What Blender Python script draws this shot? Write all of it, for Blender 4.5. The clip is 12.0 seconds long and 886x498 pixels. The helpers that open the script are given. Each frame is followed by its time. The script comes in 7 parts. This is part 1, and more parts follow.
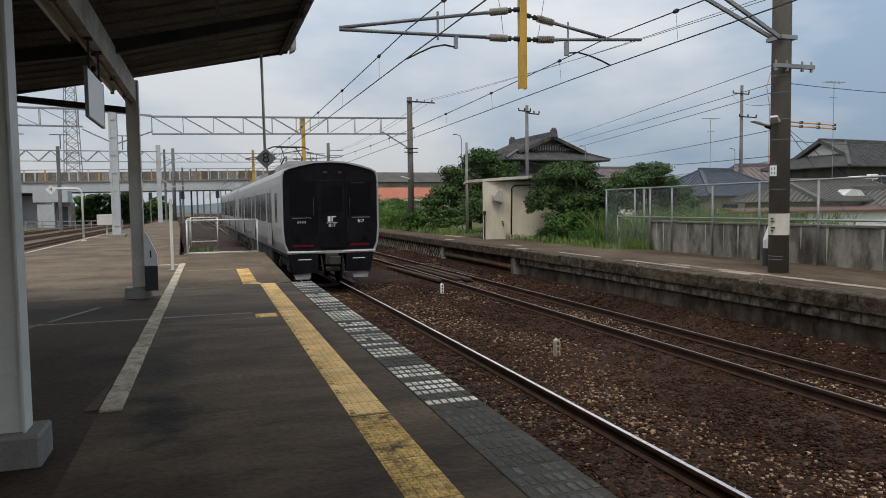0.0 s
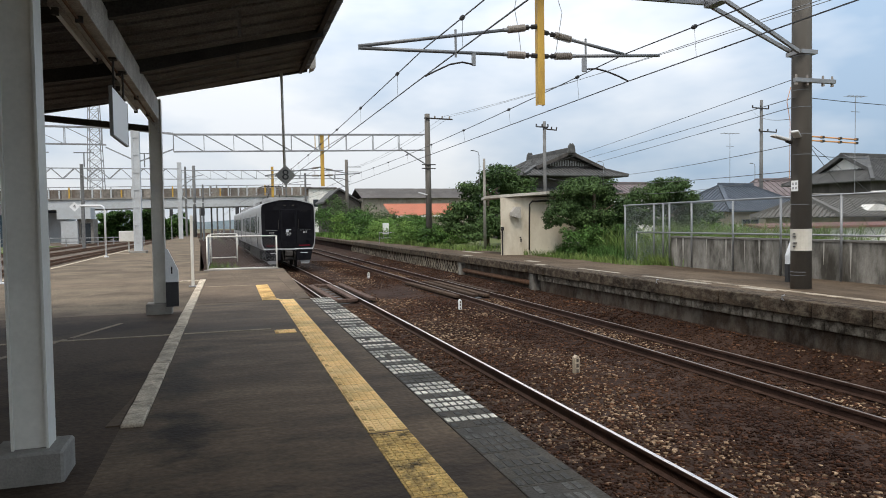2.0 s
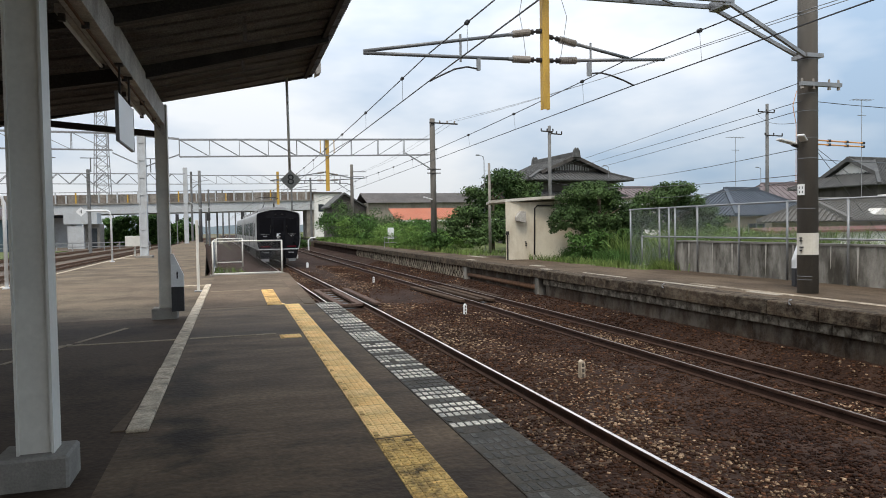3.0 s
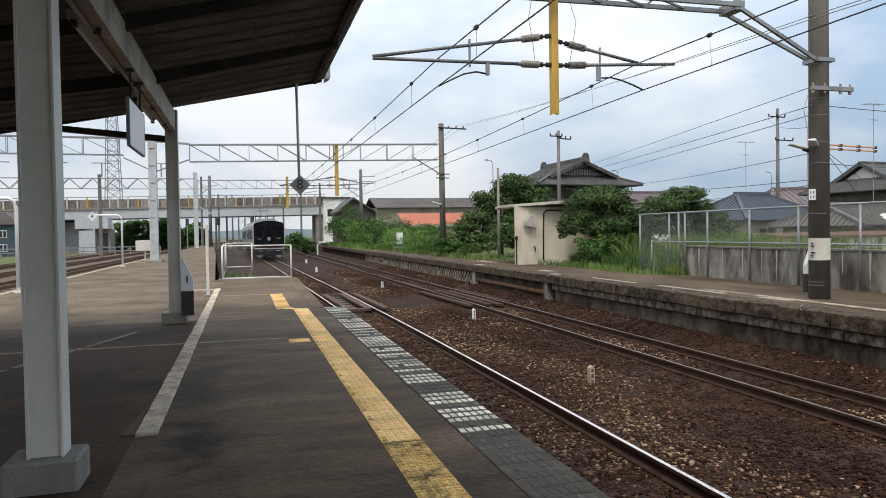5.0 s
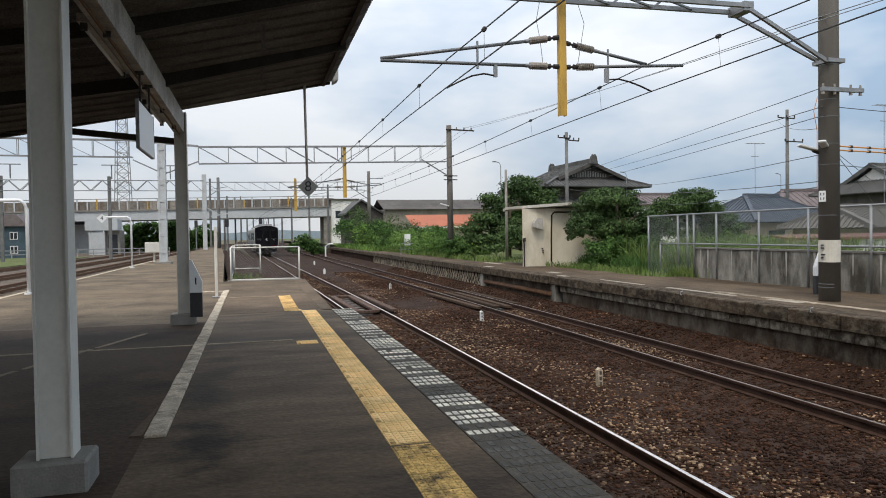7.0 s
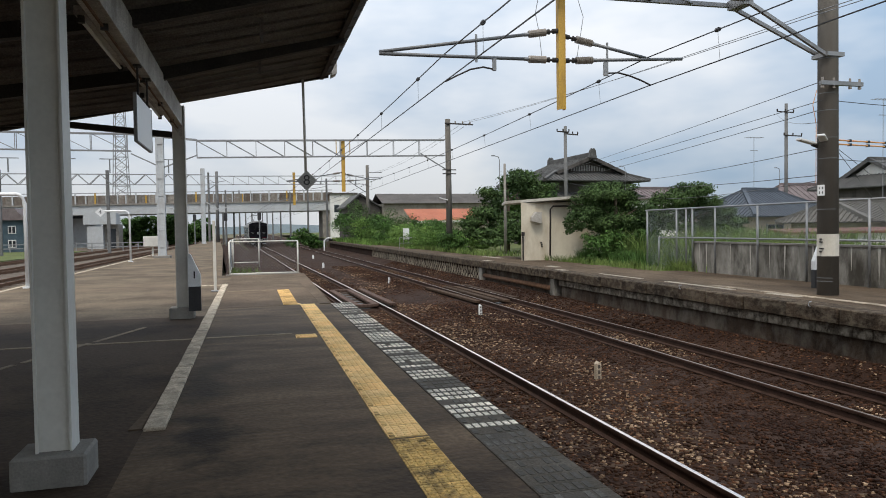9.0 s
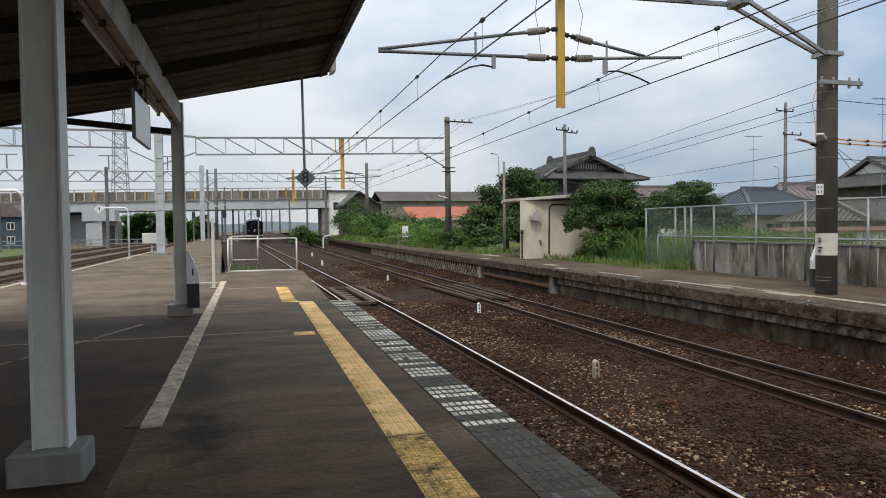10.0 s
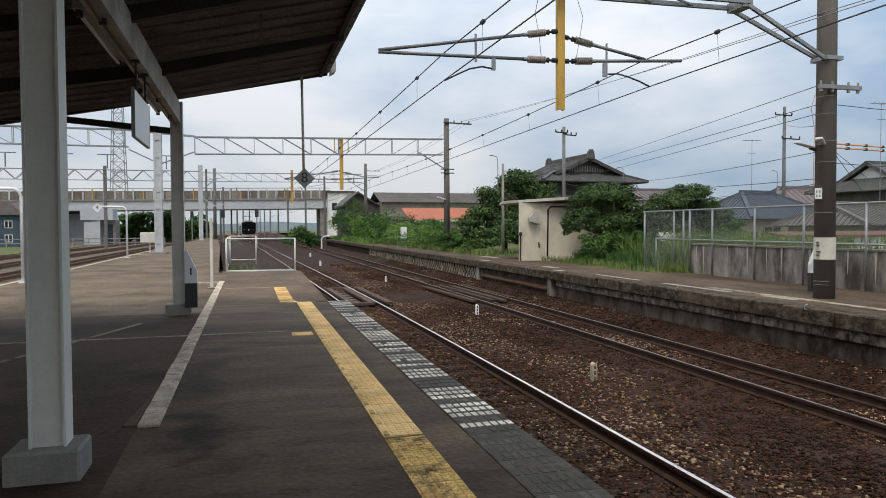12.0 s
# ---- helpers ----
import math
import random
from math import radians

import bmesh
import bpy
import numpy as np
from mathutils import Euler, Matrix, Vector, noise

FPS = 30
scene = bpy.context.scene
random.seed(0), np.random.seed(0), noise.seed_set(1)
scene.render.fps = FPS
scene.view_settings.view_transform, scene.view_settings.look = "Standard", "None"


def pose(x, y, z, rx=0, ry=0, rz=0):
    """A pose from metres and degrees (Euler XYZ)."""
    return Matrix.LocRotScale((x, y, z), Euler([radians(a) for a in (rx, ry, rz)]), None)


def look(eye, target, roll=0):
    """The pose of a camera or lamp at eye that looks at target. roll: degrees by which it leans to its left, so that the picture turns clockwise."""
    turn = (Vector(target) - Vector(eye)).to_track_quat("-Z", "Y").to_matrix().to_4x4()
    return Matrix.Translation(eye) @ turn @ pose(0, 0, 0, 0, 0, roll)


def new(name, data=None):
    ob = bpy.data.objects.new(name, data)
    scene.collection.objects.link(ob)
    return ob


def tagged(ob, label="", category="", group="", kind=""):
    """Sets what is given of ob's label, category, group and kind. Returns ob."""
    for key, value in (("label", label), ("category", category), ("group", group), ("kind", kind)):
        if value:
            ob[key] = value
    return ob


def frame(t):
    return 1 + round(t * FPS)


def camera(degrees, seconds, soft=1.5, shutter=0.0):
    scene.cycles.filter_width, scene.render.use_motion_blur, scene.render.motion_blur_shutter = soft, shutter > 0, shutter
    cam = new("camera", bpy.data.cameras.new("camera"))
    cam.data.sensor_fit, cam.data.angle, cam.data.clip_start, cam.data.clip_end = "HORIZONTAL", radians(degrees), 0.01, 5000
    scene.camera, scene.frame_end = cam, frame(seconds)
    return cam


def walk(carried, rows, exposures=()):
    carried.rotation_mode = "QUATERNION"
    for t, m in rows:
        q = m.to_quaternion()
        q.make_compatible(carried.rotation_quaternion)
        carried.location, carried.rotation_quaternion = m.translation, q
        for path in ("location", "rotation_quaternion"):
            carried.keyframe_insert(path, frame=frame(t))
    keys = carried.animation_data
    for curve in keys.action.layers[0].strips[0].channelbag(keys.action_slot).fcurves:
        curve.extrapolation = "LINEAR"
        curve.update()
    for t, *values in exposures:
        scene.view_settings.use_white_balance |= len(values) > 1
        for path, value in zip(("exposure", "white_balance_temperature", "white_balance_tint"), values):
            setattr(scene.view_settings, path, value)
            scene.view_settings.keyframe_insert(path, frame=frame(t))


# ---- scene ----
# ---------- camera ----------
cam = camera(65.17, 12.0, soft=0.95)
walk(cam, [
    (0.0, pose(0.006, -0.029, 1.489, 86.478, 0.722, -18.579)),
    (0.5, pose(0.001, -0.030, 1.490, 86.998, 0.912, -18.100)),
    (1.0, pose(0.002, -0.034, 1.491, 87.130, 0.994, -17.713)),
    (1.5, pose(-0.001, -0.025, 1.488, 87.439, 0.977, -17.509)),
    (2.0, pose(-0.005, -0.029, 1.494, 87.806, 0.848, -17.131)),
    (2.5, pose(-0.002, -0.021, 1.490, 88.025, 0.888, -16.970)),
    (3.0, pose(-0.002, -0.019, 1.494, 88.186, 0.924, -16.713)),
    (5.0, pose(-0.001, -0.010, 1.492, 88.600, 0.872, -15.990)),
    (5.5, pose(-0.001, -0.016, 1.496, 88.746, 0.873, -15.899)),
    (6.0, pose(-0.004, -0.016, 1.494, 88.959, 0.854, -15.722)),
    (6.5, pose(-0.004, -0.013, 1.491, 88.928, 0.844, -15.452)),
    (7.0, pose(-0.000, -0.009, 1.495, 88.750, 0.866, -15.346)),
    (9.0, pose(0.001, -0.006, 1.491, 88.262, 0.855, -15.447)),
    (9.5, pose(0.005, -0.002, 1.490, 88.116, 0.791, -15.481)),
    (10.0, pose(0.010, -0.003, 1.490, 88.089, 0.665, -15.517)),
    (10.5, pose(0.002, 0.001, 1.491, 88.187, 0.438, -15.461)),
    (11.0, pose(-0.003, 0.003, 1.493, 88.290, 0.288, -15.469)),
    (11.5, pose(0.002, -0.001, 1.492, 88.287, 0.296, -15.611)),
    (12.0, pose(0.005, 0.001, 1.489, 88.204, 0.234, -15.644)),
], exposures=[(0.0, -0.42), (0.5, -0.08), (1.0, 0.0), (1.5, 0.04), (3.0, 0.05), (5.5, 0.05), (7.0, -0.07), (9.0, -0.13), (12.0, -0.15)])

# ---------- sky and sun ----------
SUN_ELEVATION, SUN_TURN = radians(58), radians(200)
world = bpy.data.worlds.new("overcast_sky")
scene.world = world
world.use_nodes = True
wn, wl = world.node_tree.nodes, world.node_tree.links
wn.clear()
w_out = wn.new("ShaderNodeOutputWorld")
w_bg = wn.new("ShaderNodeBackground")
w_sky = wn.new("ShaderNodeTexSky")
w_sky.sky_type = "NISHITA"
w_sky.sun_disc = False
w_sky.sun_elevation, w_sky.sun_rotation = SUN_ELEVATION, SUN_TURN
w_tc = wn.new("ShaderNodeTexCoord")
w_map = wn.new("ShaderNodeMapping")
w_map.inputs["Scale"].default_value = (1.0, 1.0, 2.6)
w_map.inputs["Location"].default_value = (0.35, 0.1, 0.0)
w_noise = wn.new("ShaderNodeTexNoise")
w_noise.inputs["Scale"].default_value = 2.3
w_noise.inputs["Detail"].default_value = 5.0
w_noise.inputs["Roughness"].default_value = 0.5
w_ramp = wn.new("ShaderNodeValToRGB")
for stop, (at, col) in zip((w_ramp.color_ramp.elements[0], w_ramp.color_ramp.elements[1]),
                           ((0.36, (0.42, 0.56, 0.735, 1)), (0.60, (0.925, 0.955, 0.995, 1)))):
    stop.position, stop.color = at, col
w_gain = wn.new("ShaderNodeVectorMath")
w_gain.operation = "SCALE"
w_gain.inputs["Scale"].default_value = 0.10
w_mix = wn.new("ShaderNodeMix")
w_mix.data_type = "RGBA"
w_mix.inputs["Factor"].default_value = 0.9
wl.new(w_tc.outputs["Generated"], w_map.inputs["Vector"])
wl.new(w_map.outputs["Vector"], w_noise.inputs["Vector"])
# the cloud thins out towards +x
w_dir = wn.new("ShaderNodeSeparateXYZ")
wl.new(w_tc.outputs["Generated"], w_dir.inputs[0])
w_thin = wn.new("ShaderNodeMapRange")
w_thin.inputs["From Min"].default_value, w_thin.inputs["From Max"].default_value = 0.28, 0.80
w_thin.inputs["To Min"].default_value, w_thin.inputs["To Max"].default_value = 0.085, -0.12
wl.new(w_dir.outputs["X"], w_thin.inputs["Value"])
w_sum = wn.new("ShaderNodeMath")
w_sum.operation = "ADD"
wl.new(w_noise.outputs["Fac"], w_sum.inputs[0])
wl.new(w_thin.outputs["Result"], w_sum.inputs[1])
wl.new(w_sum.outputs[0], w_ramp.inputs["Fac"])
wl.new(w_sky.outputs["Color"], w_gain.inputs[0])
wl.new(w_gain.outputs["Vector"], w_mix.inputs["A"])
wl.new(w_ramp.outputs["Color"], w_mix.inputs["B"])
wl.new(w_mix.outputs["Result"], w_bg.inputs["Color"])
# an overcast sky is about twice as bright overhead as low down
w_sep = wn.new("ShaderNodeSeparateXYZ")
w_rise = wn.new("ShaderNodeMapRange")
w_rise.inputs["From Min"].default_value, w_rise.inputs["From Max"].default_value = 0.04, 0.95
w_rise.inputs["To Min"].default_value, w_rise.inputs["To Max"].default_value = 0.85, 2.25
wl.new(w_tc.outputs["Generated"], w_sep.inputs[0])
wl.new(w_sep.outputs["Z"], w_rise.inputs["Value"])
wl.new(w_rise.outputs["Result"], w_bg.inputs["Strength"])
wl.new(w_bg.outputs["Background"], w_out.inputs["Surface"])

sun_data = bpy.data.lights.new("sun", "SUN")
sun_data.energy, sun_data.angle, sun_data.color = 1.9, radians(14), (1.0, 0.91, 0.79)
sun = new("sun", sun_data)
sun.matrix_world = look((-14, -22, 40), (0, 0, 0))


# ---------- materials ----------
def surf(name, c1, c2, scale=3.0, rough=0.8, bump=0.15, metal=0.0, fine=60.0, fine_amount=0.35, stain=None,
         stain_scale=1.2, stain_amount=0.6, stretch=(1, 1, 1), per_object=0.0, per_island=0.0, rough_spread=0.12):
    """A node material: broad blotches between c1 and c2, fine grain, stains, relief and gloss variation."""
    m = bpy.data.materials.new(name)
    m.use_nodes = True
    n, l = m.node_tree.nodes, m.node_tree.links
    b = n["Principled BSDF"]
    tc = n.new("ShaderNodeTexCoord")
    mp = n.new("ShaderNodeMapping")
    mp.inputs["Scale"].default_value = stretch
    info = n.new("ShaderNodeObjectInfo")
    off = n.new("ShaderNodeMath")
    off.operation = "MULTIPLY"
    off.inputs[1].default_value = 37.0
    l.new(info.outputs["Random"], off.inputs[0])
    add = n.new("ShaderNodeVectorMath")
    add.operation = "ADD"
    l.new(tc.outputs["Object"], add.inputs[0])
    l.new(off.outputs[0], add.inputs[1])
    l.new(add.outputs[0], mp.inputs["Vector"])
    big = n.new("ShaderNodeTexNoise")
    big.inputs["Scale"].default_value, big.inputs["Detail"].default_value = scale, 6.0
    big.inputs["Roughness"].default_value = 0.62
    small = n.new("ShaderNodeTexNoise")
    small.inputs["Scale"].default_value, small.inputs["Detail"].default_value = fine, 3.0
    l.new(mp.outputs["Vector"], big.inputs["Vector"])
    l.new(add.outputs[0], small.inputs["Vector"])
    ramp = n.new("ShaderNodeValToRGB")
    ramp.color_ramp.elements[0].position, ramp.color_ramp.elements[1].position = 0.34, 0.66
    ramp.color_ramp.elements[0].color, ramp.color_ramp.elements[1].color = (*c1, 1), (*c2, 1)
    l.new(big.outputs["Fac"], ramp.inputs["Fac"])
    grain = n.new("ShaderNodeMapRange")
    grain.inputs["From Min"].default_value, grain.inputs["From Max"].default_value = 0.25, 0.75
    grain.inputs["To Min"].default_value, grain.inputs["To Max"].default_value = 1 - fine_amount, 1 + fine_amount
    l.new(small.outputs["Fac"], grain.inputs["Value"])
    mul = n.new("ShaderNodeVectorMath")
    mul.operation = "SCALE"
    l.new(ramp.outputs["Color"], mul.inputs[0])
    l.new(grain.outputs["Result"], mul.inputs["Scale"])
    col = mul.outputs[0]
    for amount, source in ((per_object, info.outputs["Random"]),
                           (per_island, n.new("ShaderNodeNewGeometry").outputs["Random Per Island"] if per_island else None)):
        if amount:
            vary = n.new("ShaderNodeMapRange")
            vary.inputs["To Min"].default_value, vary.inputs["To Max"].default_value = 1 - amount, 1 + amount
            if amount > 0.8:
                skew = n.new("ShaderNodeMath")
                skew.operation = "POWER"
                skew.inputs[1].default_value = 4.0
                l.new(source, skew.inputs[0])
                source = skew.outputs[0]
                vary.inputs["To Min"].default_value, vary.inputs["To Max"].default_value = 0.55, 2.6
            l.new(source, vary.inputs["Value"])
            again = n.new("ShaderNodeVectorMath")
            again.operation = "SCALE"
            l.new(col, again.inputs[0])
            l.new(vary.outputs["Result"], again.inputs["Scale"])
            col = again.outputs[0]
    if stain:
        sn = n.new("ShaderNodeTexNoise")
        sn.inputs["Scale"].default_value, sn.inputs["Detail"].default_value = stain_scale, 7.0
        sn.inputs["Roughness"].default_value = 0.68
        l.new(mp.outputs["Vector"], sn.inputs["Vector"])
        sr = n.new("ShaderNodeMapRange")
        sr.inputs["From Min"].default_value, sr.inputs["From Max"].default_value = 0.46, 0.66
        sr.inputs["To Max"].default_value = stain_amount
        l.new(sn.outputs["Fac"], sr.inputs["Value"])
        mx = n.new("ShaderNodeMix")
        mx.data_type = "RGBA"
        l.new(sr.outputs["Result"], mx.inputs["Factor"])
        l.new(col, mx.inputs["A"])
        mx.inputs["B"].default_value = (*stain, 1)
        col = mx.outputs["Result"]
    l.new(col, b.inputs["Base Color"])
    rr = n.new("ShaderNodeMapRange")
    rr.inputs["To Min"].default_value, rr.inputs["To Max"].default_value = max(rough - rough_spread, 0.03), min(rough + rough_spread, 1)
    l.new(big.outputs["Fac"], rr.inputs["Value"])
    l.new(rr.outputs["Result"], b.inputs["Roughness"])
    b.inputs["Metallic"].default_value = metal
    b.inputs["Specular IOR Level"].default_value = 0.5 if rough < 0.6 else 0.12
    if bump:
        mixh = n.new("ShaderNodeMath")
        mixh.operation = "ADD"
        l.new(big.outputs["Fac"], mixh.inputs[0])
        l.new(small.outputs["Fac"], mixh.inputs[1])
        bp = n.new("ShaderNodeBump")
        bp.inputs["Strength"].default_value, bp.inputs["Distance"].default_value = bump, 0.02
        l.new(mixh.outputs[0], bp.inputs["Height"])
        l.new(bp.outputs["Normal"], b.inputs["Normal"])
    return m


def glow(name, color, strength):
    m = surf(name, color, color, bump=0)
    b = m.node_tree.nodes["Principled BSDF"]
    b.inputs["Emission Color"].default_value, b.inputs["Emission Strength"].default_value = (*color, 1), strength
    return m


ASPHALT = surf("asphalt", (0.057, 0.0372, 0.0215), (0.153, 0.107, 0.067), 0.8, 0.7, 0.35, fine=22, fine_amount=0.3, stain=(0.026, 0.018, 0.0125), stain_scale=0.55, stain_amount=0.85, stretch=(0.5, 1.6, 1))
# Darker partly by stain, partly by canopy shade put into the colour.
ASPHALT_SHADED = surf("stained_shaded_asphalt", (0.036, 0.0235, 0.0148), (0.095, 0.065, 0.043), 0.8, 0.82, 0.35, fine=22, fine_amount=0.3, stain=(0.026, 0.019, 0.015), stain_scale=0.4, stain_amount=0.8, stretch=(0.8, 1.2, 1))


def dark_spots(m, spots, scale=2.2):
    """Dark spots of ragged outline on a paved surface: (x, y, half width, half length, strength)."""
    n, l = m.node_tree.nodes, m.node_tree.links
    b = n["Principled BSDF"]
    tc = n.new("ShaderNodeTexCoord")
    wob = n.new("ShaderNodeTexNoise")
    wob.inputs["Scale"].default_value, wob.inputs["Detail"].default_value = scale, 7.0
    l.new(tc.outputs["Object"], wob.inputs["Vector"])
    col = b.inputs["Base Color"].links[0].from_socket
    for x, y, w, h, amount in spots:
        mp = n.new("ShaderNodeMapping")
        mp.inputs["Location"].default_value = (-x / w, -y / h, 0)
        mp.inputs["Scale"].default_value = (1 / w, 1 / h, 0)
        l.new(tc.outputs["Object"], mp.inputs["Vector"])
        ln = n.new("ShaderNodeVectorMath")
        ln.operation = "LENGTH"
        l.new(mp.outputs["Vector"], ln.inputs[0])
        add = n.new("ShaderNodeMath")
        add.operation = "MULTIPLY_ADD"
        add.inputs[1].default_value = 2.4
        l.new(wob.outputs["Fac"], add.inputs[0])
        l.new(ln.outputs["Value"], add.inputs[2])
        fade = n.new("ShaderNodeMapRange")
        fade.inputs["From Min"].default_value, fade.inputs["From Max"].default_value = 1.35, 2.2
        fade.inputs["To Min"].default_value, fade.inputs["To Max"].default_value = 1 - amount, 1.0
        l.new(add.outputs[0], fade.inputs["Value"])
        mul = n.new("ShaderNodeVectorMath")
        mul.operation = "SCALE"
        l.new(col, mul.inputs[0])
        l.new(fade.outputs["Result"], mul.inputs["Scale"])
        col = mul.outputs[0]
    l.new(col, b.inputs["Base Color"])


# Kerb and floor grime; the first spot only darkens the near end.
dark_spots(ASPHALT, [(-0.6, 3.2, 1.0, 2.6, 0.35), (-0.5, 7.0, 0.35, 2.6, 0.6), (-0.35, 5.3, 0.4, 0.7, 0.65), (0.3, 4.5, 0.8, 0.35, 0.4), (0.2, 12.2, 0.9, 0.5, 0.35), (1.2, 9.0, 0.15, 4.0, 0.4), (0.5, 7.6, 0.6, 0.25, 0.35)])
# A band before the roof's end, two patches, and one round the column foot.
dark_spots(ASPHALT_SHADED, [(-2.6, 11.6, 2.4, 1.1, 0.5), (-1.5, 7.4, 0.9, 1.4, 0.4), (-1.3, 4.6, 0.5, 0.5, 0.5), (-4.6, 9.0, 1.6, 1.0, 0.4)])
ASPHALT_PALE = surf("worn_asphalt", (0.070, 0.050, 0.034), (0.142, 0.108, 0.075), 0.9, 0.88, 0.3, fine=20, fine_amount=0.3, stain=(0.15, 0.105, 0.075), stain_scale=0.35)
DIRTY_CONCRETE = surf("brown_concrete", (0.060, 0.045, 0.031), (0.165, 0.129, 0.090), 0.7, 0.88, 0.25, fine=24, fine_amount=0.3, stain=(0.18, 0.133, 0.092), stain_scale=0.4, stain_amount=0.6)
CONCRETE = surf("concrete", (0.18, 0.166, 0.145), (0.275, 0.258, 0.23), 2.0, 0.85, 0.2, fine=70, fine_amount=0.15, stain=(0.14, 0.13, 0.115), stain_scale=2.5, per_object=0.08)
KERB = surf("kerb_concrete", (0.40, 0.335, 0.25), (0.60, 0.505, 0.385), 3.0, 0.85, 0.35, fine=60, stain=(0.11, 0.095, 0.08), stain_scale=7, stain_amount=0.7, per_object=0.12)
PALE_POLE = surf("pale_pole_concrete", (0.115, 0.115, 0.113), (0.17, 0.17, 0.167), 1.5, 0.85, 0.1, fine=60)
POLE_CONCRETE = surf("pole_concrete", (0.10, 0.092, 0.08), (0.16, 0.149, 0.134), 1.5, 0.85, 0.15, fine=80, stain=(0.11, 0.095, 0.08), stretch=(1, 1, 0.25))
OLD_WALL = surf("stained_wall_concrete", (0.085, 0.078, 0.066), (0.27, 0.255, 0.225), 2.2, 0.88, 0.25, fine=35, fine_amount=0.12, stain=(0.045, 0.040, 0.032), stain_scale=2.0, stain_amount=0.9, stretch=(1, 1, 0.38), per_object=0.1)
JOINT = surf("jointing_strip", (0.19, 0.15, 0.10), (0.30, 0.245, 0.175), 3, 0.85, 0.2, stain=(0.10, 0.08, 0.06), stain_scale=4, stain_amount=0.6)
LIME_BLOCK = surf("lime_stained_block", (0.04, 0.032, 0.024), (0.115, 0.096, 0.074), 4.0, 0.9, 0.5, fine=35, fine_amount=0.5, stain=(0.27, 0.24, 0.195), stain_scale=6.5, stain_amount=0.85, stretch=(1, 0.8, 0.7), per_object=0.3)
LIP = surf("platform_lip_concrete", (0.016, 0.011, 0.0078), (0.070, 0.051, 0.035), 3.2, 0.9, 0.6, fine=35, fine_amount=0.5, stain=(0.16, 0.135, 0.10), stain_scale=7.5, stain_amount=0.6, stretch=(1, 0.6, 1), per_object=0.2)
WALL_STONE = surf("grey_masonry", (0.22, 0.18, 0.128), (0.45, 0.385, 0.29), 4, 0.9, 0.5, fine=40, stain=(0.09, 0.08, 0.065), stain_scale=4, per_object=0.4)
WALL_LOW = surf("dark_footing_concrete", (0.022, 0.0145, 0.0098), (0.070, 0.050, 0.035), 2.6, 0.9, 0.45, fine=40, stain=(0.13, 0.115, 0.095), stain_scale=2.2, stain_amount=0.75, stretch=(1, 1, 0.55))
FAR_TOP = surf("far_platform_paving", (0.042, 0.029, 0.019), (0.105, 0.077, 0.052), 0.8, 0.9, 0.3, fine=40, stain=(0.19, 0.145, 0.098), stain_scale=0.9, stain_amount=0.35, stretch=(1.6, 0.5, 1))
BALLAST = surf("ballast_bed", (0.017, 0.0082, 0.0050), (0.040, 0.0205, 0.0125), 1.0, 0.95, 0.9, fine=28, fine_amount=0.6, stain=(0.045, 0.032, 0.027), stain_scale=0.5)
STONE = surf("ballast_stone", (0.025, 0.0105, 0.0056), (0.068, 0.034, 0.0185), 0.7, 0.9, 0.2, fine=50, per_island=0.85, stain=(0.032, 0.016, 0.0105), stain_scale=0.6, stretch=(1, 0.3, 1))
STONE_PALE = surf("pale_ballast_stone", (0.10, 0.062, 0.037), (0.30, 0.212, 0.138), 1.5, 0.9, 0.2, fine=50, per_island=0.7)
YARD = surf("yard_ballast", (0.075, 0.058, 0.045), (0.15, 0.122, 0.098), 0.6, 0.95, 0.6, fine=12, fine_amount=0.4, stain=(0.05, 0.036, 0.027), stain_scale=0.3)
SOIL = surf("soil", (0.10, 0.085, 0.06), (0.16, 0.14, 0.10), 0.2, 0.95, 0.5, fine=9, stain=(0.06, 0.08, 0.03), stain_scale=0.15, stain_amount=0.9)
GRASS_GROUND = surf("grassy_ground", (0.06, 0.085, 0.028), (0.12, 0.14, 0.05), 0.5, 0.95, 0.6, fine=20, stain=(0.10, 0.085, 0.05), stain_scale=0.6)
SLEEPER = surf("sleeper", (0.035, 0.022, 0.015), (0.075, 0.05, 0.035), 3, 0.9, 0.4, fine=50, stretch=(1, 6, 1), per_object=0.2)
RUST = surf("rusty_steel", (0.085, 0.045, 0.028), (0.15, 0.085, 0.052), 6, 0.75, 0.25, fine=80)
RAIL_SIDE = surf("rail_steel", (0.032, 0.018, 0.013), (0.060, 0.034, 0.025), 5, 0.7, 0.2, fine=70)
RAIL_SHINE = surf("polished_rail_head", (0.78, 0.71, 0.67), (0.88, 0.81, 0.77), 5, 0.3, 0.02, metal=1.0, fine_amount=0.05)
RAIL_DULL = surf("worn_rail_head", (0.20, 0.165, 0.14), (0.32, 0.275, 0.245), 5, 0.38, 0.05, metal=0.9, fine_amount=0.1)
YELLOW_TILE = surf("yellow_tile", (0.88, 0.56, 0.22), (0.95, 0.68, 0.33), 2.0, 0.75, 0.15, fine=60, fine_amount=0.15, stain=(0.30, 0.20, 0.075), stain_scale=1.6, stain_amount=0.5, per_object=0.06)
# Base colours between the studs: grime, with the shade of the gaps painted in.
TILE_GRIME_SHADE = surf("grimy_shaded_yellow_tile_base", (0.50, 0.31, 0.115), (0.70, 0.46, 0.19), 2.5, 0.85, 0.15, fine=60, stain=(0.16, 0.10, 0.045), stain_scale=3, stain_amount=0.7, per_object=0.15)
SOILED_GRIME_SHADE = surf("black_grime_and_shade_on_yellow_tile", (0.10, 0.07, 0.03), (0.42, 0.27, 0.095), 5, 0.85, 0.3, fine=50, stain=(0.04, 0.032, 0.022), stain_scale=6, stain_amount=0.95, per_object=0.15)
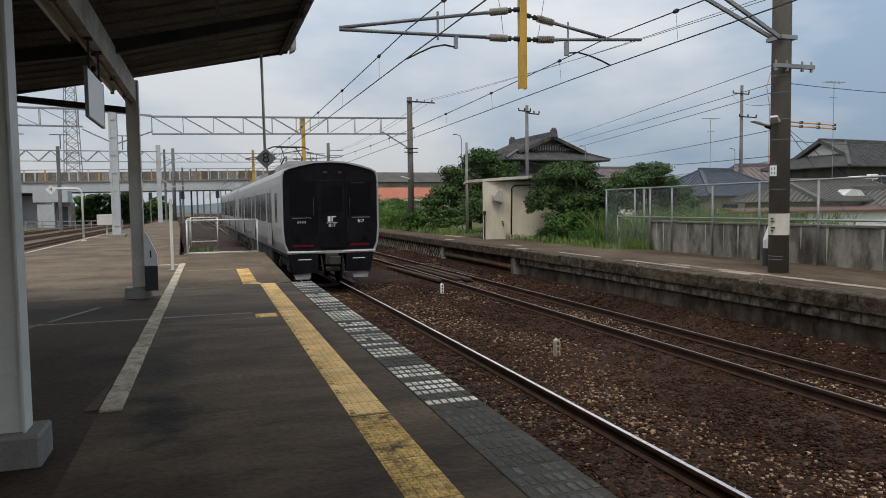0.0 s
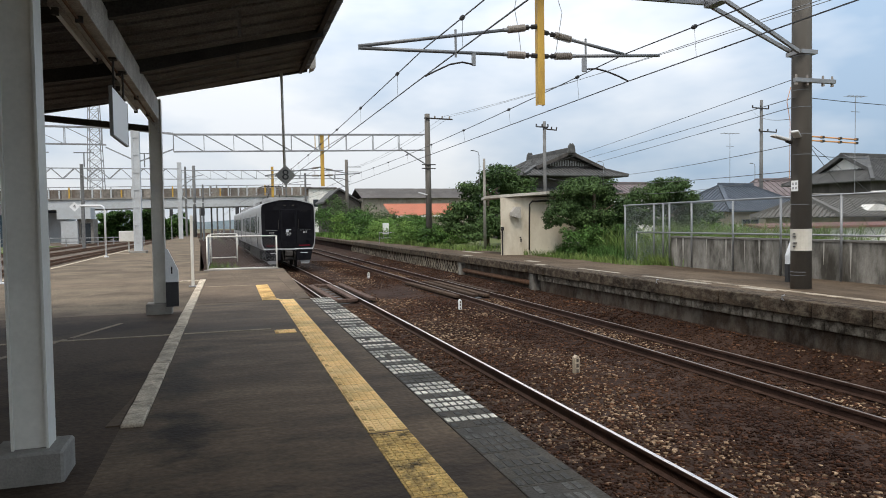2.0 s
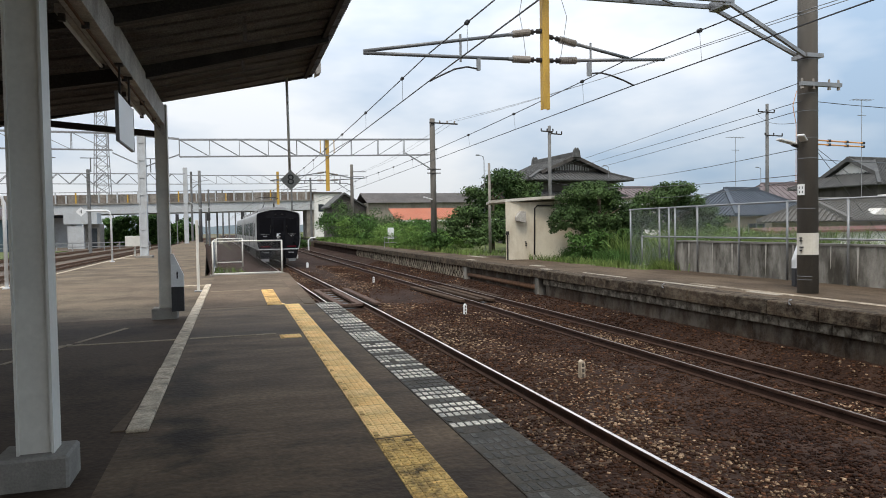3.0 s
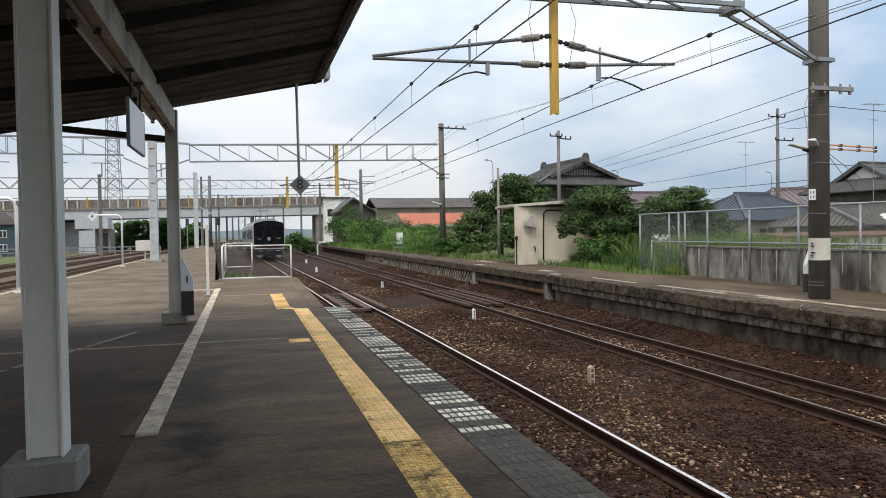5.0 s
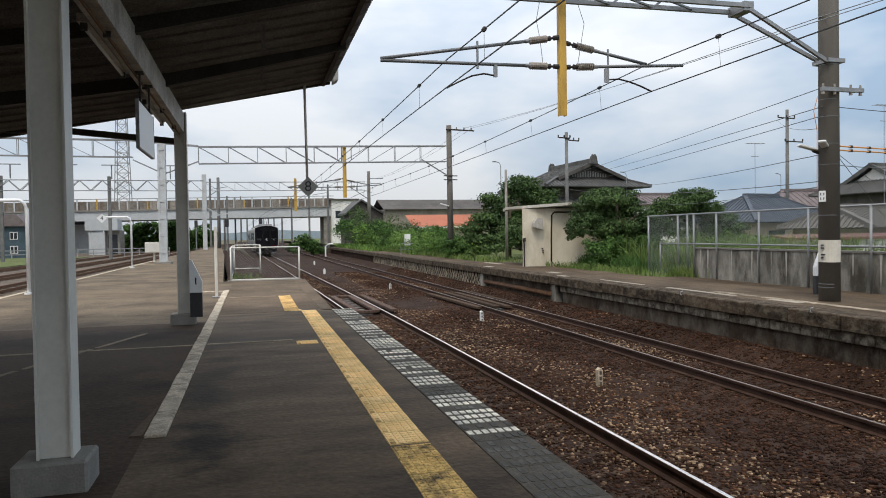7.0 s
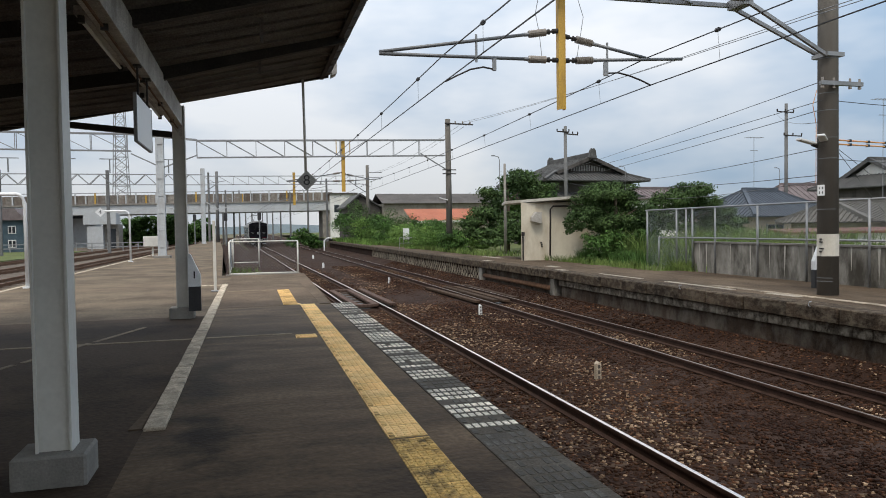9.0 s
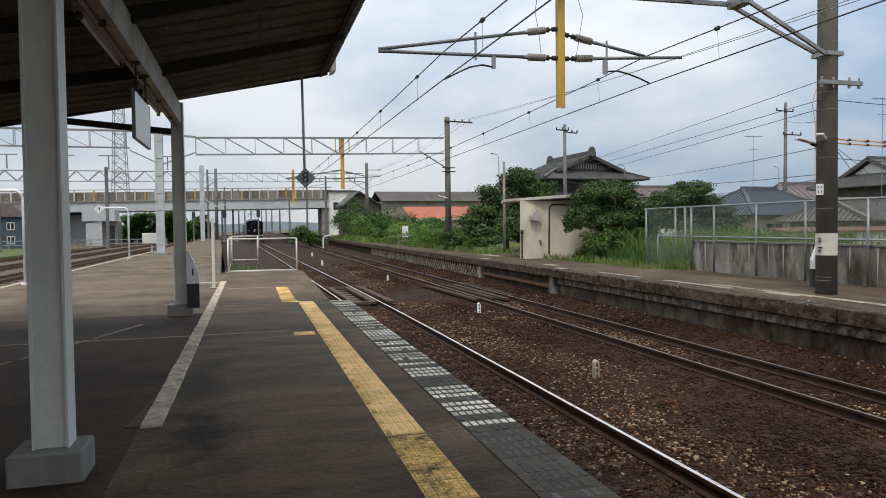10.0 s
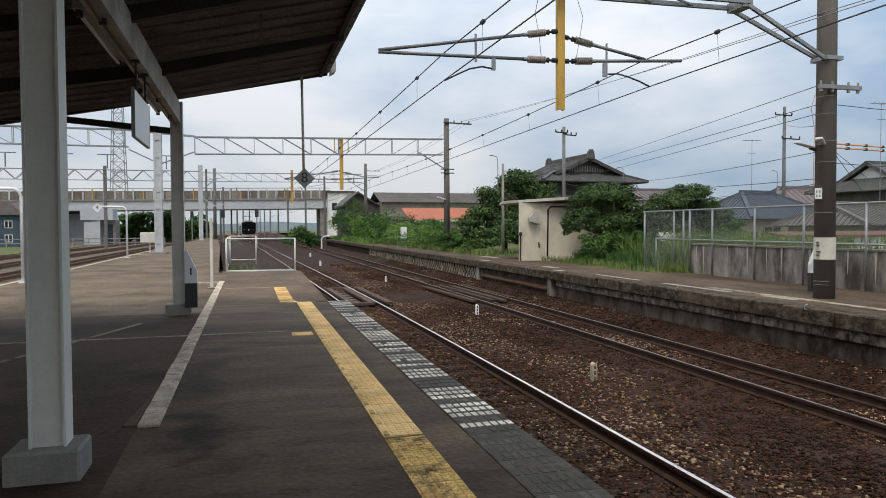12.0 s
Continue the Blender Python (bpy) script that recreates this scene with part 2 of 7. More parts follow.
DIRTY_TILE = surf("soiled_yellow_tile", (0.46, 0.29, 0.095), (0.76, 0.51, 0.19), 5.0, 0.8, 0.3, fine=50, stain=(0.07, 0.055, 0.035), stain_scale=7, stain_amount=0.95, per_object=0.1)
PANEL_DARK = surf("grey_edge_panel", (0.058, 0.049, 0.038), (0.112, 0.097, 0.078), 3, 0.8, 0.2, fine=70, stain=(0.07, 0.066, 0.06), per_object=0.15)
PANEL_MARK = surf("worn_white_marking", (0.64, 0.585, 0.485), (0.82, 0.76, 0.645), 8, 0.75, 0.1, fine=60, stain=(0.2, 0.195, 0.18), stain_scale=5, stain_amount=0.8, per_object=0.35)
GREY_PAINT = surf("pale_grey_paint", (0.57, 0.55, 0.495), (0.66, 0.64, 0.58), 1.5, 0.45, 0.03, fine=30, fine_amount=0.05, stain=(0.36, 0.36, 0.34), stain_amount=0.35)
WHITE_PAINT = surf("white_paint", (0.66, 0.67, 0.67), (0.76, 0.77, 0.77), 2, 0.5, 0.04, fine=40, fine_amount=0.08, stain=(0.5, 0.48, 0.45), stain_amount=0.4)
BLACK_PAINT = surf("black_paint", (0.018, 0.018, 0.02), (0.03, 0.03, 0.032), 3, 0.5, 0.03)
ROOF_SHEET = surf("weathered_roof_sheet", (0.125, 0.114, 0.107), (0.20, 0.184, 0.173), 1.1, 0.85, 0.2, fine=50, stain=(0.075, 0.06, 0.05))
DARK_STEEL = surf("dark_brown_steel", (0.030, 0.027, 0.026), (0.056, 0.051, 0.048), 2, 0.6, 0.08, fine=50)
BEAM_PAINT = surf("dusty_grey_beam_paint", (0.42, 0.405, 0.375), (0.56, 0.54, 0.50), 1.3, 0.6, 0.05, stain=(0.15, 0.12, 0.10), stain_scale=2)
GALVANISED = surf("galvanised_steel", (0.20, 0.205, 0.21), (0.30, 0.305, 0.31), 3, 0.5, 0.05, metal=0.5, fine=40, fine_amount=0.1)
TUBE_STEEL = surf("dull_steel_tube", (0.12, 0.124, 0.13), (0.18, 0.185, 0.19), 3, 0.5, 0.05, metal=0.4, fine=40, fine_amount=0.1)
WIRE = surf("dark_wire", (0.025, 0.025, 0.027), (0.04, 0.04, 0.043), 2, 0.5, 0.0)
THIN_WIRE = surf("grey_wire", (0.16, 0.17, 0.18), (0.21, 0.22, 0.23), 2, 0.5, 0.0)
MAST_YELLOW = surf("yellow_mast_paint", (0.40, 0.235, 0.03), (0.54, 0.33, 0.05), 2.5, 0.55, 0.06, stain=(0.28, 0.16, 0.04), stain_scale=4, stretch=(1, 1, 0.3))
INSULATOR = surf("brown_porcelain", (0.19, 0.165, 0.14), (0.28, 0.25, 0.215), 4, 0.25, 0.0)
ORANGE = surf("orange_sleeve", (0.62, 0.28, 0.10), (0.72, 0.36, 0.14), 3, 0.6, 0.0)
HUT_WALL = surf("cream_render", (0.55, 0.50, 0.40), (0.66, 0.61, 0.50), 1.3, 0.88, 0.12, fine=60, fine_amount=0.1, stain=(0.38, 0.31, 0.22), stain_scale=1.2, stain_amount=0.6, stretch=(1, 1, 0.4))
TILE_DARK = surf("dark_roof_tile", (0.065, 0.065, 0.064), (0.125, 0.124, 0.12), 1.5, 0.68, 0.12, fine=30, stain=(0.05, 0.05, 0.05), per_island=0.18)
TILE_BLUE = surf("blue_grey_roof_tile", (0.065, 0.078, 0.095), (0.10, 0.115, 0.14), 1.2, 0.68, 0.1, fine=30, per_island=0.2)
TILE_GREY = surf("weathered_grey_tile", (0.10, 0.095, 0.086), (0.18, 0.172, 0.158), 1.2, 0.8, 0.2, fine=30, stain=(0.10, 0.095, 0.085), per_island=0.15)
TILE_MAUVE = surf("mauve_roof", (0.12, 0.098, 0.098), (0.18, 0.152, 0.152), 1, 0.75, 0.1)
WALL_DRAB = surf("drab_wall", (0.25, 0.225, 0.185), (0.34, 0.31, 0.26), 0.5, 0.85, 0.08, stain=(0.18, 0.15, 0.12), stretch=(1, 1, 0.4))
WALL_WHITE = surf("white_plaster", (0.62, 0.61, 0.58), (0.72, 0.71, 0.68), 1, 0.85, 0.05, stain=(0.5, 0.47, 0.42), stretch=(1, 1, 0.4))
WALL_TIMBER = surf("dark_timber", (0.055, 0.050, 0.046), (0.10, 0.092, 0.084), 2, 0.8, 0.2, stretch=(1, 1, 0.2))
WALL_TAN = surf("tan_wall", (0.36, 0.31, 0.24), (0.45, 0.39, 0.31), 1, 0.85, 0.08, stain=(0.28, 0.23, 0.17))
RED_ROOF = surf("orange_red_sheet_roof", (0.34, 0.125, 0.08), (0.43, 0.165, 0.105), 0.4, 0.8, 0.05, stain=(0.36, 0.17, 0.12))
ROOF_RED = surf("red_brown_sheet_roof", (0.12, 0.055, 0.045), (0.18, 0.085, 0.07), 1, 0.6, 0.08)
SHEET_GREY = surf("grey_sheet_roof", (0.065, 0.06, 0.056), (0.115, 0.106, 0.10), 0.4, 0.8, 0.1, stain=(0.07, 0.058, 0.05))
NOSE_GLASS = surf("tinted_windscreen", (0.004, 0.004, 0.005), (0.007, 0.007, 0.009), 1, 0.2, 0.0, fine_amount=0.1)
SIDE_GLASS = surf("tinted_side_glass", (0.010, 0.011, 0.012), (0.018, 0.019, 0.021), 1, 0.2, 0.0)
GLASS_DARK = surf("window_glass", (0.02, 0.025, 0.03), (0.035, 0.04, 0.047), 1, 0.12, 0.0)
TRAIN_SILVER = surf("brushed_aluminium", (0.35, 0.355, 0.36), (0.43, 0.435, 0.44), 0.6, 0.38, 0.0, metal=0.55, fine=30, fine_amount=0.04, stain=(0.36, 0.36, 0.36), stain_amount=0.4)
TRAIN_BLACK = surf("glossy_black_nose", (0.006, 0.006, 0.008), (0.012, 0.012, 0.014), 1, 0.28, 0.0, fine_amount=0.1)
for black_gloss in (TRAIN_BLACK, NOSE_GLASS, SIDE_GLASS):
    black_gloss.node_tree.nodes["Principled BSDF"].inputs["Specular IOR Level"].default_value = 0.05 if black_gloss is not SIDE_GLASS else 0.4
TRAIN_ROOF = surf("train_roof_grey", (0.26, 0.265, 0.27), (0.34, 0.345, 0.35), 1, 0.7, 0.05, stain=(0.18, 0.17, 0.16))
TRAIN_UNDER = surf("underframe_grime", (0.03, 0.027, 0.025), (0.055, 0.05, 0.046), 2, 0.75, 0.2)
GLASS_DARK.node_tree.nodes["Principled BSDF"].inputs["Specular IOR Level"].default_value = 0.3
TAIL_RED = glow("tail_lamp", (0.09, 0.004, 0.01), 0.02)
LEAF = surf("leaf", (0.034, 0.074, 0.018), (0.072, 0.14, 0.034), 0.5, 0.7, 0.0, fine=3, per_island=0.45)
LEAF_LIGHT = surf("light_leaf", (0.072, 0.14, 0.030), (0.125, 0.205, 0.05), 0.5, 0.72, 0.0, fine=3, per_island=0.4)
LEAF_DARK = surf("dark_leaf", (0.030, 0.056, 0.019), (0.068, 0.112, 0.036), 0.5, 0.68, 0.0, fine=3, per_island=0.45)
GRASS = surf("grass_blade", (0.07, 0.118, 0.028), (0.15, 0.20, 0.06), 0.5, 0.7, 0.0, fine=3, per_island=0.4)
BARK = surf("bark", (0.08, 0.062, 0.045), (0.14, 0.11, 0.08), 6, 0.9, 0.5, stretch=(1, 1, 0.3))
BRIDGE_GREY = surf("bridge_girder_paint", (0.40, 0.42, 0.43), (0.47, 0.49, 0.50), 0.2, 0.7, 0.03, stain=(0.36, 0.35, 0.34))
PARAPET = surf("stained_parapet", (0.14, 0.125, 0.108), (0.235, 0.213, 0.185), 0.35, 0.9, 0.1, fine=3, stain=(0.11, 0.075, 0.055), stain_scale=0.5, stain_amount=0.85, stretch=(1, 1, 0.15), per_object=0.3)
# Distance haze is put into the base colour of the woods.
FAR_HAZE = surf("haze_tinted_woods", (0.22, 0.28, 0.32), (0.30, 0.36, 0.40), 0.05, 0.95, 0.0)


# ---------- building helpers ----------
def part(name, bm, material, parent, label="", smooth=False):
    me = bpy.data.meshes.new(name)
    bm.to_mesh(me)
    bm.free()
    if smooth:
        for p in me.polygons:
            p.use_smooth = True
    me.materials.append(material)
    ob = new(name, me)
    ob.parent = parent
    return tagged(ob, label)


def piece(name, me, parent, x, y, z, rz=0.0):
    """One more object on a shared mesh."""
    ob = new(name, me)
    ob.parent = parent
    ob.matrix_basis = pose(x, y, z, 0, 0, rz)
    return ob


def mesh_of(name, bm, material):
    me = bpy.data.meshes.new(name)
    bm.to_mesh(me)
    bm.free()
    me.materials.append(material)
    return me


def thing(name, label, category, group="", kind="", at=None):
    ob = new(name)
    ob.empty_display_size = 0.2
    if at is not None:
        ob.matrix_basis = at
    return tagged(ob, label, category, group, kind)


def from_arrays(name, verts, faces, material, parent=None):
    me = bpy.data.meshes.new(name)
    verts, faces = np.asarray(verts, float), np.asarray(faces, int)
    k = faces.shape[1]
    me.vertices.add(len(verts))
    me.vertices.foreach_set("co", verts.ravel())
    me.loops.add(faces.size)
    me.loops.foreach_set("vertex_index", faces.ravel())
    me.polygons.add(len(faces))
    me.polygons.foreach_set("loop_start", np.arange(0, faces.size, k))
    me.update(calc_edges=True)
    me.materials.append(material)
    ob = new(name, me)
    ob.parent = parent
    return ob


def B():
    return bmesh.new()


def box(bm, x0, x1, y0, y1, z0, z1, bevel=0.0, m=None):
    c = [bm.verts.new((x, y, z)) for x in (x0, x1) for y in (y0, y1) for z in (z0, z1)]
    fs = [bm.faces.new([c[i] for i in q]) for q in ((0, 1, 3, 2), (4, 6, 7, 5), (0, 4, 5, 1), (2, 3, 7, 6), (0, 2, 6, 4), (1, 5, 7, 3))]
    if m is not None:
        bmesh.ops.transform(bm, matrix=m, verts=c)
    if bevel:
        bmesh.ops.bevel(bm, geom=list({e for f in fs for e in f.edges}), offset=bevel, segments=1, affect="EDGES", clamp_overlap=True)
    return bm


def tube(bm, pts, r, seg=8, r2=None):
    """A round bar along a line of points; r2: the radius at its end."""
    pts = [Vector(p) for p in pts]
    rings = []
    for i, p in enumerate(pts):
        d = (pts[min(i + 1, len(pts) - 1)] - pts[max(i - 1, 0)]).normalized()
        side = d.cross(Vector((0, 0, 1)) if abs(d.z) < 0.9 else Vector((0, 1, 0))).normalized()
        up = side.cross(d)
        rad = r if r2 is None else r + (r2 - r) * i / (len(pts) - 1)
        rings.append([bm.verts.new(p + rad * (math.cos(a) * side + math.sin(a) * up)) for a in (2 * math.pi * k / seg for k in range(seg))])
    for a, b in zip(rings, rings[1:]):
        for k in range(seg):
            bm.faces.new((a[k], a[(k + 1) % seg], b[(k + 1) % seg], b[k]))
    bm.faces.new(rings[0][::-1])
    bm.faces.new(rings[-1])
    return bm


def bar(bm, p0, p1, w, h):
    """A square bar from p0 to p1."""
    p0, p1 = Vector(p0), Vector(p1)
    d = (p1 - p0).normalized()
    side = d.cross(Vector((0, 0, 1)) if abs(d.z) < 0.95 else Vector((0, 1, 0))).normalized()
    up = side.cross(d)
    q = [[bm.verts.new(p + side * a * w / 2 + up * b * h / 2) for a, b in ((-1, -1), (1, -1), (1, 1), (-1, 1))] for p in (p0, p1)]
    for k in range(4):
        bm.faces.new((q[0][k], q[0][(k + 1) % 4], q[1][(k + 1) % 4], q[1][k]))
    bm.faces.new(q[0][::-1])
    bm.faces.new(q[1])
    return bm


def prism(bm, outline, y0, y1, axis="y"):
    """A closed outline pushed from y0 to y1 along an axis (outline in the other two, in order)."""
    def at(u, v, t):
        return {"y": (u, t, v), "x": (t, u, v), "z": (u, v, t)}[axis]
    a = [bm.verts.new(at(u, v, y0)) for u, v in outline]
    b = [bm.verts.new(at(u, v, y1)) for u, v in outline]
    k = len(outline)
    for i in range(k):
        bm.faces.new((a[i], a[(i + 1) % k], b[(i + 1) % k], b[i]))
    bm.faces.new(a[::-1])
    bm.faces.new(b)
    bmesh.ops.recalc_face_normals(bm, faces=bm.faces[:])
    return bm


def letters(text, size, parent, material, m):
    cu = bpy.data.curves.new("digits", "FONT")
    cu.body, cu.size, cu.align_x, cu.align_y, cu.extrude = text, size, "CENTER", "CENTER", 0.002
    ob = new("digit", cu)
    ob.data.materials.append(material)
    ob.parent = parent
    ob.matrix_basis = m
    return ob


def leaf_cloud(name, lumps, count, size, material, parent=None, rng=None):
    """Many small leaf quads over and inside rounded lumps (x, y, z, rx, ry, rz)."""
    rng = rng or np.random.default_rng(7)
    lumps = np.array(lumps, float)
    vol = (lumps[:, 3] * lumps[:, 4] * lumps[:, 5]) ** 0.67
    which = rng.choice(len(lumps), count, p=vol / vol.sum())
    d = rng.normal(size=(count, 3))
    d /= np.linalg.norm(d, axis=1)[:, None]
    rad = (1 - 0.55 * rng.random(count) ** 1.6) * (1 + 0.5 * rng.random(count) ** 5)
    wob = 1 + 0.22 * np.sin(d[:, 0] * 7 + which) * np.sin(d[:, 1] * 6 + 1.3 * which) + 0.13 * np.sin(d[:, 2] * 11 + which * 2.1)
    c = lumps[which, :3] + d * lumps[which, 3:] * (rad * wob)[:, None]
    n = d + rng.normal(size=(count, 3)) * 0.7 + np.array([0, 0, 0.4])
    n /= np.linalg.norm(n, axis=1)[:, None]
    u = np.cross(n, rng.normal(size=(count, 3)))
    u /= np.linalg.norm(u, axis=1)[:, None]
    v = np.cross(n, u)
    s = size * (0.6 + 0.8 * rng.random(count))[:, None]
    verts = np.stack([c - u * s, c - v * s * 0.5 + n * s * 0.15, c + u * s, c + v * s * 0.5 + n * s * 0.15], 1).reshape(-1, 3)
    return from_arrays(name, verts, np.arange(count * 4).reshape(-1, 4), material, parent)


def blades(name, x, y, z, height, material, parent=None, rng=None, width=0.02):
    rng = rng or np.random.default_rng(3)
    k = len(x)
    a = rng.random(k) * 6.283
    h = height * (0.5 + 0.8 * rng.random(k))
    lean = rng.normal(size=(k, 2)) * h[:, None] * 0.35
    base = np.stack([x, y, z], 1)
    w = np.stack([np.cos(a), np.sin(a), np.zeros(k)], 1) * width
    mid = base + np.concatenate([lean * 0.35, (h * 0.6)[:, None]], 1)
    tip = base + np.concatenate([lean, h[:, None]], 1)
    verts = np.stack([base - w, base + w, mid + w * 0.8, mid - w * 0.8, tip + w * 0.1, tip - w * 0.1], 1).reshape(-1, 3)
    i = np.arange(k)[:, None] * 6
    faces = np.concatenate([i + np.array([0, 1, 2, 3]), i + np.array([3, 2, 4, 5])])
    return from_arrays(name, verts, faces, material, parent)


RAIL_Z = -0.92
TRACK1, TRACK2 = 3.56, 7.97


def bend(y):
    """How far the near line swings to the side beyond the platform."""
    return -0.027 * 6 * math.log1p(math.exp((y - 20) / 6)) if y < 300 else -0.027 * (y - 20)


# ---------- ground ----------
def make_ground():
    bm = B()
    box(bm, -2500, 2500, -600, 4000, -1.6, -1.32)
    tagged(part("ground", bm, SOIL, None), "brown and green earth reaching the horizon", "ground", kind="structure")
    bm = B()
    xs = [12.55, 13.4, 15, 20, 30, 60, 140]
    ys = [-30, 0, 10, 20, 30, 40, 60, 90, 160, 400]
    g = [[bm.verts.new((x, y, -0.03 + 0.05 * noise.noise((x * 0.3, y * 0.3, 0)))) for y in ys] for x in xs]
    for i in range(len(xs) - 1):
        for j in range(len(ys) - 1):
            bm.faces.new((g[i][j], g[i + 1][j], g[i + 1][j + 1], g[i][j + 1]))
    tagged(part("ground_bank", bm, GRASS_GROUND, None), "rough grassy ground behind the far platform", "ground", kind="structure")
    # ballast of the two lines
    rng = np.random.default_rng(11)
    ny, nx = 500, 44
    yy = np.concatenate([np.linspace(-8, 45, 360), np.linspace(45.4, 400, ny - 360)])
    xx = np.linspace(1.7, 9.95, nx)
    X, Y = np.meshgrid(xx, yy)
    Z = np.full_like(X, RAIL_Z - 0.175)
    Z += 0.05 * np.exp(-((X - 5.75) / 0.9) ** 2) - 0.15 * np.exp(-(np.abs(X - 5.7) / 1.0) ** 4 - (np.abs(Y - 25.6) / 3.0) ** 4)
    Z += 0.27 * np.clip((X - 8.85) / 0.8, 0, 1)
    Z += rng.normal(size=X.shape) * 0.008
    sw = np.array([bend(v) for v in yy])[:, None] * np.clip((9.0 - X) / 4.0, 0, 1)
    verts = np.stack([X + sw, Y, Z], -1).reshape(-1, 3)
    i = (np.arange(ny - 1)[:, None] * nx + np.arange(nx - 1)[None, :]).ravel()
    bed = from_arrays("ballast_bed", verts, np.stack([i, i + 1, i + nx + 1, i + nx], 1), BALLAST)
    tagged(bed, "rust-brown crushed stone bed under both tracks", "ballast", kind="structure")
    # loose stones
    stones(rng, 130000, 0.006, 0.015, STONE, "ballast_stones", "loose brown crushed ballast stones")
    stones(rng, 60000, 0.007, 0.013, STONE_PALE, "pale_stones", "pale tan stones strewn among the brown ballast")


def stones(rng, k, small, spread, material, name, label):
    px = 1.95 + rng.random(k) * 7.75
    py = 2.2 + 46 * rng.random(k) ** 1.9
    dip = 0.15 * np.exp(-(np.abs(px - 5.7) / 1.0) ** 4 - (np.abs(py - 25.6) / 3.0) ** 4)
    keep = rng.random(k) > dip * 6.6
    keep &= ~((px > 3.0) & (px < 4.5) & (py > 21.6) & (py < 28.4)) & ~((px > 7.0) & (px < 8.4) & (py > 21.6) & (py < 28.2))
    if material is STONE_PALE:
        keep &= (np.sin(px * 2.1 + 0.7 * py) + np.sin(py * 0.9 - px * 1.3) + 2.0 * np.exp(-((px - 5.0) / 0.7) ** 2) + 0.9 * np.exp(-((px - 2.9) / 0.8) ** 2) - 0.9 * np.exp(-((px - 6.5) / 0.6) ** 2) - 0.9 * (px > 8.9) + 1.3 * np.exp(-((px - 8.0) / 0.4) ** 2) + 0.35 * (py > 11) + rng.normal(size=k) * 0.9) > 1.45
    px, py, dip = px[keep], py[keep], dip[keep]
    k = len(px)
    pz = RAIL_Z - 0.17 + 0.05 * np.exp(-((px - 5.75) / 0.9) ** 2) - dip + 0.27 * np.clip((px - 8.85) / 0.8, 0, 1)
    s = (small + spread * rng.random(k) ** 1.6) * (1 + 0.25 * (py > 14))
    cube = np.array([(x, y, z) for x in (-1, 1) for y in (-1, 1) for z in (-1, 1)], float)
    v = cube[None] * (0.55 + 0.75 * rng.random((k, 8, 3))) * s[:, None, None] * np.array([1.15, 1, 0.75])
    ang = rng.random(k) * 6.283
    ca, sa = np.cos(ang)[:, None], np.sin(ang)[:, None]
    v = np.stack([v[..., 0] * ca - v[..., 1] * sa, v[..., 0] * sa + v[..., 1] * ca, v[..., 2]], -1)
    v += np.stack([px, py, pz], 1)[:, None, :]
    q = np.array([(0, 1, 3, 2), (4, 6, 7, 5), (0, 4, 5, 1), (2, 3, 7, 6), (0, 2, 6, 4), (1, 5, 7, 3)])
    f = (np.arange(k)[:, None, None] * 8 + q[None]).reshape(-1, 4)
    tagged(from_arrays(name, v.reshape(-1, 3), f, material), label, "ballast", kind="stuff")


def rail_bm(centre, side, y0, y1, swing, head):
    """One rail: foot, web and head; a half width as head gives the worn running surface alone."""
    if head:
        prof = [(-head, -0.012), (head, -0.012), (head, -0.002), (head - 0.004, 0.001), (-head + 0.004, 0.001), (-head, -0.002)]
    else:
        prof = [(-0.0635, -0.153), (0.0635, -0.153), (0.0635, -0.142), (0.010, -0.125), (0.008, -0.05), (0.0325, -0.038), (0.0325, -0.006),
                (0.029, -0.0015), (-0.029, -0.0015), (-0.0325, -0.006), (-0.0325, -0.038), (-0.008, -0.05), (-0.010, -0.125), (-0.0635, -0.142)]
    bm = B()
    ys = [y0] + [v for v in range(int(y0) + 5, int(y1), 5)] + [y1]
    rows = [[bm.verts.new((centre + swing * bend(y) + side * 0.566 + u, y, RAIL_Z + w)) for u, w in prof] for y in ys]
    n = len(prof)
    for a, b in zip(rows, rows[1:]):
        for k in range(n):
            bm.faces.new((a[k], a[(k + 1) % n], b[(k + 1) % n], b[k]))
    bm.faces.new(rows[0][::-1])
    bm.faces.new(rows[-1])
    bmesh.ops.recalc_face_normals(bm, faces=bm.faces[:])
    return bm


def make_track(centre, swing, head_mat, label):
    t = thing("railway_track", label, "railway track", "tracks at the platforms", "structure")
    for side in (-1, 1):
        r = part("rail", rail_bm(centre, side, -10, 420, swing, 0.0), RAIL_SIDE, t)
        part("rail_head", rail_bm(centre, side, -10, 420, swing, 0.024 if head_mat is RAIL_SHINE else 0.017), head_mat, r, "worn bright running surface")
    bm = B()
    box(bm, -1.0, 1.0, -0.1, 0.1, -0.14, 0.0, 0.012)
    me = mesh_of("sleeper", bm, SLEEPER)
    for k in range(120):
        y = -2 + 0.62 * k
        piece("sleeper", me, t, centre + swing * bend(y), y, RAIL_Z - (0.169 if centre == TRACK1 else 0.182))
    return t


make_ground()
make_track(TRACK1, 1.0, RAIL_SHINE, "railway track with brightly worn rails in brown ballast")
make_track(TRACK2, 0.3, RAIL_DULL, "railway track with duller rails beside the far platform")


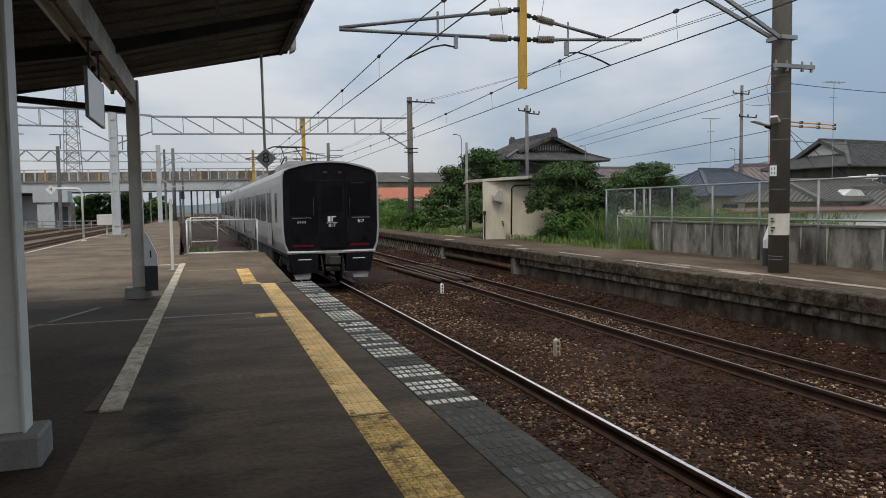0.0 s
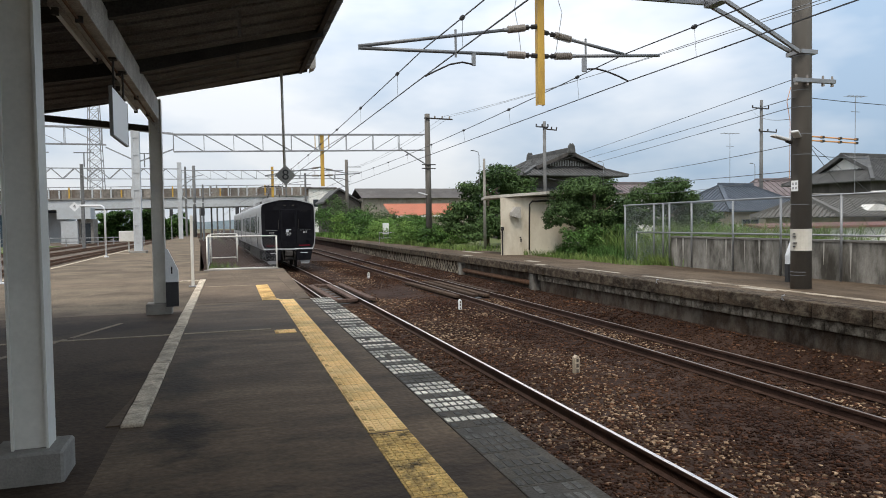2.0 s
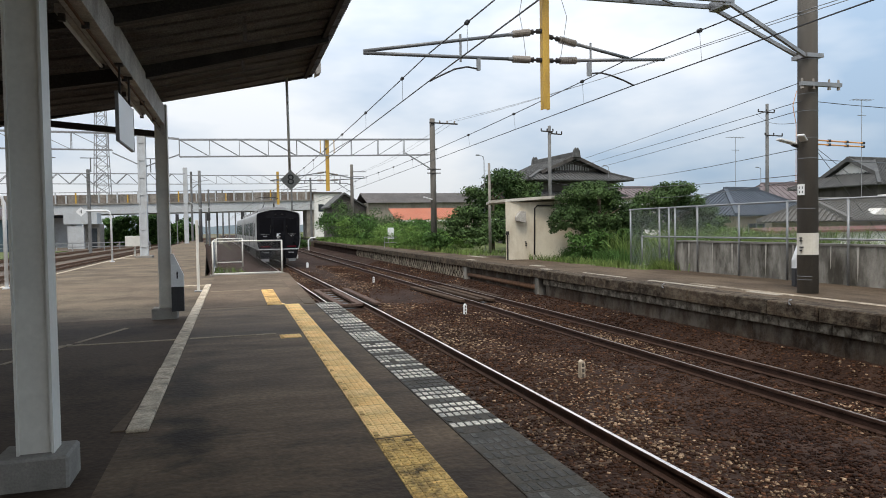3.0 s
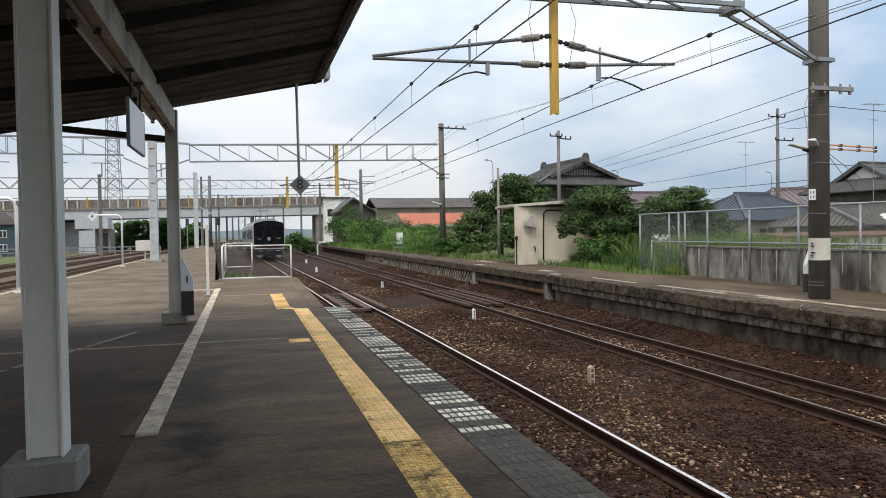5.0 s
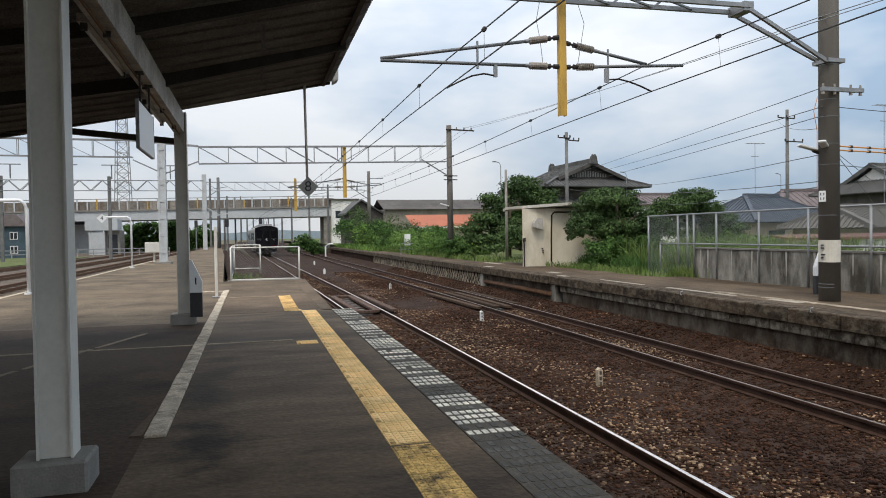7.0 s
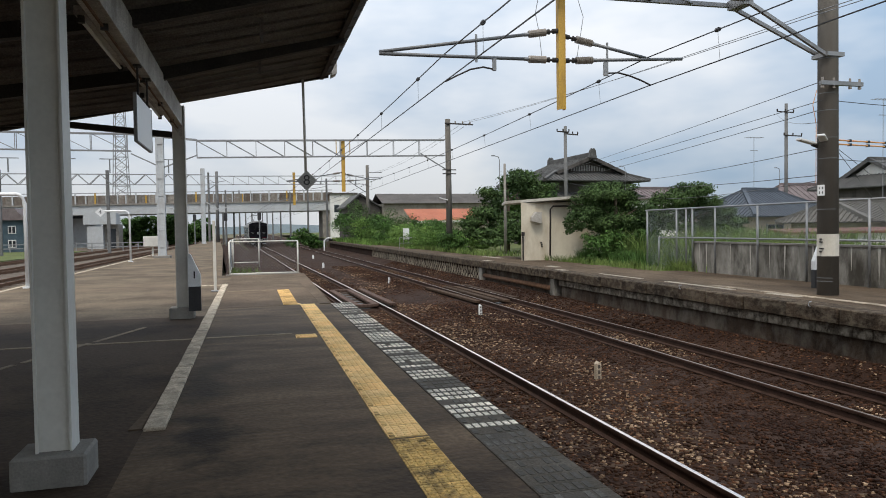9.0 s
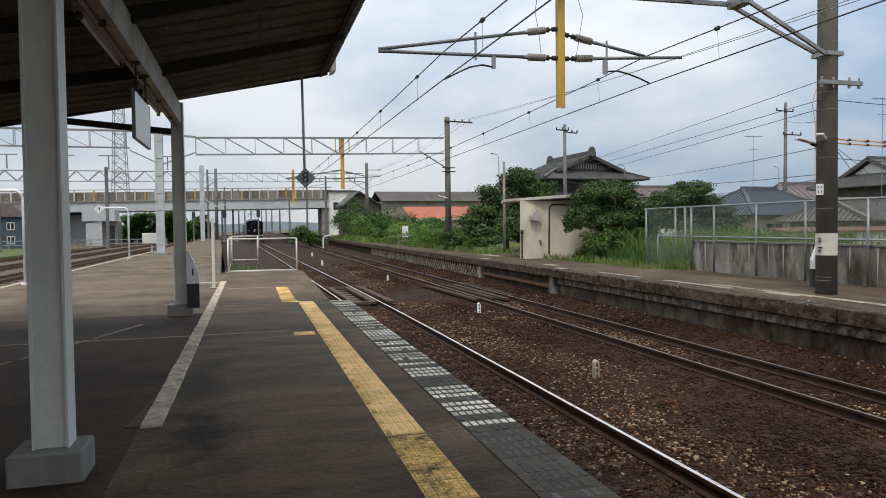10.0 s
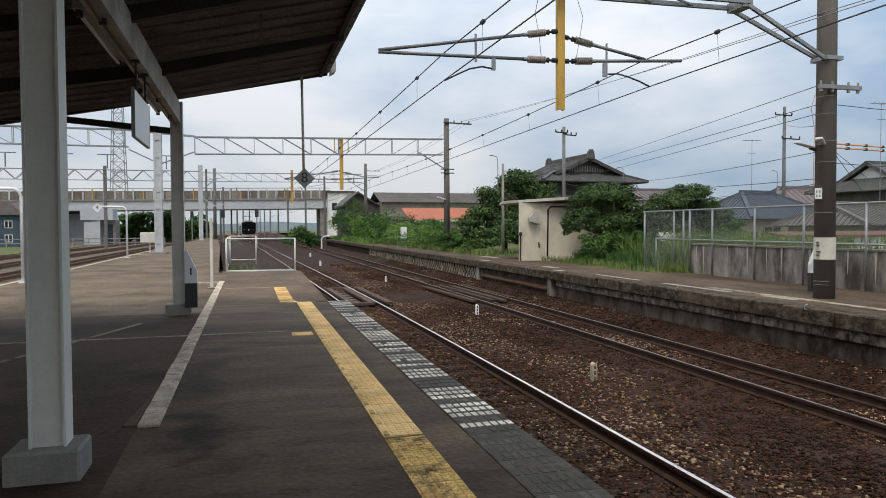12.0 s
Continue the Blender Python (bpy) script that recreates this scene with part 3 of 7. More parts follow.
# ---------- near platform ----------
def make_near_platform():
    p = thing("platform", "asphalt railway platform with concrete kerb strip", "platform", kind="structure")
    bm = B()
    box(bm, -6.6, 1.90, -9, 14.1, -1.3, -0.012)
    box(bm, -6.6, 1.50, 14.1, 24.6, -1.3, -0.012)
    part("platform_body", bm, DIRTY_CONCRETE, p)
    bm = B()
    prism(bm, [(-6.6, 24.6), (-1.0, 24.6), (-2.3, 60), (-4.6, 110), (-6.4, 110), (-6.6, 60)], -1.3, -0.012, "z")
    part("platform_extension", bm, DIRTY_CONCRETE, p)
    bm = B()
    box(bm, -0.66, 1.50, -9, 14.05, -0.012, 0.0)
    box(bm, -0.82, -0.66, -9, 5.56, -0.012, -0.002)
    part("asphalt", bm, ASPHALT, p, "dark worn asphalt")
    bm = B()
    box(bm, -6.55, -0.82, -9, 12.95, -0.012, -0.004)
    part("asphalt", bm, ASPHALT_SHADED, p, "stained asphalt with canopy shade in its colour")
    bm = B()
    box(bm, -0.66, 1.30, 14.06, 24.5, -0.012, 0.002)
    part("asphalt", bm, ASPHALT_PALE, p, "paler weathered asphalt")
    bm = B()
    prism(bm, [(1.30, 14.11), (1.53, 14.11), (1.72, 24.5), (1.30, 24.5)], -0.25, 0.006, "z")
    box(bm, 1.90, 1.93, -9, 14.1, -0.25, -0.002)
    part("coping", bm, ASPHALT_PALE, p)
    # kerb blocks
    bm = B()
    box(bm, -0.078, 0.078, -0.597, 0.0, -0.1, 0.022, 0.008)
    me = mesh_of("kerb_block", bm, KERB)
    for k in range(24):
        piece("kerb_block", me, p, -0.74 + random.uniform(-0.004, 0.004), 20.2 - 0.61 * k, 0.0, random.uniform(-0.4, 0.4))
    bm = B()
    prism(bm, [(-0.93, 5.62), (-0.83, 5.62), (-0.83, 6.7)], -0.01, 0.006, "z")
    part("mortar", bm, ASPHALT_PALE, p)
    # cross strips
    bm = B()
    for k in range(9):
        box(bm, -6.2 + 0.61 * k, -5.6 + 0.61 * k, 10.13, 10.22, -0.01, 0.003)
    for k in range(4):
        box(bm, -0.64 + 0.295 * k, -0.355 + 0.295 * k, 10.14, 10.23, -0.01, 0.004)
    box(bm, -0.6, 0.52, 17.75, 17.88, -0.01, 0.008)
    part("joint_strip", bm, JOINT, p, "dull tan jointing strip")
    bm = B()
    for k in range(4):
        bar(bm, (-3.6 + 0.5 * k, 6.2 + 1.4 * k, -0.002), (-3.15 + 0.5 * k, 7.5 + 1.4 * k, -0.002), 0.07, 0.008)
    part("joint_strip", bm, surf("dull_strip", (0.17, 0.135, 0.095), (0.24, 0.195, 0.145), 3, 0.85, 0.2), p)
    # white edge line of the other face
    bm = B()
    for k in range(14):
        y = 8 + 3.0 * k
        box(bm, -6.45, -6.33, y, y + 2.95, -0.012, -0.006)
    box(bm, -1.6, -0.82, 20.05, 20.2, -0.012, 0.004)
    box(bm, -6.6, -5.4, 43.0, 43.15, -0.012, -0.005)
    part("edge_line", bm, KERB, p, "worn pale painted line")
    return p


def make_tactile():
    t = thing("tactile_paving", "line of worn yellow studded warning tiles", "tactile paving", kind="structure")
    bm = B()
    box(bm, -0.1445, 0.1445, -0.1445, 0.1445, -0.012, 0.007, 0.003)
    base_faces = len(bm.faces)
    for i in range(5):
        for j in range(5):
            x, y = -0.112 + 0.056 * i, -0.112 + 0.056 * j
            a = [bm.verts.new((x + dx * 0.021, y + dy * 0.021, 0.006)) for dx, dy in ((-1, -1), (1, -1), (1, 1), (-1, 1))]
            b = [bm.verts.new((x + dx * 0.016, y + dy * 0.016, 0.0125)) for dx, dy in ((-1, -1), (1, -1), (1, 1), (-1, 1))]
            bm.faces.new(b)
            for k in range(4):
                bm.faces.new((a[k], a[(k + 1) % 4], b[(k + 1) % 4], b[k]))
    bm.faces.ensure_lookup_table()
    # the base faces take the colour with the stud shade in it
    for k in range(base_faces):
        bm.faces[k].material_index = 1
    clean = mesh_of("tile", bm, YELLOW_TILE)
    clean.materials.append(TILE_GRIME_SHADE)
    soiled = clean.copy()
    soiled.materials.clear()
    soiled.materials.append(DIRTY_TILE)
    soiled.materials.append(SOILED_GRIME_SHADE)
    for k in range(31):
        piece("tile", clean, t, 1.05, 13.95 - 0.3 * k - 0.0, 0.0, random.uniform(-0.3, 0.3))
    for k in range(22):
        piece("tile", soiled, t, 1.05, 4.62 - 0.302 * k, -0.002, random.uniform(-0.5, 0.5))
    dull = clean.copy()
    dull.materials.clear()
    dull.materials.append(TILE_GRIME_SHADE)
    dull.materials.append(TILE_GRIME_SHADE)
    for k in range(12):
        piece("tile", dull, t, 0.73, 17.6 - 0.3 * k, 0.003, random.uniform(-0.4, 0.4))
    piece("tile", clean, t, 0.71, 9.86, 0.0)
    bm = B()
    prism(bm, [(0.60, 14.35), (0.60, 14.18), (0.92, 14.10), (0.92, 14.22), (0.88, 14.35)], -0.01, 0.009, "z")
    part("corner_piece", bm, YELLOW_TILE, t)
    return t


def make_edge_panels():
    t = thing("platform_edge_panels", "grey anti-slip edge panels with worn white dashes", "edge panel", kind="structure")
    bm = B()
    box(bm, -0.21, 0.21, -0.292, 0.292, -0.012, 0.004, 0.003)
    base = mesh_of("panel", bm, PANEL_DARK)
    marks, worn = [], []
    for v in range(14):
        bright = [((0, 1, 3), (0, 2), (1, 2, 3), (0, 1, 3))[v // 2 % 4], ((0, 1), (0, 2, 3), (1, 3), (0, 1, 2))[v // 2 % 4]][v % 2]
        bm, dim = B(), B()
        for r in range(4):
            for c in range(7):
                if random.random() < (0.02 if r in bright else 0.35):
                    continue
                x, y = -0.178 + 0.0593 * c, -0.2205 + 0.147 * r
                k = random.uniform(0.043, 0.050)
                box(bm if r in bright else dim, x - 0.021, x + 0.021, y - k, y + k, 0.004, 0.008)
        worn.append(dim)
        marks.append(mesh_of("dash_marking", bm, PANEL_MARK))
    bm = B()
    for r in range(4):
        for c in range(7):
            if random.random() > 0.2:
                x, y = -0.178 + 0.0593 * c, -0.2205 + 0.147 * r
                box(bm, x - 0.019, x + 0.019, y - 0.052, y + 0.052, 0.004, 0.0065)
    fade = surf("faded_marking", (0.095, 0.088, 0.075), (0.17, 0.158, 0.138), 9, 0.8, 0.1, stain=(0.075, 0.070, 0.060), stain_scale=6, stain_amount=0.9, per_object=0.35)
    faint = mesh_of("faded_marking", bm, fade)
    worn = [mesh_of("faded_marking", dim, fade) for dim in worn]
    for k in range(29):
        y = 13.8 - 0.588 * k
        q = piece("panel", base, t, 1.715, y, 0.0)
        if y > 4.9:
            piece("dash_marking", marks[k * 5 % 14], q, 0, 0, 0)
            if len(worn[k * 5 % 14].polygons):
                piece("faded_marking", worn[k * 5 % 14], q, 0, 0, 0)
        else:
            piece("faded_marking", faint, q, 0, 0, 0)
    return t


make_near_platform()
make_tactile()
make_edge_panels()


# ---------- canopy over the near platform ----------
def roof_z(x):
    return 3.76 + (0.235 if x > -1.05 else 0.17) * (x + 1.05)


def h_column(x, y, top):
    c = thing("canopy_column", "pale grey painted steel column on a concrete footing", "column", "canopy columns", "structure")
    bm = B()
    box(bm, x - 0.22, x + 0.19, y - 0.17, y + 0.17, -0.02, 0.185, 0.015)
    part("footing", bm, CONCRETE, c, "grey concrete footing block")
    bm = B()
    box(bm, x - 0.10, x - 0.086, y - 0.09, y + 0.09, 0.18, top)
    box(bm, x + 0.086, x + 0.10, y - 0.09, y + 0.09, 0.18, top)
    box(bm, x - 0.086, x + 0.086, y - 0.06, y - 0.048, 0.18, top)
    part("shaft", bm, GREY_PAINT, c)
    return c


def make_canopy():
    c = thing("platform_canopy", "corrugated canopy roof on dark steel rafters", "canopy", kind="structure")
    # The roof runs on unseen behind the camera, added to block sky light there.
    y0, y1 = -24.0, 12.95
    n = int((y1 - y0) / 0.024)
    yy = np.linspace(y0, y1, n)
    wave = 0.019 * np.sin(np.arange(n) * math.pi / 2)
    xs = [-6.4, -1.05, 1.46]
    verts, faces = [], []
    for lift in (0.0, 0.006):
        for x in xs:
            verts.append(np.stack([np.full(n, x), yy, roof_z(x) + wave + lift], 1))
    i = np.arange(n - 1)
    for layer in (0, 3):
        for a in (0, 1):
            p, q = (layer + a) * n, (layer + a + 1) * n
            faces.append(np.stack([i + p, i + 1 + p, i + 1 + q, i + q], 1))
    for a in (0, 2):
        p, q = a * n, (a + 3) * n
        faces.append(np.stack([i + p, i + 1 + p, i + 1 + q, i + q], 1))
    from_arrays("roof_sheet", np.concatenate(verts), np.concatenate(faces), ROOF_SHEET, c)
    for y in [10.15 - 2.55 * k for k in range(14)]:
        bm = B()
        for xa, xb in ((-6.3, -1.05), (-1.05, 1.36)):
            za, zb = roof_z(xa) - 0.02, roof_z(xb) - 0.02
            q = [(xa, za - 0.17), (xb, zb - (0.17 if xb < 0 else 0.11)), (xb, zb), (xa, za)]
            prism(bm, q, y - 0.05, y + 0.05)
        part("rafter", bm, DARK_STEEL, c)
    for x in (-4.2, 1.3):
        bm = B()
        box(bm, x - 0.03, x + 0.03, y0, y1 - 0.05, roof_z(x) - 0.075, roof_z(x) - 0.012)
        part("purlin", bm, DARK_STEEL, c)
    # Thin bars under the sheet, added to draw its corrugation lines.
    for k in range(80):
        y = 12.45 - 0.45 * k
        bm = B()
        for xa, xb in ((-6.3, -1.05), (-1.05, 1.44)):
            prism(bm, [(xa, roof_z(xa) - 0.045), (xb, roof_z(xb) - 0.045), (xb, roof_z(xb) - 0.015), (xa, roof_z(xa) - 0.015)], y - 0.014, y + 0.014)
        part("batten", bm, ROOF_SHEET, c)
    bm = B()
    for xa, xb, da, db in ((-6.3, -1.05, 0.15, 0.0), (-1.05, 1.43, 0.0, 0.05)):
        prism(bm, [(xa, roof_z(xa) - da), (xb, roof_z(xb) - db), (xb, roof_z(xb) + 0.03), (xa, roof_z(xa) + 0.03)], 12.90, 12.985)
    part("verge_board", bm, DARK_STEEL, c)
    bm = B()
    prism(bm, [(1.47, 4.28), (1.56, 4.33), (1.56, 4.56), (1.47, 4.40)], 12.70, 13.0)
    part("gutter_end", bm, BEAM_PAINT, c, "pale sheet-metal end cap")
    # main beam over the columns
    bm = B()
    box(bm, -1.27, -1.10, y0, 12.86, 3.615, 3.63)
    box(bm, -1.27, -1.10, y0, 12.86, 3.30, 3.315)
    box(bm, -1.115, -1.10, y0, 12.86, 3.315, 3.615)
    part("main_beam", bm, BEAM_PAINT, c, "dusty pale grey steel beam")
    for k in range(11):
        y = 12.05 - 2.55 * k
        bm = B()
        box(bm, -1.262, -1.115, y - 0.005, y + 0.005, 3.315, 3.615)
        part("web_stiffener", bm, BEAM_PAINT, c)
    bm = B()
    for k in range(2):
        prism(bm, [(-1.25, 3.30), (-1.10, 3.30), (-1.10, 3.06)], 12.62 + 0.3 * k, 12.64 + 0.3 * k)
    part("corner_bracket", bm, BEAM_PAINT, c)
    bm = B()
    prism(bm, [(-6.3, 3.26), (-2.9, 3.255), (-1.27, 3.12), (-1.27, 3.22), (-2.9, 3.355), (-6.3, 3.37)], 12.80, 12.90)
    part("tie_beam", bm, DARK_STEEL, c)
    for y in (8.6, 10.3):
        bm = B()
        box(bm, 0.15, 0.19, y - 0.02, y + 0.02, roof_z(0.17) - 0.32, roof_z(0.17) - 0.02)
        part("hanger", bm, ROOF_SHEET, c)
    return c


def make_strip_lights():
    for k, y in enumerate((3.9, 6.35, 9.7)):
        s = thing("strip_light", "unlit fluorescent strip light under the canopy beam", "strip light", "strip lights")
        bm = B()
        prism(bm, [(-1.37, 3.30), (-1.28, 3.30), (-1.28, 3.37), (-1.37, 3.37)], y, y + 1.9)
        part("housing", bm, BEAM_PAINT, s)
        bm = B()
        tube(bm, [(-1.325, y + 0.06, 3.27), (-1.325, y + 1.84, 3.27)], 0.016)
        part("lamp_tube", bm, WHITE_PAINT, s, smooth=True)
        for yy in (y + 0.05, y + 1.85):
            bm = B()
            box(bm, -1.35, -1.30, yy - 0.02, yy + 0.02, 3.24, 3.305)
            part("lamp_holder", bm, DARK_STEEL, s)
        for yy in (y + 0.4, y + 1.5):
            bm = B()
            box(bm, -1.29, -1.25, yy - 0.02, yy + 0.02, 3.316, 3.34)
            part("bracket", bm, DARK_STEEL, s)
    s = thing("conduit", "rusty electrical conduit clipped below the canopy beam", "conduit")
    bm = B()
    tube(bm, [(-1.20, -2, 3.28), (-1.20, 8.9, 3.28), (-1.17, 9.2, 3.26), (-1.17, 12.7, 3.26)], 0.014, 6)
    part("pipe", bm, RUST, s)
    for y in (2.2, 4.4, 6.6, 8.8, 10.4, 11.9):
        bm = B()
        box(bm, -1.215, -1.155, y - 0.015, y + 0.015, 3.245, 3.302)
        part("clip", bm, DARK_STEEL, s)


def make_hanging_board():
    s = thing("hanging_board", "blank pale grey board hung under the canopy beam", "sign board")
    bm = B()
    box(bm, -1.165, -1.135, 7.93, 9.06, 2.465, 2.965, 0.006)
    part("board", bm, surf("white_acrylic", (0.82, 0.83, 0.83), (0.86, 0.87, 0.87), 1, 0.35, 0.0, fine_amount=0.03), s)
    bm = B()
    for y in (7.925, 9.065):
        box(bm, -1.168, -1.132, y - 0.008, y + 0.008, 2.455, 2.97)
    box(bm, -1.168, -1.132, 7.933, 9.057, 2.452, 2.465)
    part("rim", bm, GALVANISED, s)
    for y in (8.15, 8.85):
        bm = B()
        tube(bm, [(-1.15, y, 2.96), (-1.15, y, 3.302)], 0.012, 6)
        box(bm, -1.19, -1.11, y - 0.05, y + 0.05, 3.28, 3.302)
        part("hanger_rod", bm, DARK_STEEL, s)


def make_stop_sign():
    s = thing("stop_marker", "grey diamond plate with black figure 8 on a rod", "sign")
    bm = B()
    tube(bm, [(0.975, 12.8, 2.5), (0.955, 12.8, 4.26)], 0.024, 8)
    part("rod", bm, GREY_PAINT, s, smooth=True)
    bm = B()
    h = 0.185
    prism(bm, [(0.985, 2.385 - h), (0.985 + h, 2.385), (0.985, 2.385 + h), (0.985 - h, 2.385)], 12.765, 12.775)
    pl = part("plate", bm, surf("grey_plate", (0.30, 0.30, 0.28), (0.36, 0.36, 0.34), 3, 0.6, 0.03), s)
    bm = B()
    tube(bm, [(0.985, 12.79, 2.26), (0.985, 12.79, 2.53)], 0.02, 6)
    part("bracket", bm, DARK_STEEL, s)
    letters("8", 0.26, pl, BLACK_PAINT, pose(0.985, 12.76, 2.385, 90, 0, 0))


h_column(-1.165, 4.66, 3.30)
h_column(-1.17, 12.80, 3.66)
# unseen columns, added under the roof behind the camera
for back_y in (-3.4, -11.5, -19.6):
    h_column(-1.145, back_y, 3.30)
make_canopy()
make_strip_lights()
make_hanging_board()
make_stop_sign()


# ---------- far platform ----------
def make_far_platform():
    p = thing("far_platform", "low far platform with stained concrete edge and masonry wall", "platform", kind="structure")
    bm = B()
    box(bm, 9.95, 12.6, -12, 92, -1.3, -0.02)
    part("platform_body", bm, WALL_LOW, p)
    bm = B()
    box(bm, 10.25, 12.62, -12, 92, -0.02, 0.0)
    box(bm, 12.62, 13.5, -12, 19.6, -0.1, 0.0)
    part("paving", bm, FAR_TOP, p, "worn earthy paving")
    bm = B()
    box(bm, -0.30, 0.0, -1.19, 0.0, -0.27, 0.012, 0.02)
    lip = mesh_of("coping_stone", bm, LIP)
    for k in range(26):
        piece("coping_stone", lip, p, 9.95 + random.uniform(-0.018, 0.018), 21.6 - 1.2 * k, random.uniform(-0.006, 0.006), random.uniform(-0.15, 0.15))
    for k in range(58):
        piece("coping_stone", lip, p, 9.95 + random.uniform(-0.018, 0.018), 92 - 1.2 * k - 0.6, random.uniform(-0.006, 0.004), random.uniform(-0.12, 0.12))
    # deeper paving band behind the coping
    bm = B()
    box(bm, 9.95, 10.25, -12, 92, -0.02, 0.006)
    part("paving", bm, LIP, p, "dark concrete band")
    # upper course of blocks, then the footing wall
    bm = B()
    box(bm, -0.06, 0.06, -0.392, 0.0, -0.19, 0.0, 0.012)
    block = mesh_of("block", bm, LIME_BLOCK)
    for k in range(66):
        piece("block", block, p, 9.81 + random.uniform(-0.008, 0.008), 21.0 - 0.4 * k, -0.28)
    bm = B()
    for k in range(14):
        y = 21.0 - 2.4 * k
        box(bm, 9.84, 10.0, y - 2.395, y, -1.25, -0.475, 0.004)
    part("footing_wall", bm, WALL_LOW, p, "dark concrete footing")
    bm = B()
    box(bm, 9.68, 9.95, 21.25, 21.55, -1.1, -0.02, 0.01)
    box(bm, 9.72, 9.95, 28.9, 29.3, -1.1, -0.26, 0.01)
    part("pilaster", bm, OLD_WALL, p)
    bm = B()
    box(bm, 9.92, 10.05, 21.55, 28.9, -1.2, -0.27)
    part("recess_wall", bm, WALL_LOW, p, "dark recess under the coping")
    bm = B()
    tube(bm, [(9.85, 21.6, -0.62), (9.85, 28.9, -0.62)], 0.09, 8)
    part("pipe", bm, RUST, p, "rust-brown pipe along the recess", smooth=True)
    # rubble masonry, laid diagonally
    bm = B()
    h = 0.20
    a = [bm.verts.new((-0.0, h * u, h * v)) for u, v in ((-0.80, 0), (0, -0.84), (0.80, 0), (0, 0.84))]
    b = [bm.verts.new((-0.016, h * 0.70 * u, h * 0.74 * v)) for u, v in ((-1, 0.05), (0, -1), (1, -0.05), (0, 1))]
    for k in range(4):
        bm.faces.new((a[k], a[(k + 1) % 4], b[(k + 1) % 4], b[k]))
    bm.faces.new(b)
    bmesh.ops.recalc_face_normals(bm, faces=bm.faces[:])
    stone = mesh_of("masonry_stone", bm, WALL_STONE)
    for k in range(68):
        for r in range(4):
            y, z = 29.55 + 0.43 * k + (0.215 if r % 2 else 0.0), -0.42 - 0.205 * r
            x = 9.90 + random.uniform(-0.015, 0.015)
            piece("masonry_stone", stone, p, x, y, z)
    # The dark colour stands in for the shade between the nearly flush stones.
    bm = B()
    box(bm, 9.90, 9.96, 29.3, 92, -1.2, -0.27)
    part("mortar_wall", bm, BALLAST, p, "dark joints with their depth shade in the colour")
    # ramp at the platform's far end
    bm = B()
    prism(bm, [(92, -1.3), (92, -0.02), (112, -1.0), (112, -1.3)], 9.8, 12.6, "x")
    part("ramp", bm, FAR_TOP, p)
    # line of pale tiles
    bm = B()
    box(bm, -0.10, 0.10, -0.29, 0.0, 0.0, 0.012, 0.004)
    me = mesh_of("paving_tile", bm, surf("earthy_tile", (0.20, 0.165, 0.12), (0.36, 0.30, 0.23), 3, 0.85, 0.2, stain=(0.06, 0.048, 0.035), stain_scale=4, per_object=0.25))
    for k in range(60):
        piece("paving_tile", me, p, 10.75, 14.5 - 0.3 * k, 0.0)
    bm = B()
    for y, w in ((21.5, 0.5), (29.2, 0.9)):
        box(bm, 9.97, 10.24, y - w / 2, y + w / 2, 0.006, 0.016, 0.003)
    for x, y, w, l in ((10.62, 11.9, 0.3, 0.9), (10.72, 23.6, 0.3, 0.9), (11.5, 32.4, 0.35, 2.4), (10.45, 14.6, 0.16, 2.6), (10.4, 18.2, 0.12, 2.4)):
        box(bm, x - w / 2, x + w / 2, y - l / 2, y + l / 2, 0.0, 0.008, 0.003)
    part("patch", bm, surf("pale_patch", (0.24, 0.215, 0.17), (0.34, 0.30, 0.25), 3, 0.85, 0.2), p, "pale patch on the platform top")
    bm = B()
    for y in (10.2, 14.1):
        tube(bm, [(9.66, y, -0.03), (9.60, y, 0.0), (9.60, y, 0.06), (9.66, y, 0.075)], 0.012, 6)
    part("hook", bm, GALVANISED, p)
    return p


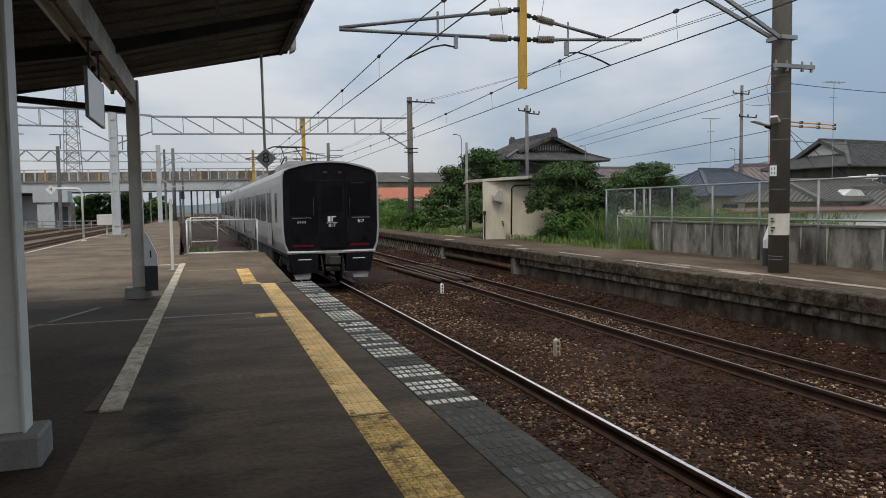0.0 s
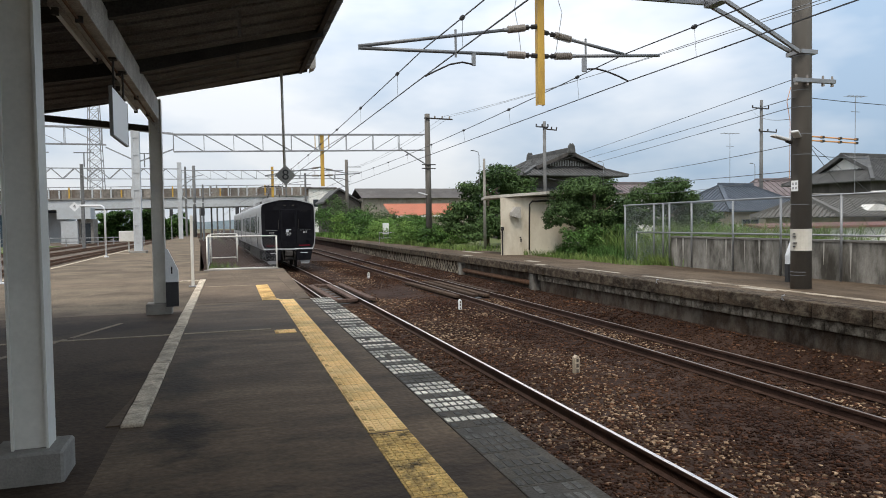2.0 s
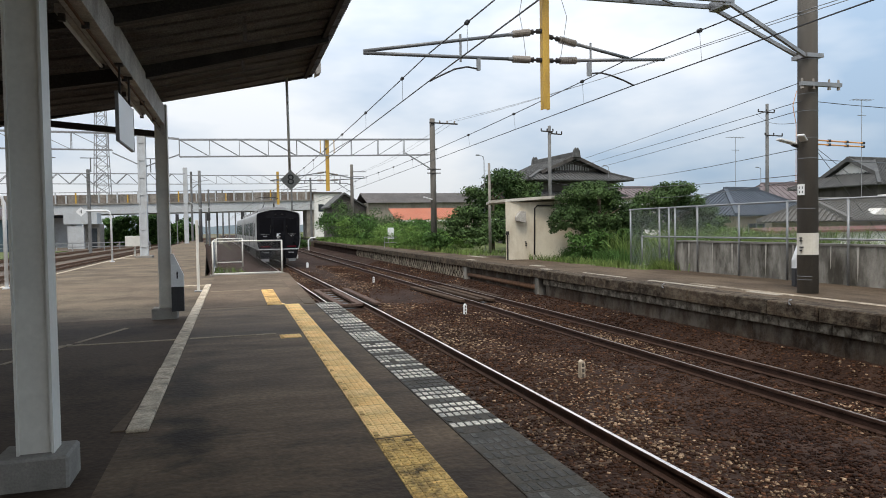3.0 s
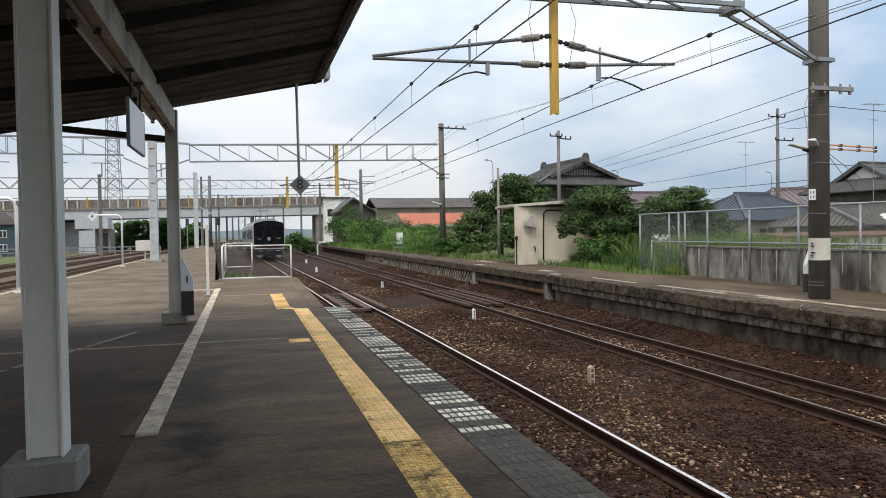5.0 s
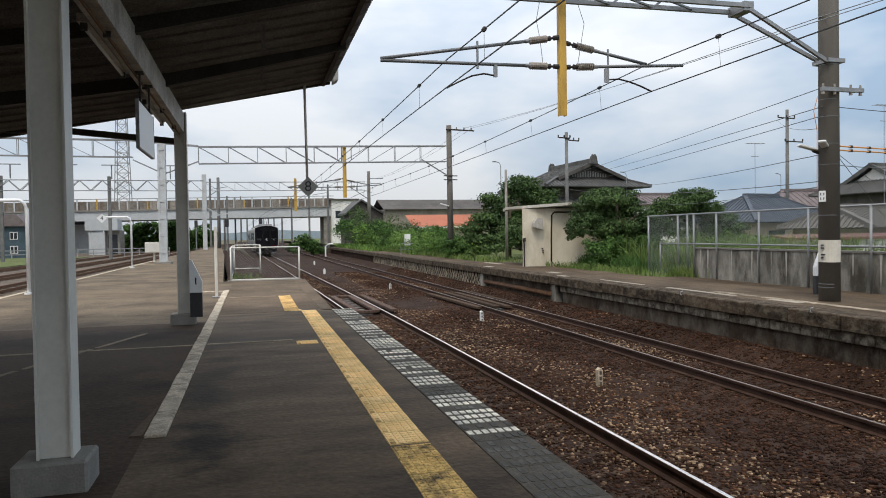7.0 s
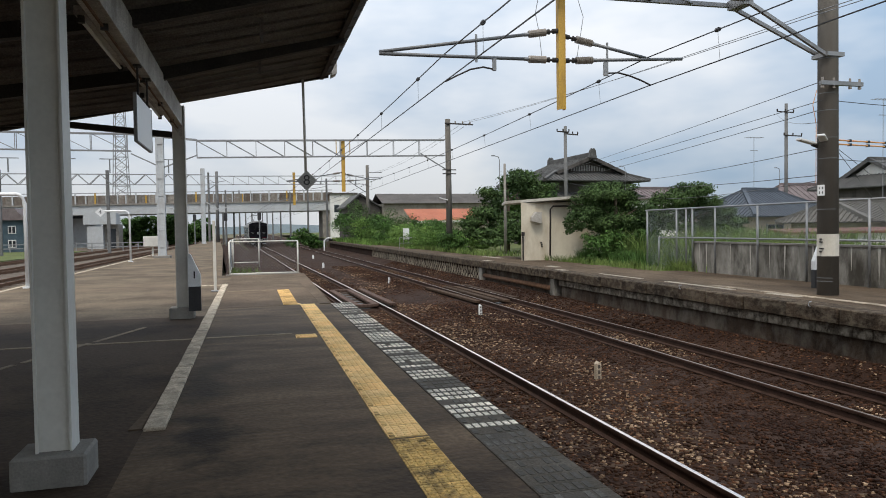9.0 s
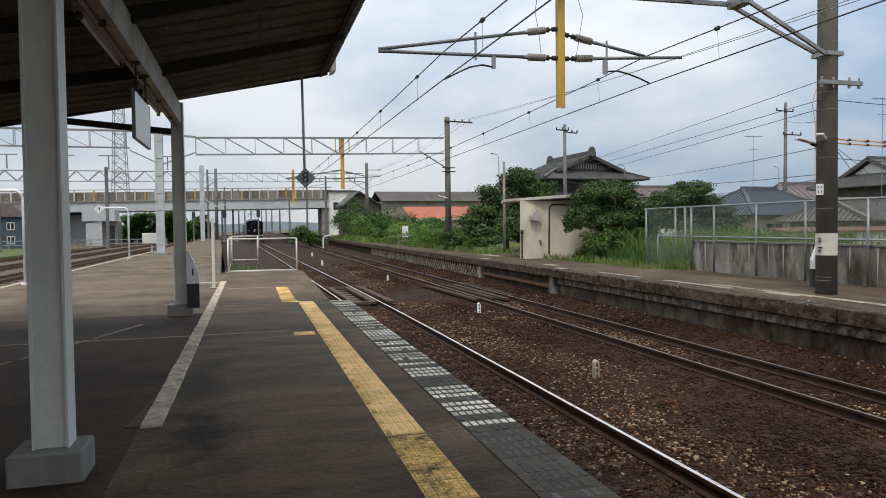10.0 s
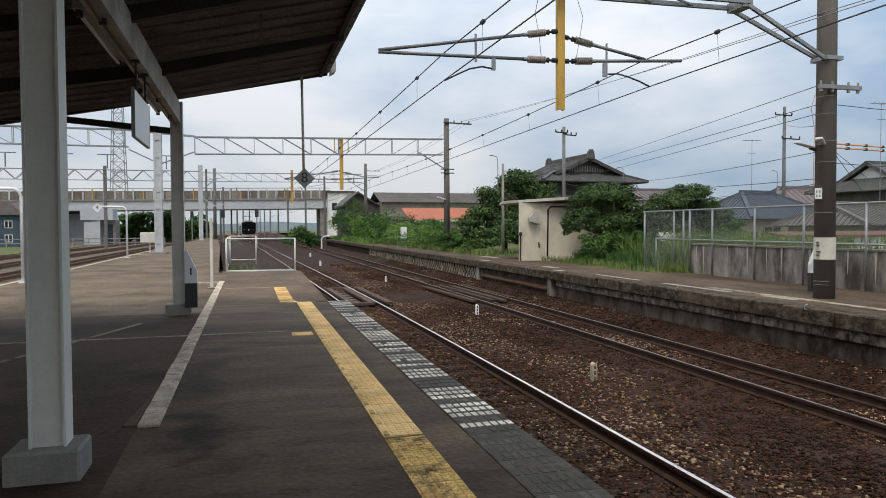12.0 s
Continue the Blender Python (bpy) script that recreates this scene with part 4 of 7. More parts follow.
def make_wall_and_mesh_fence():
    w = thing("boundary_wall", "low concrete wall streaked with black and white stains", "wall", kind="structure")
    bm = B()
    y = 19.05
    while y > -6:
        box(bm, 13.5, 13.66, y - 2.295, y, -0.3, 0.90, 0.003)
        y -= 2.3
    part("wall_panel", bm, OLD_WALL, w)
    bm = B()
    box(bm, 13.47, 13.69, -6, 19.07, 0.90, 0.955, 0.008)
    part("cap", bm, CONCRETE, w, "paler cap of the wall")
    bm = B()
    for y, a in ((18.4, 0.09), (16.45, 0.07), (16.2, 0.08), (15.15, 0.07), (14.2, 0.07), (12.3, 0.07), (17.3, 0.03), (15.7, 0.03), (10.9, 0.08), (10.4, 0.05), (18.0, 0.03), (13.05, 0.04), (18.75, 0.05)):
        prism(bm, [(y - a / 2, 0.895), (y + a / 2, 0.895), (y + 0.3 * a, 0.5), (y + 0.1 * a, 0.05 + (0.1 if a > 0.06 else 0.4) * random.random()), (y - 0.2 * a, 0.45)], 13.4935, 13.4975, "x")
    part("lime_streak", bm, surf("lime_streak", (0.34, 0.32, 0.28), (0.46, 0.44, 0.39), 6, 0.85, 0.1, stain=(0.14, 0.13, 0.115), stain_scale=3, stretch=(1, 1, 0.2)), w, "pale lime run-off")
    f = thing("mesh_fence", "grey-green chain-link fence on steel posts", "fence", kind="structure")
    posts = (21.6, 19.86, 19.34, 19.01, 17.9, 16.09, 14.33, 12.5, 10.7, 9.3)
    for y in posts:
        bm = B()
        tube(bm, [(13.43, y, -0.05), (13.43, y, 2.0)], 0.029, 8)
        part("post", bm, GALVANISED, f, smooth=True)
    for z, ya, yb in ((2.0, 9.3, 21.7), (1.06, 9.3, 20.9)):
        bm = B()
        tube(bm, [(13.44, ya, z), (13.44, yb, z)], 0.025, 8)
        part("top_rail", bm, GALVANISED, f, smooth=True)
    bm = B()
    tube(bm, [(13.44, 20.9, 0), (13.44, 20.9, 1.06)], 0.025, 8)
    part("post", bm, GALVANISED, f, smooth=True)
    chain_link("wire_mesh", f, THIN_WIRE, lambda u, v: (13.44, 9.3 + u, v), 12.4, 1.0, 1.98, 0.07, 0.0022)
    chain_link("wire_mesh", f, THIN_WIRE, lambda u, v: (13.45, 19.1 + u, v), 2.6, 0.05, 1.0, 0.07, 0.0022)


def chain_link(name, parent, mat, place, length, z0, z1, step, r):
    """Diagonal wires both ways over a rectangle."""
    h = z1 - z0
    verts, faces = [], []
    k = int((length + h) / step)
    for i in range(k):
        s = i * step - h
        for way in (1, -1):
            u0, u1 = max(s, 0.0), min(s + h, length)
            if u1 - u0 < 0.02:
                continue
            va, vb = (u0 - s), (u1 - s)
            if way < 0:
                va, vb = h - va, h - vb
            p0, p1 = Vector(place(u0, z0 + va)), Vector(place(u1, z0 + vb))
            d = (p1 - p0).normalized()
            out = (Vector(place(0.1, 0)) - Vector(place(0, 0))).cross(Vector((0, 0, 1))).normalized()
            side = d.cross(out).normalized()
            n = len(verts)
            for p in (p0, p1):
                verts += [p + side * r, p - side * r * 0.5 + out * r * 0.87, p - side * r * 0.5 - out * r * 0.87]
            faces += [(n + a, n + b, n + b + 3, n + a + 3) for a, b in ((0, 1), (1, 2), (2, 0))]
    return from_arrays(name, [tuple(v) for v in verts], faces, mat, parent)


# ---------- overhead line ----------
def insulator(bm, p0, p1):
    p0, p1 = Vector(p0), Vector(p1)
    n = 9
    tube(bm, [p0, p1], 0.03, 8)
    for i in range(n):
        a = p0.lerp(p1, (i + 0.5) / n)
        d = (p1 - p0).normalized() * 0.012
        tube(bm, [a - d, a + d], 0.070, 12, 0.056)
    return bm


def cantilever(parent, y, mx, zc, kind, drop=0.0):
    """The tubes and steady arm on one side of a mast at mx."""
    z = zc - 4.02
    if kind == "left":
        ups, lows = [(mx - 0.1, y, 5.01 + z), (2.14, y, 4.47 + z)], [(mx - 0.1, y, 4.49 + z), (2.14, y, 4.44 + z)]
        knee, arm = [(3.86, y, 4.86 + z), (3.86, y, 4.38 + z)], [(4.19, y, 4.46 + z), (4.19, y, 4.25 + z)]
        steady = [(4.19, y, 4.27 + z), (3.98, y, 4.30 + z), (3.75, y, 4.25 + z), (3.5, y, 4.13 + z), (3.29, y, 4.02 + z)]
    else:
        ups, lows = [(mx + 0.1, y, 4.92 + z), (7.2, y, 4.62 + z)], [(mx + 0.1, y, 4.49 + z), (7.98, y, 4.64 + z)]
        knee, arm = [(6.4, y, 4.86 + z), (6.4, y, 4.25 + z)], [(6.36, y, 4.5 + z), (6.36, y, 4.25 + z)]
        steady = [(6.4, y, 4.30 + z), (6.62, y, 4.32 + z), (6.84, y, 4.28 + z), (7.1, y, 4.2 + z), (7.3, y, 4.12 + z)]
    for a, b in (ups, lows):
        a, b = Vector(a), Vector(b)
        d = (b - a).normalized()
        bm = B()
        tube(bm, [a + d * 0.54, b], 0.030, 10)
        part("cantilever_tube", bm, TUBE_STEEL, parent, smooth=True)
        bm = B()
        insulator(bm, a + d * 0.2, a + d * 0.54)
        porcelain = part("insulator", bm, INSULATOR, parent, "brown ribbed porcelain insulator")
        bm = B()
        tube(bm, [a - d * 0.05, a + d * 0.06], 0.045, 8)
        tube(bm, [a + d * 0.06, a + d * 0.13], 0.022, 8)
        tube(bm, [a + d * 0.13, a + d * 0.21], 0.052, 8, 0.035)
        part("end_fitting", bm, DARK_STEEL, porcelain)
        bm = B()
        tube(bm, [a + d * 0.53, a + d * 0.62], 0.036, 8)
        part("socket", bm, GALVANISED, porcelain)
    bm = B()
    tube(bm, knee, 0.022, 6)
    part("bracket", bm, GALVANISED, parent)
    bm = B()
    box(bm, arm[0][0] - 0.03, arm[0][0] + 0.03, y - 0.03, y + 0.03, arm[1][2], arm[0][2])
    part("drop_bracket", bm, GALVANISED, parent)
    bm = B()
    tube(bm, steady, 0.016, 6)
    part("steady_arm", bm, DARK_STEEL, parent)


def mast(parent, x, y, z0, z1, w=0.065):
    bm = B()
    box(bm, x - w, x + w, y - 0.06, y - 0.045, z0, z1)
    box(bm, x - w, x - w + 0.014, y - 0.045, y + 0.06, z0, z1)
    box(bm, x + w - 0.014, x + w, y - 0.045, y + 0.06, z0, z1)
    return part("hanging_mast", bm, MAST_YELLOW, parent, "yellow painted steel channel")


def make_near_portal():
    y = 11.6
    g = thing("overhead_line_portal", "steel portal with yellow hanging mast over both tracks", "line portal", "overhead line portals")
    bm = B()
    tube(bm, [(11.4, y, -0.1), (11.38, y, 10.5)], 0.205, 20, 0.175)
    pole = part("pole", bm, POLE_CONCRETE, g, "weathered concrete pole", smooth=True)
    for z in (4.80, 4.90, 4.1, 3.75, 3.2, 2.78, 1.75, 0.35, 0.28):
        bm = B()
        tube(bm, [(11.39, y, z), (11.39, y, z + 0.014)], 0.2 if z < 4 else 0.193, 20)
        part("steel_band", bm, TUBE_STEEL, pole)
    bm = B()
    tube(bm, [(11.397, y, 0.80), (11.397, y, 1.25)], 0.204, 24)
    part("painted_band", bm, surf("cream_band", (0.52, 0.49, 0.42), (0.60, 0.57, 0.5), 4, 0.7, 0.05, fine_amount=0.06, stain=(0.3, 0.27, 0.22)), pole, "cream painted band")
    facing = pose(11.393, y, 0, 0, 0, -44.4)
    for z, w in ((0.88, 0.05), (0.95, 0.08), (1.08, 0.06), (1.14, 0.05)):
        bm = B()
        box(bm, -0.15, -0.15 + w, -0.208, -0.13, z, z + 0.022, m=facing)
        part("lettering_bar", bm, BLACK_PAINT, pole)
    bm = B()
    box(bm, -0.185, -0.055, -0.215, -0.10, 2.03, 2.25, 0.004, m=facing)
    plate = part("number_plate", bm, WHITE_PAINT, pole, "small white plate")
    for k in range(2):
        for r in range(2):
            bm = B()
            box(bm, -0.160 + 0.055 * k, -0.138 + 0.055 * k, -0.218, -0.214, 2.07 + 0.09 * r, 2.12 + 0.09 * r, m=facing)
            part("plate_bar", bm, TUBE_STEEL, plate)
    bm = B()
    tube(bm, [(-6.2, y, -0.1), (-6.2, y, 10.0)], 0.2, 16, 0.17)
    part("pole", bm, POLE_CONCRETE, g, "weathered concrete pole", smooth=True)
    # flat beam of two chords with cross pieces
    bm = B()
    for dy in (-0.22, 0.22):
        bar(bm, (-6.2, y + dy, 5.62), (9.35, y + dy, 5.80), 0.07, 0.08)
    for dy in (-0.22, 0.22):
        bar(bm, (-6.2, y + dy, 6.35), (9.35, y + dy, 6.5), 0.07, 0.08)
    part("beam_chord", bm, GALVANISED, g)
    bm = B()
    x, k = -6.0, 0
    while x < 8.4:
        for dy in (-0.22, 0.22):
            bar(bm, (x, y + dy, 5.62 + (x + 6.2) * 0.0116), (x + 0.9, y + dy, 6.35 + (x + 7.1) * 0.0096), 0.04, 0.04)
        bar(bm, (x, y - 0.22, 5.62 + (x + 6.2) * 0.0116), (x + 0.9, y + 0.22, 5.62 + (x + 7.1) * 0.0116), 0.035, 0.035)
        x += 0.9
    part("beam_lacing", bm, GALVANISED, g)
    bm = B()
    box(bm, 9.18, 9.40, y - 0.24, y + 0.24, 5.70, 5.88)
    part("end_plate", bm, GALVANISED, g)
    for a, b in (((9.3, y - 0.22, 5.74), (11.2, y - 0.14, 4.86)), ((9.3, y + 0.22, 5.76), (11.3, y + 0.16, 4.92)), ((9.35, y, 6.5), (11.39, y, 6.6))):
        bm = B()
        bar(bm, a, b, 0.06, 0.07)
        part("knee_brace", bm, GALVANISED, g)
    bm = B()
    box(bm, 11.18, 11.60, y - 0.21, y + 0.21, 4.83, 4.91)
    part("clamp", bm, GALVANISED, pole)
    for pts in ([(5.05, y, 5.65), (4.98, y, 5.3), (5.05, y, 4.95), (5.10, y, 4.52)], [(5.80, y, 5.65), (5.92, y, 5.3), (5.85, y, 4.9), (5.78, y, 4.52)]):
        bm = B()
        tube(bm, pts, 0.006, 4)
        part("jumper_wire", bm, THIN_WIRE, g)
    mast(g, 5.47, y, 3.60, 5.68)
    cantilever(g, y, 5.47, 4.02, "left")
    cantilever(g, y, 5.47, 4.02, "right")
    # cross arm, lamp arm and sleeves on the pole
    bm = B()
    box(bm, 10.98, 12.0, y - 0.28, y - 0.2, 4.23, 4.31)
    arm = part("cross_arm", bm, GALVANISED, pole)
    for x in (11.02, 11.3, 11.7, 11.94):
        bm = B()
        tube(bm, [(x, y - 0.24, 4.17), (x, y - 0.24, 4.27), (x, y - 0.24, 4.38)], 0.034, 8, 0.02)
        part("pin_insulator", bm, INSULATOR, arm)
    bm = B()
    tube(bm, [(11.28, y + 0.08, 3.04), (11.12, y + 0.12, 3.10)], 0.05, 8)
    part("lamp_bracket", bm, DARK_STEEL, pole)
    for p0, p1 in (((11.16, y + 0.1, 3.10), (10.76, y + 0.12, 3.19)), ((11.24, y - 0.06, 3.14), (11.0, y - 0.22, 3.24))):
        bm = B()
        bar(bm, p0, p1, 0.15, 0.045)
        bmesh.ops.bevel(bm, geom=bm.edges[:], offset=0.012, segments=2, affect="EDGES")
        part("lamp_head", bm, WHITE_PAINT, pole, "pale flat lamp head")
    for dz in (0.0, 0.085):
        bm = B()
        tube(bm, [(11.5, y + 0.1, 3.11 + dz), (14.2, y + 1.2, 3.22 + dz)], 0.017, 6)
        sleeve = part("cable_sleeve", bm, ORANGE, pole, "orange cable protection sleeve")
        for f in (0.35, 0.67, 0.99):
            bm = B()
            px, py, pz = 11.5 + 2.7 * f, y + 0.1 + 1.1 * f, 3.11 + dz + 0.11 * f
            box(bm, px - 0.03, px + 0.03, py - 0.03, py + 0.03, pz - 0.028, pz + 0.028)
            part("sleeve_clip", bm, BLACK_PAINT, sleeve)
    bm = B()
    tube(bm, [(11.24, y + 0.13, 4.2), (11.16, y + 0.15, 3.9), (11.235, y + 0.14, 3.5), (11.23, y + 0.14, 2.3)], 0.007, 6)
    part("down_cable", bm, ORANGE, pole, "orange cable running down the pole")


def truss(bm, x0, x1, y, z0, z1, depth, step, rise=0.0, zig=False):
    def zz(x, z):
        return z + rise * (x - x0) / (x1 - x0)
    for dy in (-depth / 2, depth / 2):
        bar(bm, (x0, y + dy, zz(x0, z1)), (x1, y + dy, zz(x1, z1)), 0.075, 0.075)
        bar(bm, (x0, y + dy, zz(x0, z0)), (x1, y + dy, zz(x1, z0)), 0.06, 0.06)
    n = int((x1 - x0) / step)
    for i in range(n + 1):
        x = x0 + i * step
        for dy in (-depth / 2, depth / 2):
            if not zig:
                bar(bm, (x, y + dy, zz(x, z0)), (x, y + dy, zz(x, z1)), 0.035, 0.035)
            if i < n:
                lo, hi = (z1, z0) if (i % 2 if zig else i * step + x0 < 4.0) else (z0, z1)
                bar(bm, (x, y + dy, zz(x, lo)), (x + step, y + dy, zz(x + step, hi)), 0.07 if zig else 0.035, 0.07 if zig else 0.035)


def make_far_portal():
    y = 43.5
    g = thing("overhead_line_portal", "grey lattice portal spanning platform and tracks", "line portal", "overhead line portals")
    bm = B()
    truss(bm, -3.0, 12.2, y, 5.86, 6.86, 0.3, 1.69, rise=0.33)
    part("lattice_beam", bm, GALVANISED, g)
    bm = B()
    truss(bm, -22.0, -6.6, y, 6.2, 7.17, 0.3, 1.9)
    part("lattice_beam", bm, GALVANISED, g)
    bm = B()
    bar(bm, (-6.6, y, 7.17), (-3.0, y, 6.9), 0.12, 0.12)
    part("tie_bar", bm, GALVANISED, g)
    for a, b in (((-3.0, y, 6.0), (-5.05, y, 5.2)), ((-6.6, y, 6.05), (-5.05, y, 5.3)), ((10.6, y, 6.3), (12.45, y, 5.2))):
        bm = B()
        bar(bm, a, b, 0.07, 0.07)
        part("knee_brace", bm, GALVANISED, g)
    bm = B()
    for a in (-0.17, 0.17):
        box(bm, -5.05 + a - 0.05, -5.05 + a + 0.05, y - 0.22, y + 0.22, 0.0, 7.3)
    box(bm, -5.17, -4.93, y - 0.19, y + 0.19, 0.0, 7.28)
    for z in (0.6, 1.6, 2.6, 3.6, 4.6, 5.6, 6.6):
        box(bm, -5.23, -4.87, y - 0.23, y + 0.23, z, z + 0.12)
    part("column", bm, BRIDGE_GREY, g, "pale grey built-up steel column")
    bm = B()
    box(bm, -5.5, -4.6, y - 0.5, y + 0.5, -0.05, 0.12, 0.02)
    part("footing", bm, CONCRETE, g)
    bm = B()
    tube(bm, [(12.46, y, -0.1), (12.44, y, 8.54)], 0.21, 14, 0.17)
    part("pole", bm, POLE_CONCRETE, g, "weathered concrete pole", smooth=True)
    bm = B()
    bar(bm, (12.2, y - 0.2, 8.25), (14.1, y - 0.2, 8.2), 0.09, 0.08)
    arm = part("cross_arm", bm, DARK_STEEL, g)
    for x in (12.9, 13.4, 13.9):
        bm = B()
        tube(bm, [(x, y - 0.2, 8.2), (x, y - 0.2, 8.4)], 0.05, 6)
        part("pin_insulator", bm, INSULATOR, arm)
    for z in (5.0, 5.25):
        bm = B()
        bar(bm, (12.0, y - 0.2, z), (12.9, y - 0.2, z), 0.06, 0.06)
        part("cross_arm", bm, DARK_STEEL, g)
    bm = B()
    bar(bm, (11.75, y - 0.2, 3.45), (12.3, y - 0.2, 3.3), 0.16, 0.06)
    part("lamp_head", bm, WHITE_PAINT, g, "pale flat lamp head")
    mast(g, 5.62, y, 3.85, 7.0, 0.11)
    for x in (5.2, 6.05):
        bm = B()
        bar(bm, (x, y, 6.2), (x, y, 7.05), 0.05, 0.05)
        part("mast_clamp", bm, MAST_YELLOW, g)
    cantilever(g, y, 5.62, 4.05, "left")
    cantilever(g, y, 5.62, 4.05, "right")
    # second portal further on
    y = 91.0
    g = thing("overhead_line_portal", "distant grey lattice portal across the yard", "line portal", "overhead line portals")
    bm = B()
    truss(bm, -5.7, 14.4, y, 7.28, 8.35, 0.3, 1.83, rise=0.15)
    part("lattice_beam", bm, GALVANISED, g)
    bm = B()
    truss(bm, -46.0, -5.7, y, 7.28, 8.52, 0.5, 1.25, zig=True)
    part("lattice_beam", bm, GALVANISED, g, "zigzag lattice beam")
    for x in (-27.0, -21.0, -16.2, -9.6):
        bm = B()
        bar(bm, (x, y, 8.7), (x, y, 10.3), 0.12, 0.12)
        bar(bm, (x - 1.1, y, 10.35), (x + 1.1, y, 10.35), 0.12, 0.1)
        part("feeder_bracket", bm, TUBE_STEEL, g)
    bm = B()
    tube(bm, [(14.9, y, -0.5), (14.9, y, 9.9)], 0.25, 12, 0.2)
    part("pole", bm, POLE_CONCRETE, g, "weathered concrete pole", smooth=True)
    bm = B()
    tube(bm, [(-4.4, y + 8, -0.3), (-4.4, y + 8, 9.6)], 0.24, 12, 0.19)
    part("pole", bm, PALE_POLE, g, "weathered concrete pole", smooth=True)
    bm = B()
    box(bm, -5.95, -5.45, y - 0.25, y + 0.25, -0.3, 9.3)
    part("column", bm, BRIDGE_GREY, g)
    for name, a, b in (("knee_brace", (12.6, y, 7.7), (14.9, y, 6.2)), ("knee_brace", (-3.8, y, 7.6), (-5.7, y, 6.2)),
                       ("cross_arm", (14.9, y - 0.2, 8.95), (16.8, y - 0.2, 8.95)), ("cross_arm", (14.9, y - 0.2, 8.3), (16.5, y - 0.2, 8.3))):
        bm = B()
        bar(bm, a, b, 0.1, 0.09)
        part(name, bm, GALVANISED, g)
    mast(g, 5.4, y, 4.7, 8.9, 0.16)
    for a, b in (((-7.42, y, 4.67), (-5.9, y, 4.26)), ((-4.98, y, 4.12), (-1.88, y, 4.63)), ((-5.6, y, 5.3), (-4.0, y, 4.3))):
        bm = B()
        bar(bm, a, b, 0.13, 0.13)
        part("cantilever_tube", bm, BRIDGE_GREY, g)
    for x in (-28, -22, -16.5):
        bm = B()
        box(bm, x - 0.17, x + 0.17, y - 0.17, y + 0.17, -1.3, 9.0)
        part("column", bm, PALE_POLE, g)
    for y, x, top in ((107, 11.2, 9.3), (118, 9.2, 8.8), (131, 7.0, 8.5), (150, 6.0, 8.5), (172, 5.0, 8.4), (196, 4.2, 8.4), (222, 3.4, 8.4), (107, -5.9, 10.1), (126, -4.2, 8.6), (140, -3.2, 9.1), (150, -2.3, 9.9), (165, -1.2, 9.4), (178, 0.2, 9.6), (150, -5.6, 8.2), (180, -6.6, 8.2)):
        q = thing("line_pole", "dark concrete pole beside the line", "pole", "line poles")
        bm = B()
        tube(bm, [(x, y, -1.35), (x, y, top)], 0.18, 8, 0.14)
        part("shaft", bm, PALE_POLE, q)
        bm = B()
        bar(bm, (x - 2.4 if x > 0 else x, y, top - 1.6), (x if x > 0 else x + 2.4, y, top - 1.2), 0.08, 0.08)
        part("arm", bm, GALVANISED, q)


def sag_line(p0, p1, sag, n=14):
    p0, p1 = Vector(p0), Vector(p1)
    return [p0.lerp(p1, i / n) - Vector((0, 0, sag * 4 * (i / n) * (1 - i / n))) for i in range(n + 1)]


def make_wires():
    supports = [-24.0, 11.6, 43.5, 91.0, 140.0, 200.0]
    for x, xm, off, zc, zm in ((3.29, 3.29, (0.35, 0, -0.1, -1.75, -3.2, -5.0), 4.03, 4.50), (7.3, 7.26, (0.4, 0, 0.45, 0.2, -0.6, -1.5), 4.12, 4.64)):
        w = thing("catenary", "black contact wire hung from a carrier wire by droppers", "overhead wire", "overhead wires")
        bm, bh, droppers = B(), B(), []
        cs = [(x + o, y, zc) for o, y in zip(off, supports)]
        ms = [(xm + o, y, zm) for o, y in zip(off, supports)]
        for a, b, c, d in zip(cs, cs[1:], ms, ms[1:]):
            tube(bm, [a, b], 0.011, 5)
            sag = 0.10 if c[1] > 0 and c[0] < 5 else 0.17
            line = sag_line(c, d, sag)
            tube(bh, line, 0.011, 5)
            n = max(int((b[1] - a[1]) / 3.9), 1)
            for i in range(n):
                f = (i + 0.5) / n
                lo = Vector(a).lerp(Vector(b), f)
                hi = Vector(c).lerp(Vector(d), f) - Vector((0, 0, sag * 4 * f * (1 - f)))
                droppers.append((lo, hi))
                tube(bh, [hi - Vector((0, 0.04, 0.0)), hi + Vector((0, 0.04, 0.0))], 0.036, 6)
        part("contact_wire", bm, WIRE, w)
        part("carrier_wire", bh, WIRE, w)
        for lo, hi in droppers:
            bm = B()
            tube(bm, [lo, hi], 0.004, 4)
            part("dropper", bm, THIN_WIRE, w)
    w = thing("feeder_cables", "thin grey feeder cables between the poles", "overhead wire", "overhead wires")
    for dx in (0.0, 0.45):
        bm = B()
        tube(bm, sag_line((9.3 + dx, -18, 3.9), (11.05 + dx * 0.3, 11.5, 5.66 + dx * 0.25), 0.05), 0.009, 4)
        tube(bm, sag_line((11.05 + dx * 0.3, 11.5, 5.66 + dx * 0.25), (13.55 + dx, 43.3, 8.4), 0.15), 0.009, 4)
        tube(bm, sag_line((13.55 + dx, 43.3, 8.4), (16.0 + dx, 90.8, 9.0), 0.4), 0.012, 4)
        part("cable", bm, THIN_WIRE, w)


make_far_platform()
make_wall_and_mesh_fence()
make_near_portal()
make_far_portal()
make_wires()


# ---------- train ----------
CAR_LENGTH, CAR_GAP = 19.6, 0.6


